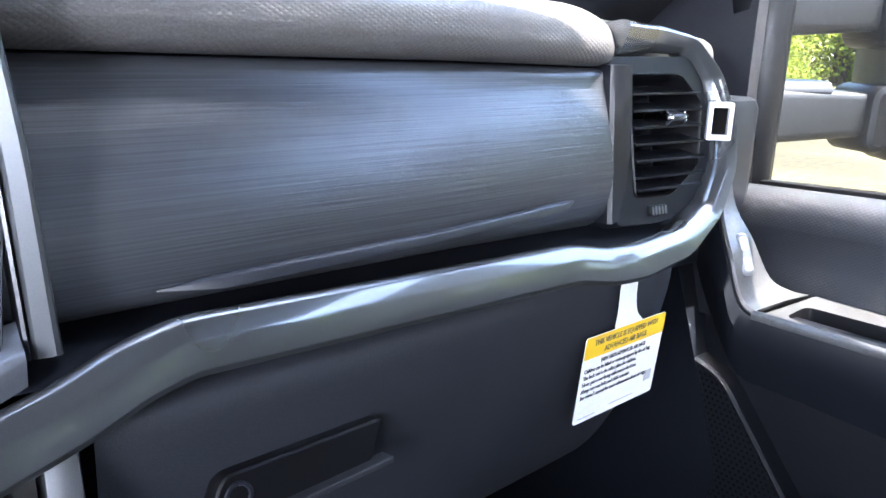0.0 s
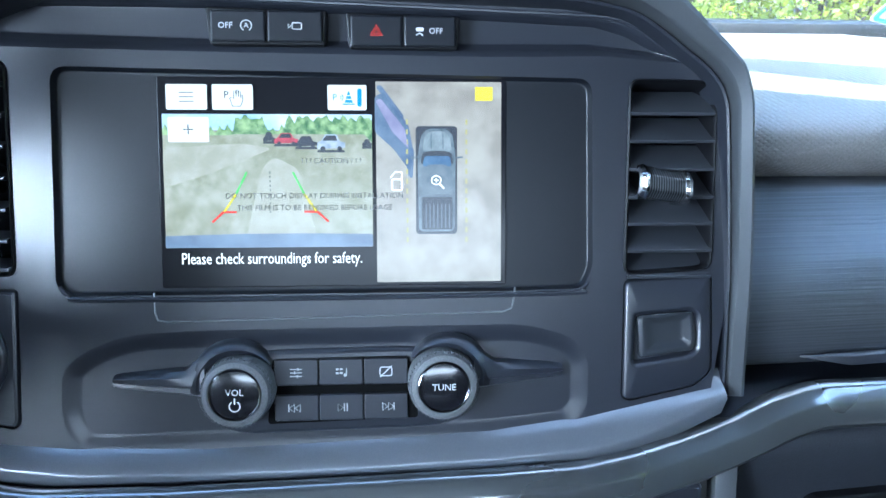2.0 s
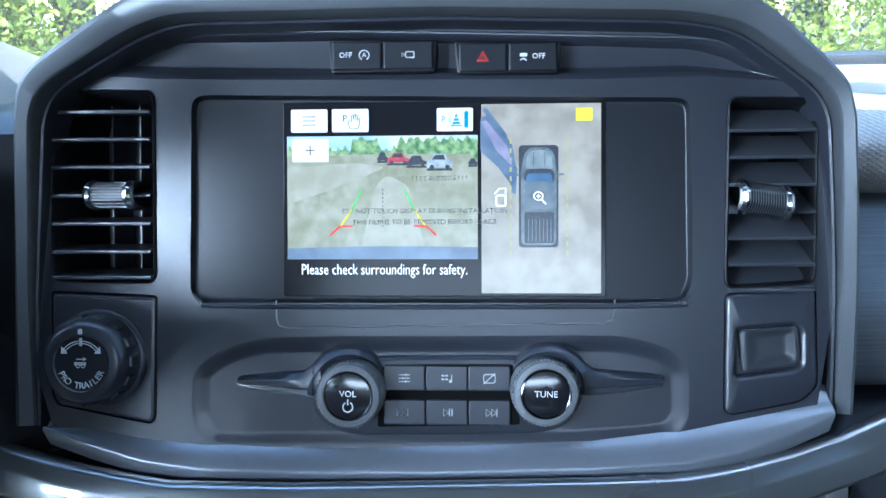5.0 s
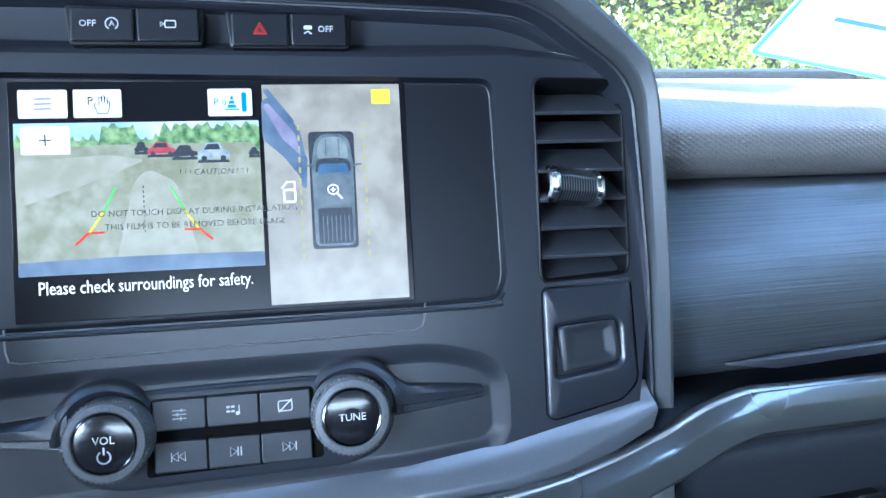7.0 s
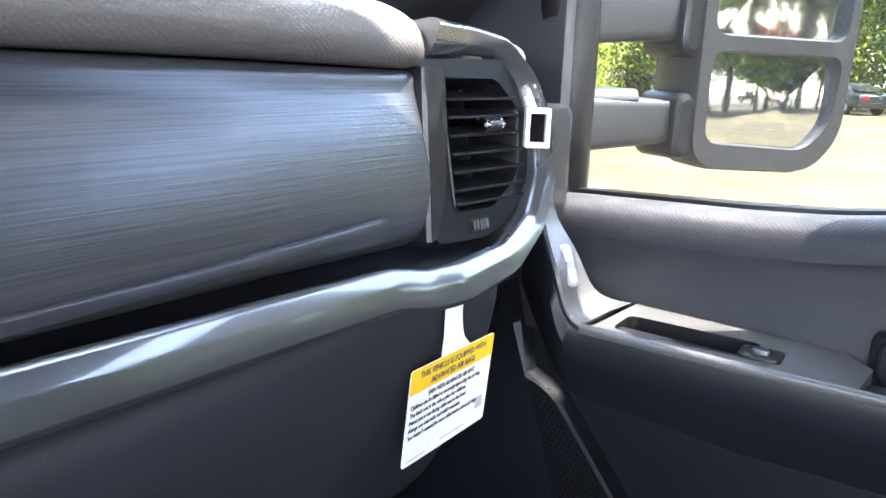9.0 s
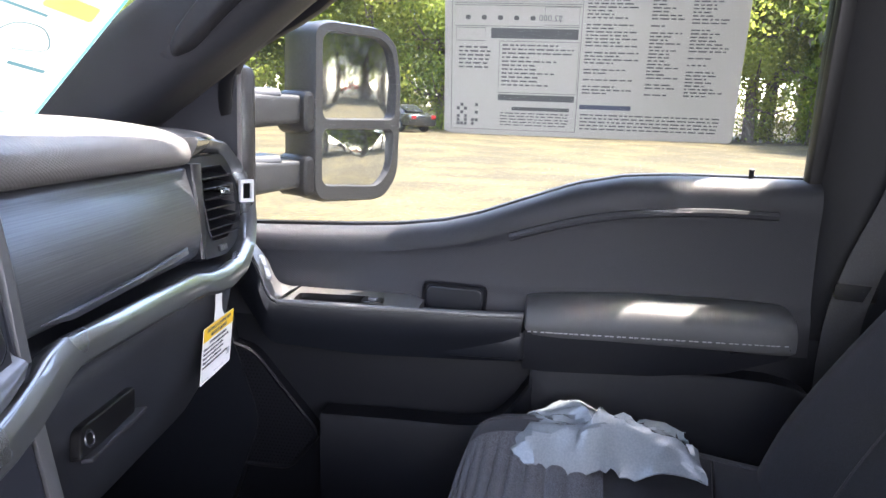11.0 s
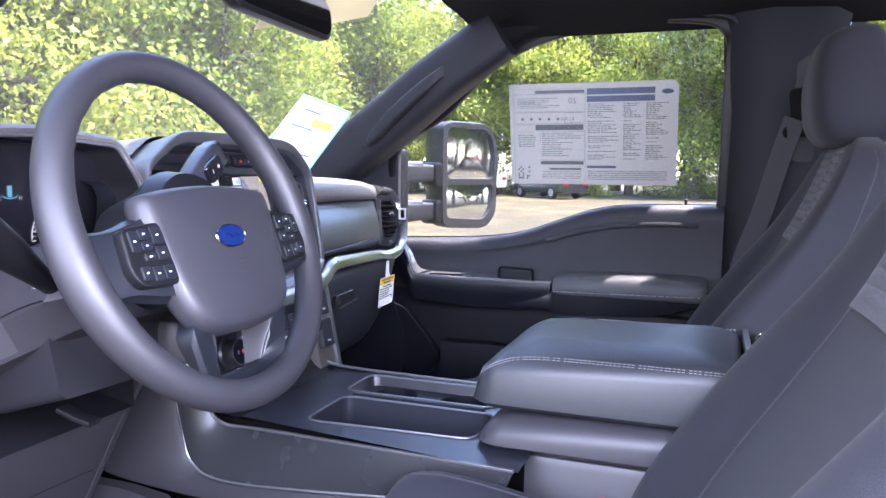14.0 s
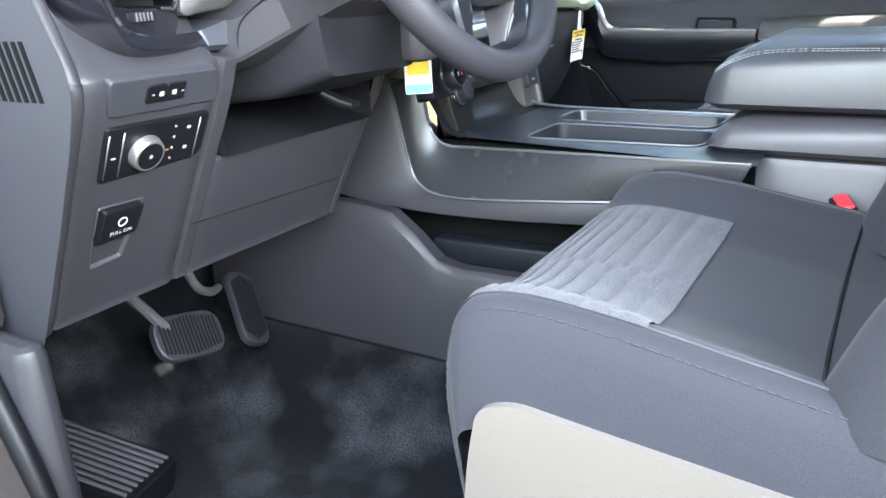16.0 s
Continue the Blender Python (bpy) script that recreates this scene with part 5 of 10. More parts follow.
            rings.append([p + out * x + (out.cross(tan) if pts[-1][0] > 0 else tan.cross(out)) * y * k for x, y in sec])
        loft(bm, rings)
        return part(name, bm, TRIM, t, "glossy metallic grey trim bar", 24)

    bar(right, "trim_bar")
    left = [(0.0, -0.043, 0.6025), (-0.081, -0.043, 0.6), (-0.148, -0.040, 0.5985), (-0.179, -0.036, 0.6015), (-0.21, -0.031, 0.605), (-0.24, -0.026, 0.610), (-0.30, -0.018, 0.622)]
    bar(left, "trim_bar")
    # lower front: glove box side
    bm = B()
    strip(bm, [(0.225, [(0.03, 0.612), (-0.005, 0.606), (-0.008, 0.58), (0.004, 0.53), (0.032, 0.46), (0.085, 0.39), (0.2, 0.34)]),
               (0.45, [(0.04, 0.612), (0.014, 0.606), (0.012, 0.58), (0.026, 0.53), (0.056, 0.46), (0.105, 0.39), (0.2, 0.34)]),
               (0.66, [(0.06, 0.612), (0.045, 0.606), (0.042, 0.58), (0.054, 0.53), (0.08, 0.46), (0.125, 0.39), (0.2, 0.34)]),
               (0.70, [(0.09, 0.61), (0.075, 0.604), (0.072, 0.58), (0.085, 0.53), (0.105, 0.46), (0.145, 0.39), (0.2, 0.34)])], 24)
    part("glove_box_front", bm, SOFT, t, "soft dark glove box front")
    # satin ridge between the brushed panel and the end outlet
    bm = B()
    rows = []
    for i in range(9):
        k = i / 8
        l, r = Vector((0.5795 - 0.006 * k, 0.054 - 0.014 * k, 0.744 - 0.108 * k)), Vector((0.602 + 0.014 * k, 0.0495, 0.744 - 0.104 * k))
        rows.append([l + Vector((0, 0.02, 0)), l + Vector((0.0008, -0.002, 0)), l + Vector((0.003, -0.0045, 0)), l.lerp(r, 0.55) + Vector((0, -0.0045, 0)), r + Vector((-0.003, -0.001, 0)), r + Vector((0, 0.012, 0))])
    loft(bm, rows)
    part("outlet_ridge", bm, STACK2, t, "satin grey ridge beside the outlet")
    # glove box latch
    g = frame_of((0.315, -0.0035, 0.553), (1, 0.09, 0), (0, 0.2, 1))
    bm = B()
    prism(bm, rounded([(-0.052, -0.012), (0.04, -0.012), (0.052, 0.012), (-0.04, 0.012)], 0.006), -0.006, 0.003, g, 0.002)
    l = part("latch", bm, BLACK, t, "recessed black glove box latch")
    bm = B()
    prism(bm, rounded([(-0.047, -0.015), (0.05, -0.012), (0.05, -0.008), (-0.047, -0.011)], 0.001), 0.0, 0.010, g, 0.001)
    part("latch_lip", bm, DASH, l)
    bm = B()
    tube(bm, [(-0.033 + 0.006 * math.cos(a), 0.0 + 0.006 * math.sin(a), 0.003) for a in np.linspace(0, 6.28, 25)[:-1]], 0.0012, 6, g, True, (0, 0, 1))
    part("lock_ring", bm, STACK, l)
    # end outlet, passenger's side
    vm = frame_of((0.640, 0.047, 0.692), (1, -0.04, 0), (-0.03, 0.2, 0.98))
    out = rounded(P((-57, -60), (-8, -62), (22, -54), (54, -30), (58, 30), (34, 60), (-56, 58)), 0.008)
    hole = rounded(P((-36, -42), (4, -43), (38, -22), (46, 25), (23, 47), (-36, 47)), 0.006)
    bm = B()
    plate_with_holes(bm, out, [hole], 0, vm)
    wall_ring(bm, out, 0, shrink(out, -0.004), -0.03, vm)
    e = part("outlet_plate", bm, STACK2, t)
    o = thing("air_vent", "black end air outlet with chrome tipped thumb tab", "air vent", (0.64, 0.05, 0.66))
    vent(o, hole, [36, 24, 12, 0, -12, -24, -33], (4, 14, 18, 10), vm, tilt=0.3)
    bm = B()
    prism(bm, rrect(-0.012, -0.0525, 0.02, 0.0075, 0.001), 0, 0.002, vm, 0.0008)
    w = part("thumb_wheel", bm, BLACK, o)
    for i in range(5):
        bm = B()
        prism(bm, rrect(-0.019 + i * 0.0035, -0.0525, 0.0012, 0.006, 0.0003), 0.0015, 0.003, vm)
        part("rib", bm, ARCH, w)
    # bright frame on the bar's end
    c = frame_of((0.679, 0.0285, 0.705), (0.73, -0.68, 0), (0, 0, 1))
    bm = B()
    o2, i2 = rrect(0, 0, 0.018, 0.028, 0.0015), rrect(0, 0, 0.0115, 0.020, 0.001)
    loft(bm, [[(x, y, 0) for x, y in o2], [(x, y, 0.006) for x, y in o2], [(x, y, 0.006) for x, y in i2], [(x, y, 0.0) for x, y in i2]], c, (False, False))
    part("chrome_frame", bm, material("bright satin frame", (0.62, 0.62, 0.62), 0.3, metal=0.3), t, "small bright open frame")
    bm = B()
    prism(bm, i2, -0.004, 0.001, c)
    part("frame_inset", bm, HOLESHADE, t)
    bm = B()
    box(bm, (0.655, 0.095, 0.56), (0.86, 0.56, 0.715), 0.01)
    part("end_filler", bm, STACK2, t)
    # kick panels and dark space below
    for s, x in ((1, 0.80),):
        bm = B()
        prism(bm, rounded([(0.17, 0.02), (0.55, 0.02), (0.55, 0.60), (0.14, 0.57), (0.06, 0.34)], 0.03), 0, 0.03, frame_of((x, 0, 0), (0, 1, 0), (0, 0, 1)))
        part("kick_panel", bm, STACK2, t)
    return t


dashboard()


def airbag_tag():
    t = thing("warning_tag", "white hanging airbag warning tag with a yellow header", "tag", (0.59, 0.02, 0.5))
    m = frame_of((0.5945, 0.0305, 0.5285), (0.995, 0.085, -0.01), (-0.15, -0.10, 0.98))
    bm = B()
    prism(bm, rounded(P((-49, -37), (50, -37), (50, 32), (-49, 32)), 0.003), 0, 0.0006, m)
    part("card", bm, PAPER, t)
    bm = B()
    neck = P((-23, 30), (16, 30), (2, 40), (-3, 55), (-5, 74), (-25, 74), (-24, 60), (-22, 45))
    prism(bm, rounded([(x + 0.006, y) for x, y in neck], 0.006), 0, 0.0006, m)
    part("hook", bm, PAPER, t)
    bm = B()
    prism(bm, rounded(P((-48.8, 15), (49.8, 15), (49.8, 31.8), (-48.8, 31.8)), 0.002), 0.0005, 0.0009, m)
    part("header", bm, YELLOW, t, "yellow header band")
    lettering("print", "THIS VEHICLE IS EQUIPPED WITH", 0.0062, m @ Matrix.Translation((0, 0.0265, 0.001)) @ Matrix.Diagonal((0.85, 1, 1, 1)), INK, t)
    lettering("print", "ADVANCED AIR BAGS", 0.0062, m @ Matrix.Translation((0, 0.0195, 0.001)) @ Matrix.Diagonal((0.85, 1, 1, 1)), INK, t)
    for i, (words, left) in enumerate((("EVEN WITH ADVANCED AIR BAGS", False), ("Children can be killed or seriously injured by the air bag.", True),
                                       ("The back seat is the safest place for children.", True), ("Never put a rear-facing child seat in the front.", True),
                                       ("Always use seat belts and child restraints.", True), ("See owner's manual for more information about air bags.", True))):
        lettering("print", words, 0.0047, m @ Matrix.Translation((-0.046 if left else 0, 0.0105 - i * 0.0053, 0.0008)) @ Matrix.Diagonal((0.76, 1, 1, 1)), INK, t, "LEFT" if left else "CENTER")
    bm = B()
    prism(bm, rrect(0.008, -0.0315, 0.03, 0.0008, 0.0002), 0.0005, 0.0008, m)
    prism(bm, rrect(-0.034, -0.0335, 0.02, 0.0007, 0.0002), 0.0005, 0.0008, m)
    prism(bm, rrect(0.04, -0.02, 0.009, 0.009, 0.0005), 0.0005, 0.0008, m)
    part("small_print", bm, GREYINK, t)


airbag_tag()


# ---- driver's side of the dash ----
CLUSTER = [(-0.583, 0.774), (-0.5795, 0.787), (-0.5285, 0.839), (-0.424, 0.8445), (-0.31, 0.836), (-0.274, 0.79), (-0.264, 0.72), (-0.29, 0.712), (-0.474, 0.702), (-0.512, 0.677), (-0.555, 0.676), (-0.5705, 0.69)]


def ease01(k):
    k = min(1.0, max(0.0, k))
    return k * k * (3 - 2 * k)


def cluster():
    t = thing("instrument_cluster", "digital instrument cluster under a padded hood", "instrument cluster", (-0.43, 0, 0.68))
    m = frame_of((0, -0.028, 0), (1, 0, 0), (0, 0, 1))
    line = rounded(CLUSTER[::-1], 0.011, 5)
    bm = B()
    loft(bm, [[(x, z, 0.0) for x, z in line], [(x * 0.975 - 0.0107, z * 0.975 + 0.019, -0.047) for x, z in line]], m, (False, False))
    part("bezel_wall", bm, material("black bezel wall", (0.007, 0.007, 0.008), 0.4, grain=0.2), t)
    bm = B()
    tube(bm, [(x, z, 0.0045) for x, z in line], 0.0022, 8, m, True, (0, 0, 1))
    part("silver_rim", bm, SILVER, t, "thin silver rim")
    bm = B()
    face = [(x * 0.977 - 0.0099, z * 0.977 + 0.0175) for x, z in line]
    prism(bm, face, -0.052, -0.0455, m)
    part("display_glass", bm, GLOSS, t, "black display glass")
    D = -0.0452
    LIT, LBLUE, LRED, LTAN = glow("dial white", (0.8, 0.8, 0.8), 0.5), glow("dial blue", (0.15, 0.55, 0.7), 0.6), glow("dial red", (0.8, 0.05, 0.05), 0.5), glow("lit panel", (0.075, 0.07, 0.062), 0.5)
    bm = B()
    prism(bm, rounded([(-0.562, 0.744), (-0.527, 0.70), (-0.432, 0.703), (-0.43, 0.77), (-0.447, 0.815), (-0.497, 0.818), (-0.556, 0.776)], 0.008), D, D + 0.0004, m)
    part("lit_page", bm, LTAN, t)
    for cx, cz, r, a0, a1, red in ((-0.563, 0.715, 0.0432, -30, 80, True), (-0.355, 0.733, 0.036, -10, 190, False)):
        bm = B()
        tube(bm, [(cx + r * math.cos(radians(a)), cz + r * math.sin(radians(a)), D + 0.001) for a in range(a0, a1, 5)], 0.0006, 5, m)
        g = part("dial", bm, LIT, t)
        for a in range(a0, a1, 9):
            bm = B()
            c, sn = math.cos(radians(a)), math.sin(radians(a))
            tube(bm, [(cx + (r - 0.0045) * c, cz + (r - 0.0045) * sn, D + 0.001), (cx + r * c, cz + r * sn, D + 0.001)], 0.0005 if a % 2 else 0.0008, 4, m)
            part("dial_tick", bm, LRED if red and a < -8 else LIT, g)
        marks = (("7", -21), ("6", 9), ("5", 45)) if red else (("40", 163), ("60", 110))
        for w, a in marks:
            lettering("dial_mark", w, 0.0125, m @ Matrix.Translation((cx + (r - 0.0095) * math.cos(radians(a)), cz + (r - 0.0095) * math.sin(radians(a)), D + 0.001)), LIT, g)
    for i in range(4):
        bm = B()
        x = -0.519 + i * 0.0343
        arc = np.linspace(2.9, 6.5, 14)
        loft(bm, [[(x + 0.0095 * math.cos(a), 0.7815 + 0.0042 * math.sin(a), D + 0.001) for a in arc], [(x + 0.0095 * math.cos(a), 0.7803 + 0.0042 * math.sin(a), D + 0.001) for a in arc]], m, closed=False)
        prism(bm, rrect(x, 0.7845, 0.005, 0.0125, 0.0006), D, D + 0.001, m)
        q = part("small_gauge", bm, LBLUE, t, "small blue gauge")
        for dx, ch in ((-0.0125, "LCEC"[i]), (0.0125, "HHFH"[i])):
            lettering("gauge_mark", ch, 0.0055, m @ Matrix.Translation((x + dx, 0.777, D + 0.001)), LIT, q)
    for i, ch in enumerate("PRND"):
        lettering("gear_mark", ch, 0.0085 if i == 0 else 0.007, m @ Matrix.Translation((-0.4744 + i * 0.009, 0.700, D + 0.001)), LRED if i == 0 else LIT, t)
    bm = B()
    for x, z, w in ((-0.4915, 0.757, 0.024), (-0.477, 0.7475, 0.026), (-0.4795, 0.7295, 0.025), (-0.4815, 0.7235, 0.02), (-0.486, 0.7175, 0.012), (-0.4685, 0.7175, 0.007)):
        prism(bm, rrect(x, z, w, 0.0022, 0.0006), D, D + 0.0008, m)
    part("small_print", bm, glow("dim print", (0.35, 0.35, 0.35), 0.5), t)
    # padded hood round it
    grow = lambda d: [(x, z) for x, z in shrink(line, -d)]
    bm = B()
    def hood(d, back, drop):
        out = []
        for (x, z), (gx, gz) in zip(line, grow(d)):
            k = ease01((z - 0.735) / 0.06)
            e = min(1.0, 0.003 / d)
            out.append((x + (gx - x) * (e + (1 - e) * k), z + (gz - z) * (e + (1 - e) * k) - drop * k, back))
        return out
    n = len(line)
    first = next(k for k in range(n) if line[k][1] > 0.772 and line[k - 1][1] <= 0.772)
    count = sum(1 for x, z in line if z > 0.772)
    run = [(first + k) % n for k in range(count)]
    rest = [(first + count - 1 + k) % n for k in range(n - count + 2)]
    rings = [[(x, z, 0.0) for x, z in line], hood(0.003, 0.004, 0), hood(0.007, 0.005, 0), hood(0.011, 0.0, 0), hood(0.016, -0.06, 0.004), hood(0.02, -0.16, 0.018), hood(0.012, -0.32, 0.055)]
    loft(bm, [[r[k] for k in run] for r in rings], m, closed=False)
    part("hood", bm, HOODSKIN, t, "soft grained hood")
    bm = B()
    rings = [[(x, z, 0.0) for x, z in line], [(x, z, 0.004) for x, z in grow(0.003)], [(x, z, 0.0) for x, z in grow(0.007)], [(x, z, -0.07) for x, z in grow(0.007)]]
    loft(bm, [[r[k] for k in rest] for r in rings], m, closed=False)
    part("lower_surround", bm, HOODSKIN, t, "soft grey lower surround")
    return t


cluster()

LPM = frame_of((-0.64, -0.022, 0.56), (1, 0, 0), (0, -0.48, 0.877))


def driver_lower():
    t = thing("driver_dash_panel", "grey moulded lower dash panel on the driver's side", "dashboard panel", (-0.6, 0, 0.35))
    prof = [(0.01, 0.705), (-0.002, 0.66), (-0.018, 0.632), (-0.037, 0.612), (-0.0385, 0.598), (-0.022, 0.56), (0.018, 0.487), (0.058, 0.414), (0.088, 0.36), (0.10, 0.35), (0.2, 0.345)]
    def panel(x0, x1, sink, name):
        bm = B()
        strip(bm, [(x0 - 0.0, [(y + sink + 0.008, z) for y, z in prof]), (x0 + 0.003, [(y + sink, z) for y, z in prof]), (x1 - 0.004, [(y + sink, z) for y, z in prof]), (x1, [(y + sink + 0.006, z) for y, z in prof])], 14, 3)
        return part(name, bm, DASH2, t)
    panel(-0.720, -0.5585, 0.0, "switch_panel")
    full = prof
    prof = [(0.06, 0.516), (0.018, 0.505), (0.0135, 0.500), (0.018, 0.487)] + full[7:]
    panel(-0.557, -0.245, 0.003, "knee_panel")
    # posts at both ends of the open tray
    prof = [(0.03, 0.617)] + full[3:]
    panel(-0.557, -0.533, 0.002, "tray_post")
    prof = [(0.06, 0.60), (0.0, 0.59)] + full[5:]
    panel(-0.262, -0.245, 0.003, "tray_post")
    bm = B()
    strip(bm, [(-0.247, [(y + 0.006, z) for y, z in prof]), (-0.20, [(y + 0.06, z) for y, z in prof]), (-0.12, [(y + 0.10, z) for y, z in prof])], 6, 3)
    part("knee_panel_end", bm, DASH2, t)
    # crease strip along the outer edge
    bm = B()
    tube(bm, spline([(-0.7185, 0.046, 0.775), (-0.7185, 0.036, 0.755), (-0.7185, 0.020, 0.728), (-0.7185, -0.001, 0.68), (-0.7185, -0.018, 0.642), (-0.7185, -0.030, 0.612), (-0.7185, -0.031, 0.594)] + [(-0.7185, y + 0.007, z) for y, z in full[5:10]], 5), 0.0085, 14)
    part("edge_bead", bm, DASH2, t)
    # mirror switch panel
    bm = B()
    prism(bm, rounded([(-0.050, 0.0145), (0.077, 0.0130), (0.069, 0.0515), (-0.054, 0.0525)], 0.006), -0.006, 0.003, LPM, 0.002)
    mp = part("upper_switch_plate", bm, DASH, t)
    for i in (0, 1):
        bm = B()
        prism(bm, rrect(-0.003 + i * 0.0225, 0.034, 0.0218, 0.0185, 0.002), 0.001, 0.0050, LPM, 0.001)
        k = part("switch", bm, BLACK, mp)
        bm = B()
        prism(bm, rrect(0.002 + i * 0.0145, 0.034, 0.005, 0.005, 0.001), 0.0045, 0.0054, LPM)
        prism(bm, rrect(-0.0075 + i * 0.034, 0.034, 0.003, 0.0012, 0.0004), 0.0045, 0.0054, LPM)
        part("switch_mark", bm, DIMMARK, k)
    # lamp switch module
    bm = B()
    prism(bm, rounded([(-0.050, -0.058), (0.066, -0.053), (0.072, -0.045), (0.072, 0.002), (-0.050, 0.004)], 0.006), -0.008, 0.003, LPM, 0.002)
    hm = part("lamp_switch_plate", bm, BLACK, t, "black lamp switch module")
    km = LPM @ Matrix.Translation((-0.003, -0.030, 0))
    k = part("lamp_knob", lathe(B(), [(0.0185, 0.003), (0.0185, 0.005), (0.0178, 0.0065), (0.0172, 0.011), (0.016, 0.0122), (0.0142, 0.0122)], km, 44), SILVER, hm, "bright ringed lamp knob")
    part("knob_face", lathe(B(), [(0.0144, 0.011), (0.0142, 0.0123), (0.004, 0.0126)], km, 36), BLACK, k)
    part("knob_mark", prism(B(), rrect(0, 0, 0.004, 0.004, 0.0015), 0.0124, 0.0129, km), DIMMARK, k)
    for x, y, w, h in [(0.030, -0.008 - i * 0.0125, 0.003, 0.0026) for i in range(4)] + [(0.047, -0.012, 0.0045, 0.0035), (0.047, -0.036, 0.0045, 0.0035), (-0.038, -0.03, 0.005, 0.0022)]:
        part("lamp_mark", prism(B(), rrect(x, y, w, h, 0.0012), 0.003, 0.0036, LPM), DIMMARK, hm)
    bm = B()
    prism(bm, rrect(0.0235, -0.034, 0.005, 0.0016, 0.0005), 0.003, 0.004, LPM)
    part("lit_mark", bm, glow("amber mark", (0.9, 0.35, 0.05), 0.4), hm)
    for x in (-0.030, -0.046, 0.06):
        bm = B()
        tube(bm, [(x, -0.003, 0.0035), (x, -0.052, 0.0035)], 0.0008, 5, LPM)
        part("module_line", bm, ARCH, hm)
    # parking brake lever in its pocket
    bm = B()
    pk = rounded([(-0.046, -0.165), (-0.006, -0.162), (0.010, -0.088), (-0.046, -0.086)], 0.005)
    loft(bm, [[(x, y, 0.002) for x, y in pk], [(x, y, 0.0035) for x, y in shrink(pk, 0.001)], [(x, y, 0.002) for x, y in shrink(pk, 0.003)], [(x, y, -0.008) for x, y in shrink(pk, 0.007)]], LPM, (False, True))
    part("brake_pocket", bm, DASH, t)
    bm = B()
    prism(bm, rounded([(-0.046, -0.128), (0.0, -0.126), (0.004, -0.09), (-0.042, -0.088)], 0.004), -0.004, 0.010, LPM, 0.002)
    lv = part("brake_lever", bm, BLACK, t, "black parking brake lever")
    lettering("brake_print", "PULL ON", 0.0062, LPM @ Matrix.Translation((-0.02, -0.118, 0.0102)), DIMMARK, lv)
    bm = B()
    tube(bm, [(-0.02 + 0.005 * math.cos(a), -0.105 + 0.005 * math.sin(a), 0.0104) for a in np.linspace(0, 6.28, 17)[:-1]], 0.0006, 5, LPM, True, (0, 0, 1))
    part("brake_mark", bm, WHITEMARK, lv)
    # deep open tray below the column, its inner shade put into the colour
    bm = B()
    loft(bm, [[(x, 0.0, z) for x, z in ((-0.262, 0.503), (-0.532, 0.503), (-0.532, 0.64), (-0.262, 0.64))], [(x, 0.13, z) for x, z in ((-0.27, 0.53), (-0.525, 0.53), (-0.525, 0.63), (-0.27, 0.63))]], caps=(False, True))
    part("tray_opening", bm, TRAYSHADE, t, "deep dark open tray")
    bm = B()
    tube(bm, [(0.085, -0.15, 0.004), (0.36, -0.165, 0.002)], 0.0006, 4, LPM)
    part("panel_crease", bm, BLACK, t)
    # dash end cap with its grille, seen through the open door
    cap = rounded([(-0.034, 0.618), (-0.034, 0.598), (-0.018, 0.56), (0.02, 0.487), (0.06, 0.414), (0.095, 0.352), (0.19, 0.335), (0.20, 0.55), (0.20, 0.79), (0.09, 0.80), (0.045, 0.785), (0.018, 0.728), (-0.018, 0.645)][::-1], 0.012)
    bm = B()
    loft(bm, [[(-0.719, y, z) for y, z in cap], [(-0.727, y, z) for y, z in shrink(cap, 0.004)], [(-0.735, y, z) for y, z in shrink(cap, 0.02)]])
    ec = part("end_cap", bm, DASH, t, "grey dash end cap")
    # thin black slabs paint the shade inside the grille slots
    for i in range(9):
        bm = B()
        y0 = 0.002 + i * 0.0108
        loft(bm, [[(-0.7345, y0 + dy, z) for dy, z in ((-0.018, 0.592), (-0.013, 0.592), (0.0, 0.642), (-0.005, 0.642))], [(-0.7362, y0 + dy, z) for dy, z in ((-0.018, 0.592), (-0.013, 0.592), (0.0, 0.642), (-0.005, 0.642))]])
        part("grille_slot", bm, HOLESHADE, ec)
    # top of the dash left of the cluster
    bm = B()
    strip(bm, [(-0.74, [(0.09, 0.74), (0.07, 0.765), (0.085, 0.785), (0.2, 0.80), (0.6, 0.785)]), (-0.70, [(0.06, 0.77), (0.045, 0.785), (0.06, 0.798), (0.2, 0.806), (0.6, 0.785)]), (-0.59, [(0.04, 0.77), (0.02, 0.79), (0.035, 0.803), (0.15, 0.812), (0.6, 0.785)])], 8)
    part("top_pad", bm, HOODSKIN, t, "soft padded dash top")
    bm = B()
    strip(bm, [(-0.60, [(0.12, 0.81), (0.3, 0.803), (0.6, 0.785)]), (-0.2, [(0.12, 0.80), (0.3, 0.80), (0.6, 0.785)]), (0.24, [(0.12, 0.79), (0.3, 0.797), (0.6, 0.785)])], 8)
    part("rear_top", bm, HOODSKIN, t)
    bm = B()
    strip(bm, [(-0.32, [(0.10, 0.80), (0.0, 0.79), (0.0, 0.72), (0.02, 0.60)]), (-0.22, [(0.10, 0.80), (0.03, 0.785), (0.03, 0.72), (0.03, 0.60)])], 6)
    part("middle_filler", bm, STACK2, t)
    bm = B()
    strip(bm, [(-0.60, [(0.06, 0.72), (0.03, 0.70), (0.03, 0.66), (0.05, 0.63)]), (-0.22, [(0.06, 0.72), (0.03, 0.70), (0.03, 0.66), (0.05, 0.63)])], 6)
    part("column_filler", bm, STACK2, t)
    bm = B()
    box(bm, (-0.86, 0.12, 0.36), (-0.735, 0.60, 0.775), 0.01)
    part("end_filler", bm, HINGEPAINT, t)
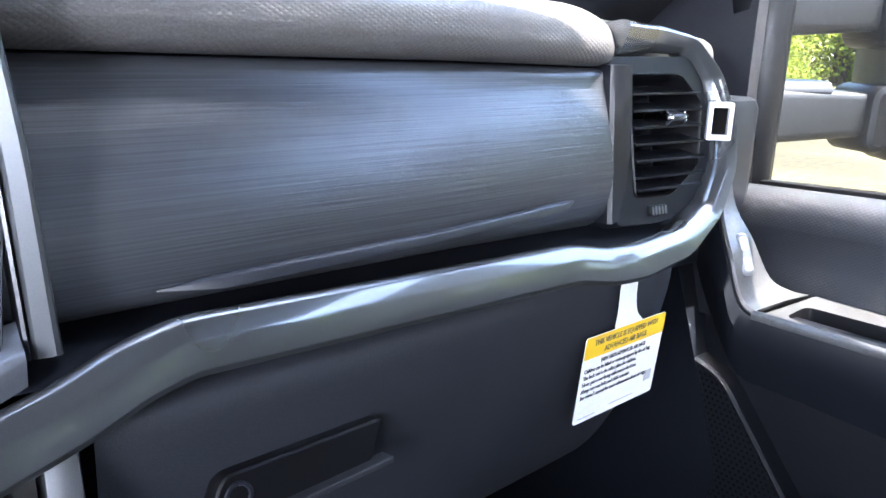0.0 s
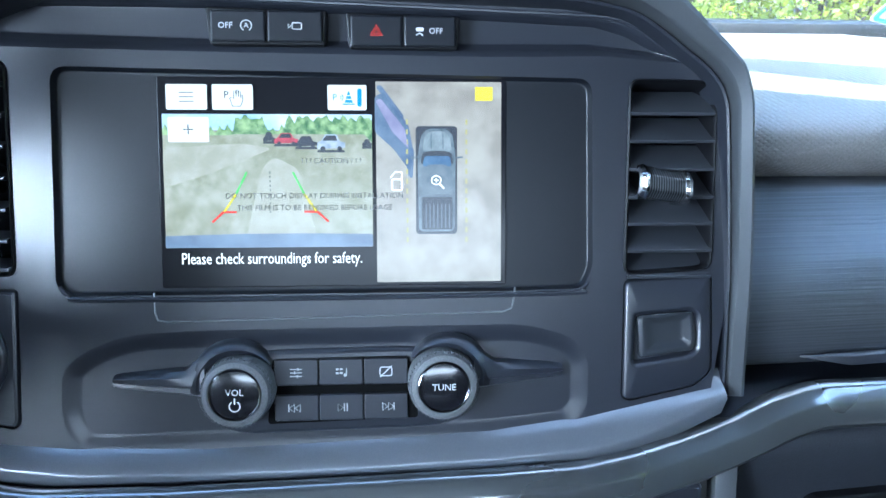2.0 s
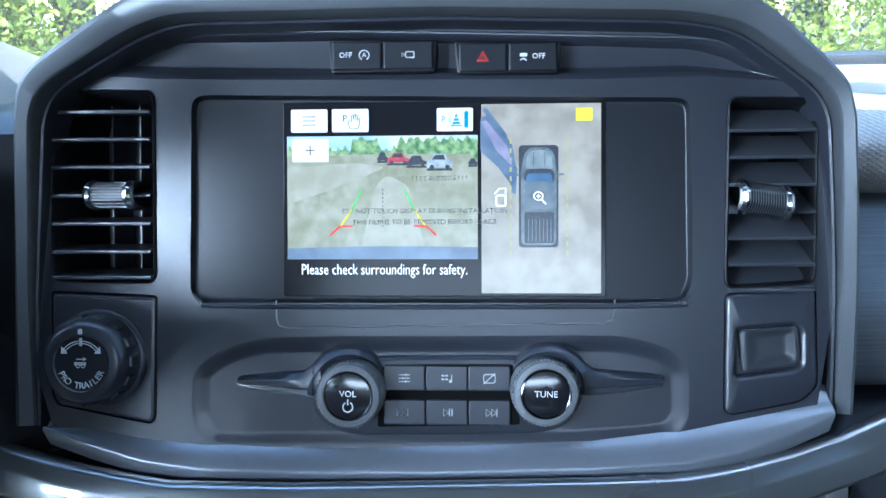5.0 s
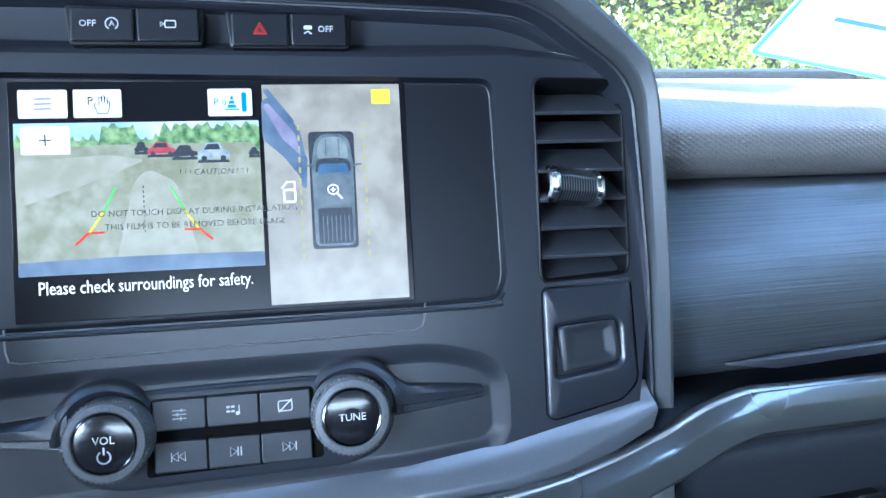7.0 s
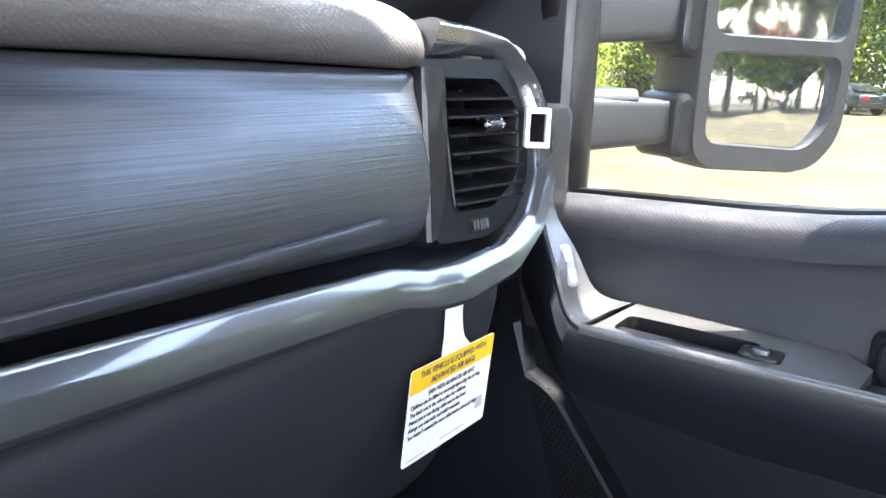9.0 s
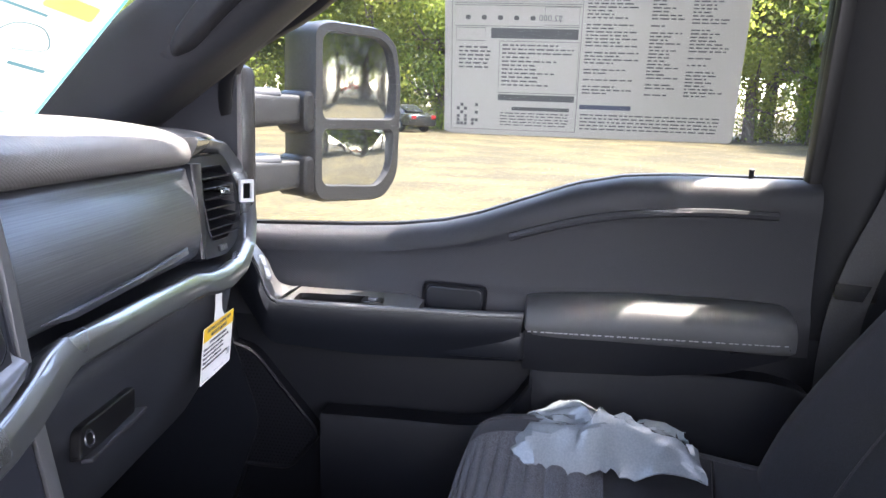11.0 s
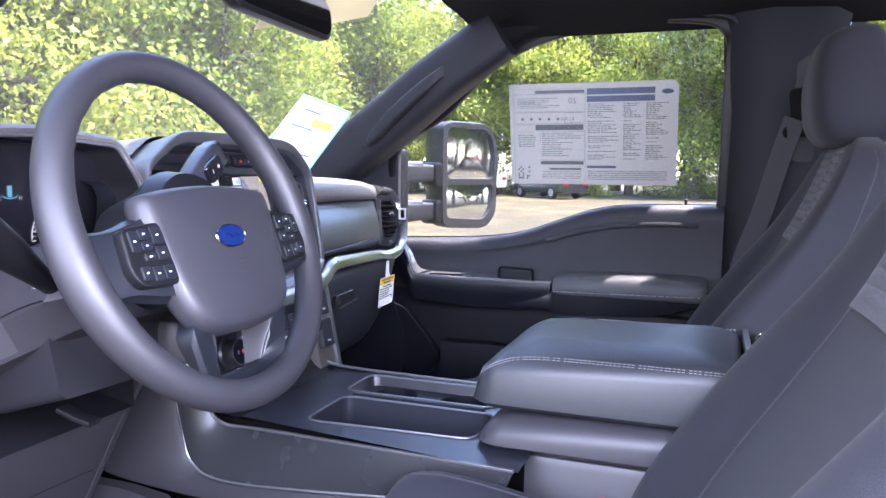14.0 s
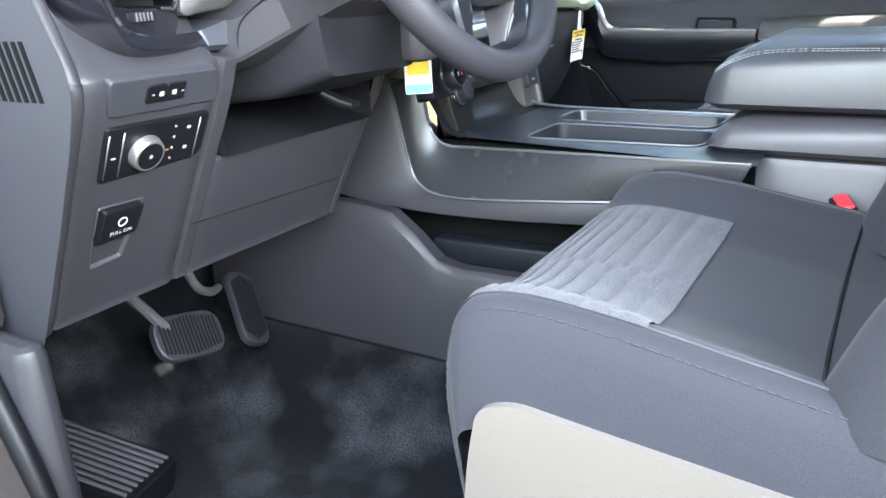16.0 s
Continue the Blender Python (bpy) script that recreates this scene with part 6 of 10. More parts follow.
    # kick panel by the hinge
    bm = B()
    box(bm, (-0.775, 0.05, 0.0), (-0.74, 0.6, 0.36), 0.015)
    part("kick_panel", bm, DASH2, t)
    return t


driver_lower()


def driver_vent():
    t = thing("air_vent", "black end air outlet with grey centre vane in a gloss surround", "air vent", (-0.62, 0, 0.65))
    vm = frame_of((-0.640, -0.0364, 0.709), (0.970, 0.2425, 0), (0, 0, 1))
    out = rounded(P((54, 53), (-31, 54), (-44, 49), (-52, 36), (-52, 20), (-49, -2), (-40, -32), (-32, -53), (-14, -68), (44, -74), (54, -62)), 0.004)
    hole = rounded(P((-47, 30), (-40, 44), (-30, 49), (39, 47.5), (45.5, 23), (48.5, -42), (43, -46), (-29, -42), (-37, -30), (-45, -1)), 0.004)
    bm = B()
    plate_with_holes(bm, out, [hole], -0.002, vm)
    wall_ring(bm, out, -0.002, out, -0.04, vm)
    part("outlet_plate", bm, PIANO, t)
    vent(t, hole, [34, 20, 6.5, -7, -21, -33.5], (-6, 7.5, 29, 12), vm, mat=STACK2)
    bm = B()
    box(bm, (-0.034, -0.046, -0.034), (-0.005, 0.048, -0.026), 0.002, vm)
    part("centre_vane", bm, material("grey vane", (0.035, 0.035, 0.038), 0.5), t, "grey upright centre vane")
    bm = B()
    tube(bm, [(x * mm, y * mm, 0.0015) for x, y in ((30, 50), (41, 48), (48, 23), (51, -42), (45, -49), (28, -47))], 0.0014, 8, vm)
    part("outlet_strip", bm, LIPSKIN, t, "thin satin strip beside the slats")
    bm = B()
    prism(bm, rrect(0.0, -0.0535, 0.028, 0.0085, 0.001), -0.002, 0.002, vm, 0.0008)
    w = part("thumb_wheel", bm, BLACK, t)
    for i in range(5):
        bm = B()
        prism(bm, rrect(-0.0105 + i * 0.0052, -0.0535, 0.0018, 0.0072, 0.0003), 0.001, 0.003, vm)
        part("rib", bm, SILVER, w)
    # angular gloss surround: outer edge, crest and inner edge, from over the slats round to the column
    stations = [((-0.590, 0.012, 0.7885), (-0.594, -0.022, 0.778), (-0.590, -0.020, 0.763)), ((-0.6125, 0.004, 0.789), (-0.6156, -0.0325, 0.777), (-0.608, -0.0285, 0.7605)),
                ((-0.690, 0.003, 0.789), (-0.688, -0.049, 0.775), (-0.6723, -0.0445, 0.761)), ((-0.7005, -0.004, 0.784), (-0.698, -0.051, 0.770), (-0.681, -0.0465, 0.756)),
                ((-0.7205, -0.012, 0.763), (-0.705, -0.054, 0.760), (-0.688, -0.0485, 0.744)), ((-0.7197, -0.013, 0.730), (-0.7025, -0.0545, 0.7315), (-0.6885, -0.049, 0.7303)),
                ((-0.7168, -0.0141, 0.71), (-0.700, -0.0545, 0.710), (-0.6858, -0.0485, 0.7073)), ((-0.7045, -0.0146, 0.668), (-0.6915, -0.0535, 0.675), (-0.6775, -0.0465, 0.677)),
                ((-0.6905, -0.0151, 0.6467), (-0.681, -0.0515, 0.651), (-0.6703, -0.0445, 0.6564)), ((-0.6519, -0.0167, 0.618), (-0.6648, -0.0478, 0.631), (-0.6541, -0.0405, 0.6426)),
                ((-0.6014, -0.0187, 0.6145), (-0.609, -0.0348, 0.6236), (-0.5958, -0.0265, 0.637)), ((-0.5551, -0.0116, 0.619), (-0.556, -0.0214, 0.6233), (-0.5628, -0.0180, 0.638))]
    lanes = [spline([Vector(p[k]) for p in stations], 3) for k in range(3)]
    back = Vector((0, 0.05, 0))
    bm = B()
    loft(bm, [[o + back, o, o.lerp(c, 0.06) - back * 0.03, o.lerp(c, 0.93) - back * 0.02, c, c.lerp(i, 0.12) - back * 0.02, i.lerp(c, 0.1) - back * 0.01, i, i + back * 0.5] for o, c, i in zip(*lanes)], closed=False)
    part("outlet_surround", bm, PIANO, t, "gloss black angular outlet surround", 20)
    bm = B()
    loft(bm, [[(-0.5628, 0.03, 0.640), (-0.5628, -0.0180, 0.638), (-0.556, -0.0214, 0.6233), (-0.5551, -0.0116, 0.617), (-0.5551, 0.03, 0.615)], [(-0.560, 0.03, 0.642), (-0.560, -0.0195, 0.6385), (-0.553, -0.0225, 0.6233), (-0.552, -0.0125, 0.617), (-0.552, 0.03, 0.615)],
              [(-0.508, 0.03, 0.652), (-0.5131, -0.0185, 0.6485), (-0.5110, -0.0175, 0.622), (-0.510, -0.009, 0.617), (-0.508, 0.03, 0.615)], [(-0.505, 0.03, 0.652), (-0.510, -0.0155, 0.6475), (-0.508, -0.0145, 0.6222), (-0.507, -0.008, 0.618), (-0.505, 0.03, 0.615)]])
    part("surround_end", bm, LIPSKIN, t, "satin grey end of the surround", 25)
    # soft moulding between the outlet and the instrument cluster, running on under the cluster
    la = spline([(-0.592, -0.012, 0.784), (-0.5885, -0.027, 0.757), (-0.587, -0.027, 0.7135), (-0.586, -0.027, 0.676), (-0.5845, -0.025, 0.655), (-0.555, -0.018, 0.655), (-0.513, -0.012, 0.659), (-0.485, -0.004, 0.672)], 5)
    ra = spline([(-0.5815, -0.022, 0.790), (-0.5845, -0.0275, 0.774), (-0.5805, -0.0285, 0.713), (-0.5725, -0.0285, 0.6885), (-0.557, -0.0285, 0.6745), (-0.535, -0.0285, 0.6745), (-0.511, -0.0285, 0.6755), (-0.476, -0.0285, 0.698)], 5)
    bm = B()
    loft(bm, [[p + Vector((0.002, 0.05, 0)), p, p.lerp(q, 0.2) + Vector((0, -0.002, 0)), p.lerp(q, 0.8) + Vector((0, -0.003, 0)), q, q + Vector((0.003, 0.03, 0.003))] for p, q in zip(la, ra)])
    part("side_moulding", bm, HOODSKIN, t, "soft grey moulding beside the outlet")
    # bright ribbed badge that wraps the crest of the surround
    def wrap(z0, z1, stretch, lift):
        rows = []
        for z in (z0, (z0 + z1) / 2, z1):
            k = (0.7315 - z) / 0.0215
            line = [Vector((-0.7205 + 0.0029 * k, -0.010, z)), Vector((-0.7085 + 0.0027 * k, -0.041, z)), Vector((-0.7025 + 0.0025 * k, -0.0545, z)), Vector((-0.6955 + 0.0026 * k, -0.0535, z)), Vector((-0.6885 + 0.0027 * k, -0.0490, z))]
            line = [line[0].lerp(line[1], stretch[0] / 0.5)] + line[1:] if stretch[1] > 0.5 else [line[0].lerp(line[1], stretch[0] / 0.5), line[0].lerp(line[1], stretch[1] / 0.5)]
            rows.append([p + Vector((-0.9 * lift, -0.6 * lift, 0)) for p in line])
        b = B()
        loft(b, [[p + Vector((0.0025, 0.0025, 0)) for p in rows[0]]] + rows + [[p + Vector((0.0025, 0.0025, 0)) for p in rows[-1]]], closed=False)
        return b
    bd = part("bright_badge", wrap(0.7325, 0.7075, (0.0, 1.0), 0.0022), CHROME, t, "bright ribbed trim badge", 20)
    for i in range(5):
        part("badge_rib", wrap(0.7290 - i * 0.004, 0.7272 - i * 0.004, (0.05 if i != 1 else 0.2, 0.46), 0.0034), BADGERIB, bd)


driver_vent()


def steering():
    t = thing("steering_wheel", "dark moulded four-spoke steering wheel with airbag hub", "steering wheel", (-0.38, -0.2, 0.6))
    W = frame_of((-0.380, -0.208, 0.751), (1, 0, 0), (0, 0.375, 0.927))
    # W's third axis points at the driver
    R = 0.1755
    bm = B()
    path = [(R * math.cos(a), R * math.sin(a) * 1.0, 0.004 * math.sin(a) ** 2) for a in np.linspace(0, 2 * math.pi, 97)[:-1]]
    rings = []
    for i, p in enumerate(path):
        a = 2 * math.pi * i / 96
        c, s = math.cos(a), math.sin(a)
        grip = 1 + 0.10 * max(0, math.cos(a * 2 - 0.6)) ** 3
        wav = 0.0012 * max(0.0, math.sin(a * 40)) * (1 if 0.3 < a < 2.8 else 0)
        ring = []
        for k in range(16):
            q = 2 * math.pi * k / 16
            rr, hh = 0.0155 * grip * math.cos(q), 0.0175 * grip * math.sin(q)
            if rr < 0:
                rr *= 1.05
                rr += wav
            ring.append(((R + rr) * c, (R + rr) * s, hh))
        rings.append(ring)
    rings.append(rings[0])
    loft(bm, rings, W, (False, False))
    bmesh.ops.remove_doubles(bm, verts=bm.verts, dist=1e-6)
    part("rim", bm, RUBBER, t, "matt grained rim")
    # hub cover
    bm = B()
    hub = [(-0.097, 0.022), (-0.078, 0.034), (0.0, 0.040), (0.078, 0.034), (0.097, 0.022), (0.090, -0.035), (0.078, -0.085), (0.050, -0.105), (0.0, -0.109), (-0.050, -0.105), (-0.078, -0.085), (-0.093, -0.035)]
    rings = []
    for k, h in ((0.70, -0.02), (1.0, -0.004), (1.03, 0.008), (0.985, 0.018), (0.88, 0.0235), (0.45, 0.0262), (0.05, 0.0265)):
        rings.append([(x * k, -0.034 + (y + 0.034) * k, h) for x, y in hub])
    cage(bm, rings, 4, 3, W)
    h = part("airbag_cover", bm, HUB, t, "grey airbag cover")
    bm = B()
    prism(bm, [(0.0225 * math.cos(a), -0.018 + 0.0115 * math.sin(a)) for a in np.linspace(0, 6.283, 49)[:-1]], 0.022, 0.0288, W, 0.0012)
    e = part("badge", bm, material("deep blue badge enamel", (0.004, 0.012, 0.06), 0.15, coat=1), h, "deep blue oval badge")
    bm = B()
    tube(bm, [(0.0225 * math.cos(a), -0.018 + 0.0115 * math.sin(a), 0.0280) for a in np.linspace(0, 6.283, 49)[:-1]], 0.0012, 6, W, True, (0, 0, 1))
    part("badge_rim", bm, CHROME, e)
    bm = B()
    tube(bm, spline([(-0.012, -0.020, 0.029), (-0.006, -0.015, 0.029), (0.0, -0.0195, 0.029), (0.007, -0.0155, 0.029), (0.012, -0.019, 0.029)], 6), 0.0008, 5, W)
    part("badge_swash", bm, CHROME, e)
    bm = B()
    prism(bm, rrect(0.005, -0.044, 0.016, 0.0025, 0.0006), 0.024, 0.0272, W)
    prism(bm, rrect(0.005, -0.054, 0.0045, 0.0045, 0.0008), 0.024, 0.0272, W)
    part("moulded_mark", bm, RUBBER, h)
    # side spokes with key pads
    for s in (-1, 1):
        bm = B()
        rings = []
        for x, y0, y1, hh in ((0.06, 0.014, -0.064, 0.008), (0.10, 0.010, -0.062, 0.010), (0.135, 0.002, -0.056, 0.008), (0.168, 0.002, -0.058, 0.002)):
            q = [(s * x, y1, hh - 0.014), (s * x, y1, hh), (s * x, y1 + 0.006, hh + 0.005), (s * x, y0 - 0.006, hh + 0.005), (s * x, y0, hh), (s * x, y0, hh - 0.014)]
            rings.append(q)
        cage(bm, rings, 2, 3, W)
        part("side_spoke", bm, STACK2, t)
        km = W @ Matrix.Translation((s * 0.112, -0.025, 0.0205))
        bm = B()
        pad = rounded([(-0.026, -0.030), (0.020, -0.028), (0.029, -0.014), (0.026, 0.026), (-0.024, 0.030)] if s > 0 else [(-0.020, -0.028), (0.026, -0.030), (0.024, 0.030), (-0.026, 0.026), (-0.029, -0.014)], 0.008)
        prism(bm, pad, -0.008, 0.002, km, 0.002)
        kp = part("key_pad", bm, BLACK, t, "black key pad")
        for cx, cy, w, hh in ((-0.013, 0.017, 0.014, 0.017), (0.003, 0.019, 0.013, 0.010), (0.003, 0.008, 0.013, 0.009), (0.016, 0.013, 0.011, 0.02), (-0.013, 0.0, 0.014, 0.013), (0.003, -0.002, 0.013, 0.008), (-0.014, -0.018, 0.013, 0.014), (0.0, -0.018, 0.012, 0.014), (0.013, -0.016, 0.012, 0.013)):
            bm = B()
            prism(bm, rrect(s * cx if s < 0 else cx, cy, w - 0.001, hh - 0.001, 0.0015), 0.001, 0.004, km, 0.0008)
            k = part("key", bm, STACK2, kp)
            bm = B()
            prism(bm, rrect(s * cx if s < 0 else cx, cy, 0.003, 0.0013, 0.0004), 0.0035, 0.0043, km)
            part("key_mark", bm, GREYINK, k)
    # lower spoke with its open middle
    bm = B()
    o = rounded([(-0.035, -0.178), (0.035, -0.178), (0.068, -0.150), (0.082, -0.100), (0.062, -0.082), (-0.062, -0.082), (-0.082, -0.100), (-0.068, -0.150)], 0.012)
    i = rounded([(-0.034, -0.148), (0.034, -0.148), (0.050, -0.104), (-0.050, -0.104)], 0.010)
    n = 40
    def even(pts, n):
        pts = [Vector(p) for p in pts]
        ds = [0]
        for a, b in zip(pts, pts[1:] + pts[:1]):
            ds.append(ds[-1] + (b - a).length)
        out = []
        for k in range(n):
            d = ds[-1] * k / n
            j = max(q for q in range(len(pts)) if ds[q] <= d)
            out.append(tuple(pts[j].lerp(pts[(j + 1) % len(pts)], (d - ds[j]) / max(1e-9, ds[j + 1] - ds[j]))))
        return out
    o, i = even(o, 64), even(i, 64)
    k0 = min(range(64), key=lambda k: (Vector(o[k]) - Vector(i[0])).length)
    o = o[k0:] + o[:k0]
    sink = lambda y: -0.024 * ease01((-0.098 - y) / 0.055)
    rise = lambda y: -0.010 * ease01((-0.098 - y) / 0.055)
    loft(bm, [[(x, y, -0.030) for x, y in i], [(x, y, 0.006 + sink(y)) for x, y in i], [(x * 1.07, y - 0.003 * (1 if y < -0.12 else -1), 0.010 + sink(y)) for x, y in i], [(x * 0.96, y + 0.004, 0.009 + rise(y)) for x, y in o], [(x, y, 0.004 + rise(y)) for x, y in o], [(x, y, -0.012) for x, y in o], [(x, y, -0.030) for x, y in i]], W, (False, False))
    part("lower_spoke", bm, STACK2, t, "dark satin open lower spoke")
    for s in (-1, 1):
        bm = B()
        edge = [(s * 0.0495, -0.106), (s * 0.046, -0.115), (s * 0.040, -0.132), (s * 0.0345, -0.146)]
        loft(bm, [[(x, y, 0.0095 + sink(y)), (x - s * 0.0015, y, 0.0075 + sink(y)), (x - s * 0.006, y, -0.030), (x + s * 0.002, y, -0.030), (x + s * 0.003, y, 0.0095 + sink(y))] for x, y in edge], W)
        part("spoke_inlay", bm, DASH2, t, "satin metallic spoke inlay")
    bm = B()
    lathe(bm, [(0.06, -0.09), (0.062, -0.05), (0.07, -0.02), (0.06, 0.0)], W, 32)
    part("hub_back", bm, BLACK, t)
    return t


steering()


def column():
    t = thing("steering_column", "grey plastic steering column shroud with control levers", "steering column", (-0.4, -0.1, 0.6))
    bm = B()
    rings = []
    for y, lower, shoulder, upper, crown in ((0.03, (-0.535, 0.590), (-0.535, 0.640), (-0.478, 0.700), 0.722), (-0.03, (-0.522, 0.604), (-0.521, 0.647), (-0.479, 0.712), 0.730), (-0.085, (-0.497, 0.632), (-0.5165, 0.668), (-0.478, 0.734), 0.744),
                                                  (-0.128, (-0.474, 0.655), (-0.508, 0.688), (-0.468, 0.738), 0.744), (-0.142, (-0.466, 0.661), (-0.494, 0.692), (-0.46, 0.733), 0.739), (-0.147, (-0.452, 0.667), (-0.478, 0.694), (-0.45, 0.727), 0.732)):
        mid = -0.385
        half = [(mid, lower[1] - 0.004), (lower[0] + 0.02, lower[1] - 0.003), lower, (lower[0] - 0.003, lower[1] + 0.004), shoulder, (shoulder[0] + 0.004, shoulder[1] + 0.006), upper, (upper[0] + 0.012, upper[1] + 0.005), (mid, crown)]
        rings.append([Vector((a, y, b)) for a, b in half] + [Vector((2 * mid - a, y, b)) for a, b in half[-2:0:-1]])
    loft(bm, rings)
    s = part("shroud", bm, DASH2, t, "", 20)
    bm = B()
    tube(bm, spline([(-0.5235, -0.03, 0.612), (-0.5225, -0.034, 0.640), (-0.5195, -0.060, 0.660), (-0.5135, -0.105, 0.682), (-0.5085, -0.128, 0.690)], 5), 0.0009, 5)
    part("shroud_seam", bm, BLACK, s)
    # underside housing
    bm = B()
    rings = []
    for y, z0 in ((0.06, 0.548), (-0.02, 0.557), (-0.11, 0.584)):
        rings.append([(a, y, b) for a, b in rounded([(-0.49, z0 + 0.07), (-0.475, z0), (-0.315, z0 - 0.004), (-0.29, z0 + 0.07)], 0.012, 3)])
    loft(bm, rings)
    part("under_cover", bm, material("dark lower shroud plastic", (0.011, 0.011, 0.0135), 0.5, grain=0.25, grain_size=1400, spec=0.3), t)
    bm = B()
    box(bm, (-0.34, -0.14, 0.585), (-0.288, -0.05, 0.64), 0.01)
    part("tilt_lever", bm, DASH2, t)
    bm = B()
    sweep(bm, [(-0.44, -0.07, 0.562), (-0.436, -0.09, 0.553), (-0.434, -0.108, 0.549)], rounded([(-0.009, -0.003), (0.009, -0.003), (0.009, 0.003), (-0.009, 0.003)], 0.002, 2), (0, 0, 1))
    part("adjust_lever", bm, BLACK, t)
    # indicator stalk
    bm = B()
    a, b = Vector((-0.488, -0.122, 0.697)), Vector((-0.607, -0.172, 0.768))
    path = [a, a.lerp(b, 0.15), a.lerp(b, 0.35), a.lerp(b, 0.62), a.lerp(b, 0.93), a.lerp(b, 0.99), b]
    rad = [0.0085, 0.0095, 0.012, 0.0155, 0.0168, 0.0160, 0.0125]
    d = (b - a).normalized()
    m = frame_of(a, d.cross(Vector((0, 0, 1))), d.cross(Vector((0, 0, 1))).cross(d) * -1)
    L = (b - a).length
    sgn = 1 if (m.to_3x3() @ Vector((0, 0, 1))).dot(d) > 0 else -1
    lathe(bm, [(r, sgn * L * k) for r, k in zip(rad, (0, 0.15, 0.35, 0.62, 0.93, 0.99, 1.0))], m, 28)
    part("indicator_stalk", bm, BLACK, t, "black indicator stalk")
    bm = B()
    prism(bm, rrect(0, 0, 0.04, 0.03, 0.008), -0.004, 0.004, frame_of(a + Vector((0.004, 0.004, -0.002)), (0.5, -0.7, 0.1), (0, 0.2, 1)), 0.002)
    part("stalk_collar", bm, STACK, t)
    # gear lever
    bm = B()
    sh = spline([(-0.300, -0.085, 0.705), (-0.296, -0.098, 0.745), (-0.280, -0.104, 0.78), (-0.250, -0.102, 0.808), (-0.210, -0.094, 0.831)], 5)
    sweep(bm, sh, rounded([(-0.015, -0.011), (0.015, -0.011), (0.015, 0.011), (-0.015, 0.011)], 0.006, 3), (0.1, -1, 0.1), scale=lambda k: (0.7 + 0.75 * max(0, k - 0.2) ** 0.6) * (1 if k < 0.93 else 0.85))
    g = part("gear_lever", bm, STACK, t, "dark column gear lever")
    gm = frame_of((-0.242, -0.1155, 0.811), (0.5, 0.0, -0.86), (0.86, 0.12, 0.5))
    bm = B()
    prism(bm, rrect(0, 0, 0.026, 0.036, 0.008), -0.004, 0.004, gm, 0.001)
    k = part("lever_pad", bm, GLOSS, g)
    bm = B()
    prism(bm, rrect(0, 0.007, 0.005, 0.0008, 0.0002), 0.004, 0.0046, gm)
    prism(bm, rrect(0, 0.007, 0.0008, 0.005, 0.0002), 0.004, 0.0047, gm)
    prism(bm, rrect(0, -0.007, 0.005, 0.0008, 0.0002), 0.004, 0.0046, gm)
    part("lever_mark", bm, WHITEMARK, k)


column()


def pedals():
    def pad(name, label, m, w, h, ribs, along_x):
        t = thing(name, label, "pedal", (m.translation.x, m.translation.y, 0.0))
        bm = B()
        prism(bm, rrect(0, 0, w, h, min(w, h) * 0.38, 6), -0.008, 0.004, m, 0.003)
        part("pad", bm, RUBBER, t)
        for i in range(ribs):
            bm = B()
            k = (i + 0.5) / ribs - 0.5
            if along_x:
                prism(bm, rrect(0, k * h * 0.86, w * (0.9 - 0.5 * abs(k)), h * 0.4 / ribs, 0.0006), 0.003, 0.0055, m)
            else:
                prism(bm, rrect(k * w * 0.86, 0, w * 0.4 / ribs, h * (0.9 - 0.5 * abs(k)), 0.0006), 0.003, 0.0055, m)
            part("grip_rib", bm, BLACK, t)
        return t
    bmz = frame_of((-0.440, 0.234, 0.196), (0.97, -0.05, -0.22), (0.15, 0.55, 0.82))
    t = pad("brake_pedal", "ribbed black rubber brake pedal", bmz, 0.118, 0.070, 16, False)
    bm = B()
    tube(bm, spline([(-0.46, 0.245, 0.205), (-0.49, 0.25, 0.25), (-0.525, 0.24, 0.30), (-0.54, 0.25, 0.38)], 5), 0.008, 8)
    part("arm", bm, ARCH, t)
    am = frame_of((-0.300, 0.257, 0.180), (0.90, -0.05, -0.42), (-0.30, 0.50, 0.80))
    t = pad("throttle_pedal", "ribbed black curved throttle pedal", am, 0.058, 0.135, 9, False)
    bm = B()
    tube(bm, spline([(-0.325, 0.29, 0.22), (-0.365, 0.265, 0.232), (-0.40, 0.255, 0.262), (-0.42, 0.26, 0.34)], 5), 0.007, 8)
    part("arm", bm, ARCH, t)
    WORN = material("scuffed grey rubber", (0.05, 0.05, 0.053), 0.6, grain=0.3, grain_size=600)
    t = thing("footrest", "ribbed black plastic driver's footrest", "footrest", (-0.59, 0.28, 0.0))
    fm = frame_of((-0.610, 0.295, 0.078), (0.95, 0.28, -0.05), (-0.27, 0.90, 0.22))
    bm = B()
    prism(bm, rrect(0, 0, 0.115, 0.25, 0.012), -0.05, 0.0, fm, 0.004)
    part("plate", bm, BLACK, t)
    for i in range(9):
        bm = B()
        prism(bm, rrect(-0.046 + i * 0.0115, 0, 0.0046, 0.225, 0.001), -0.001, 0.0035, fm, 0.001)
        part("rib", bm, WORN, t)


pedals()


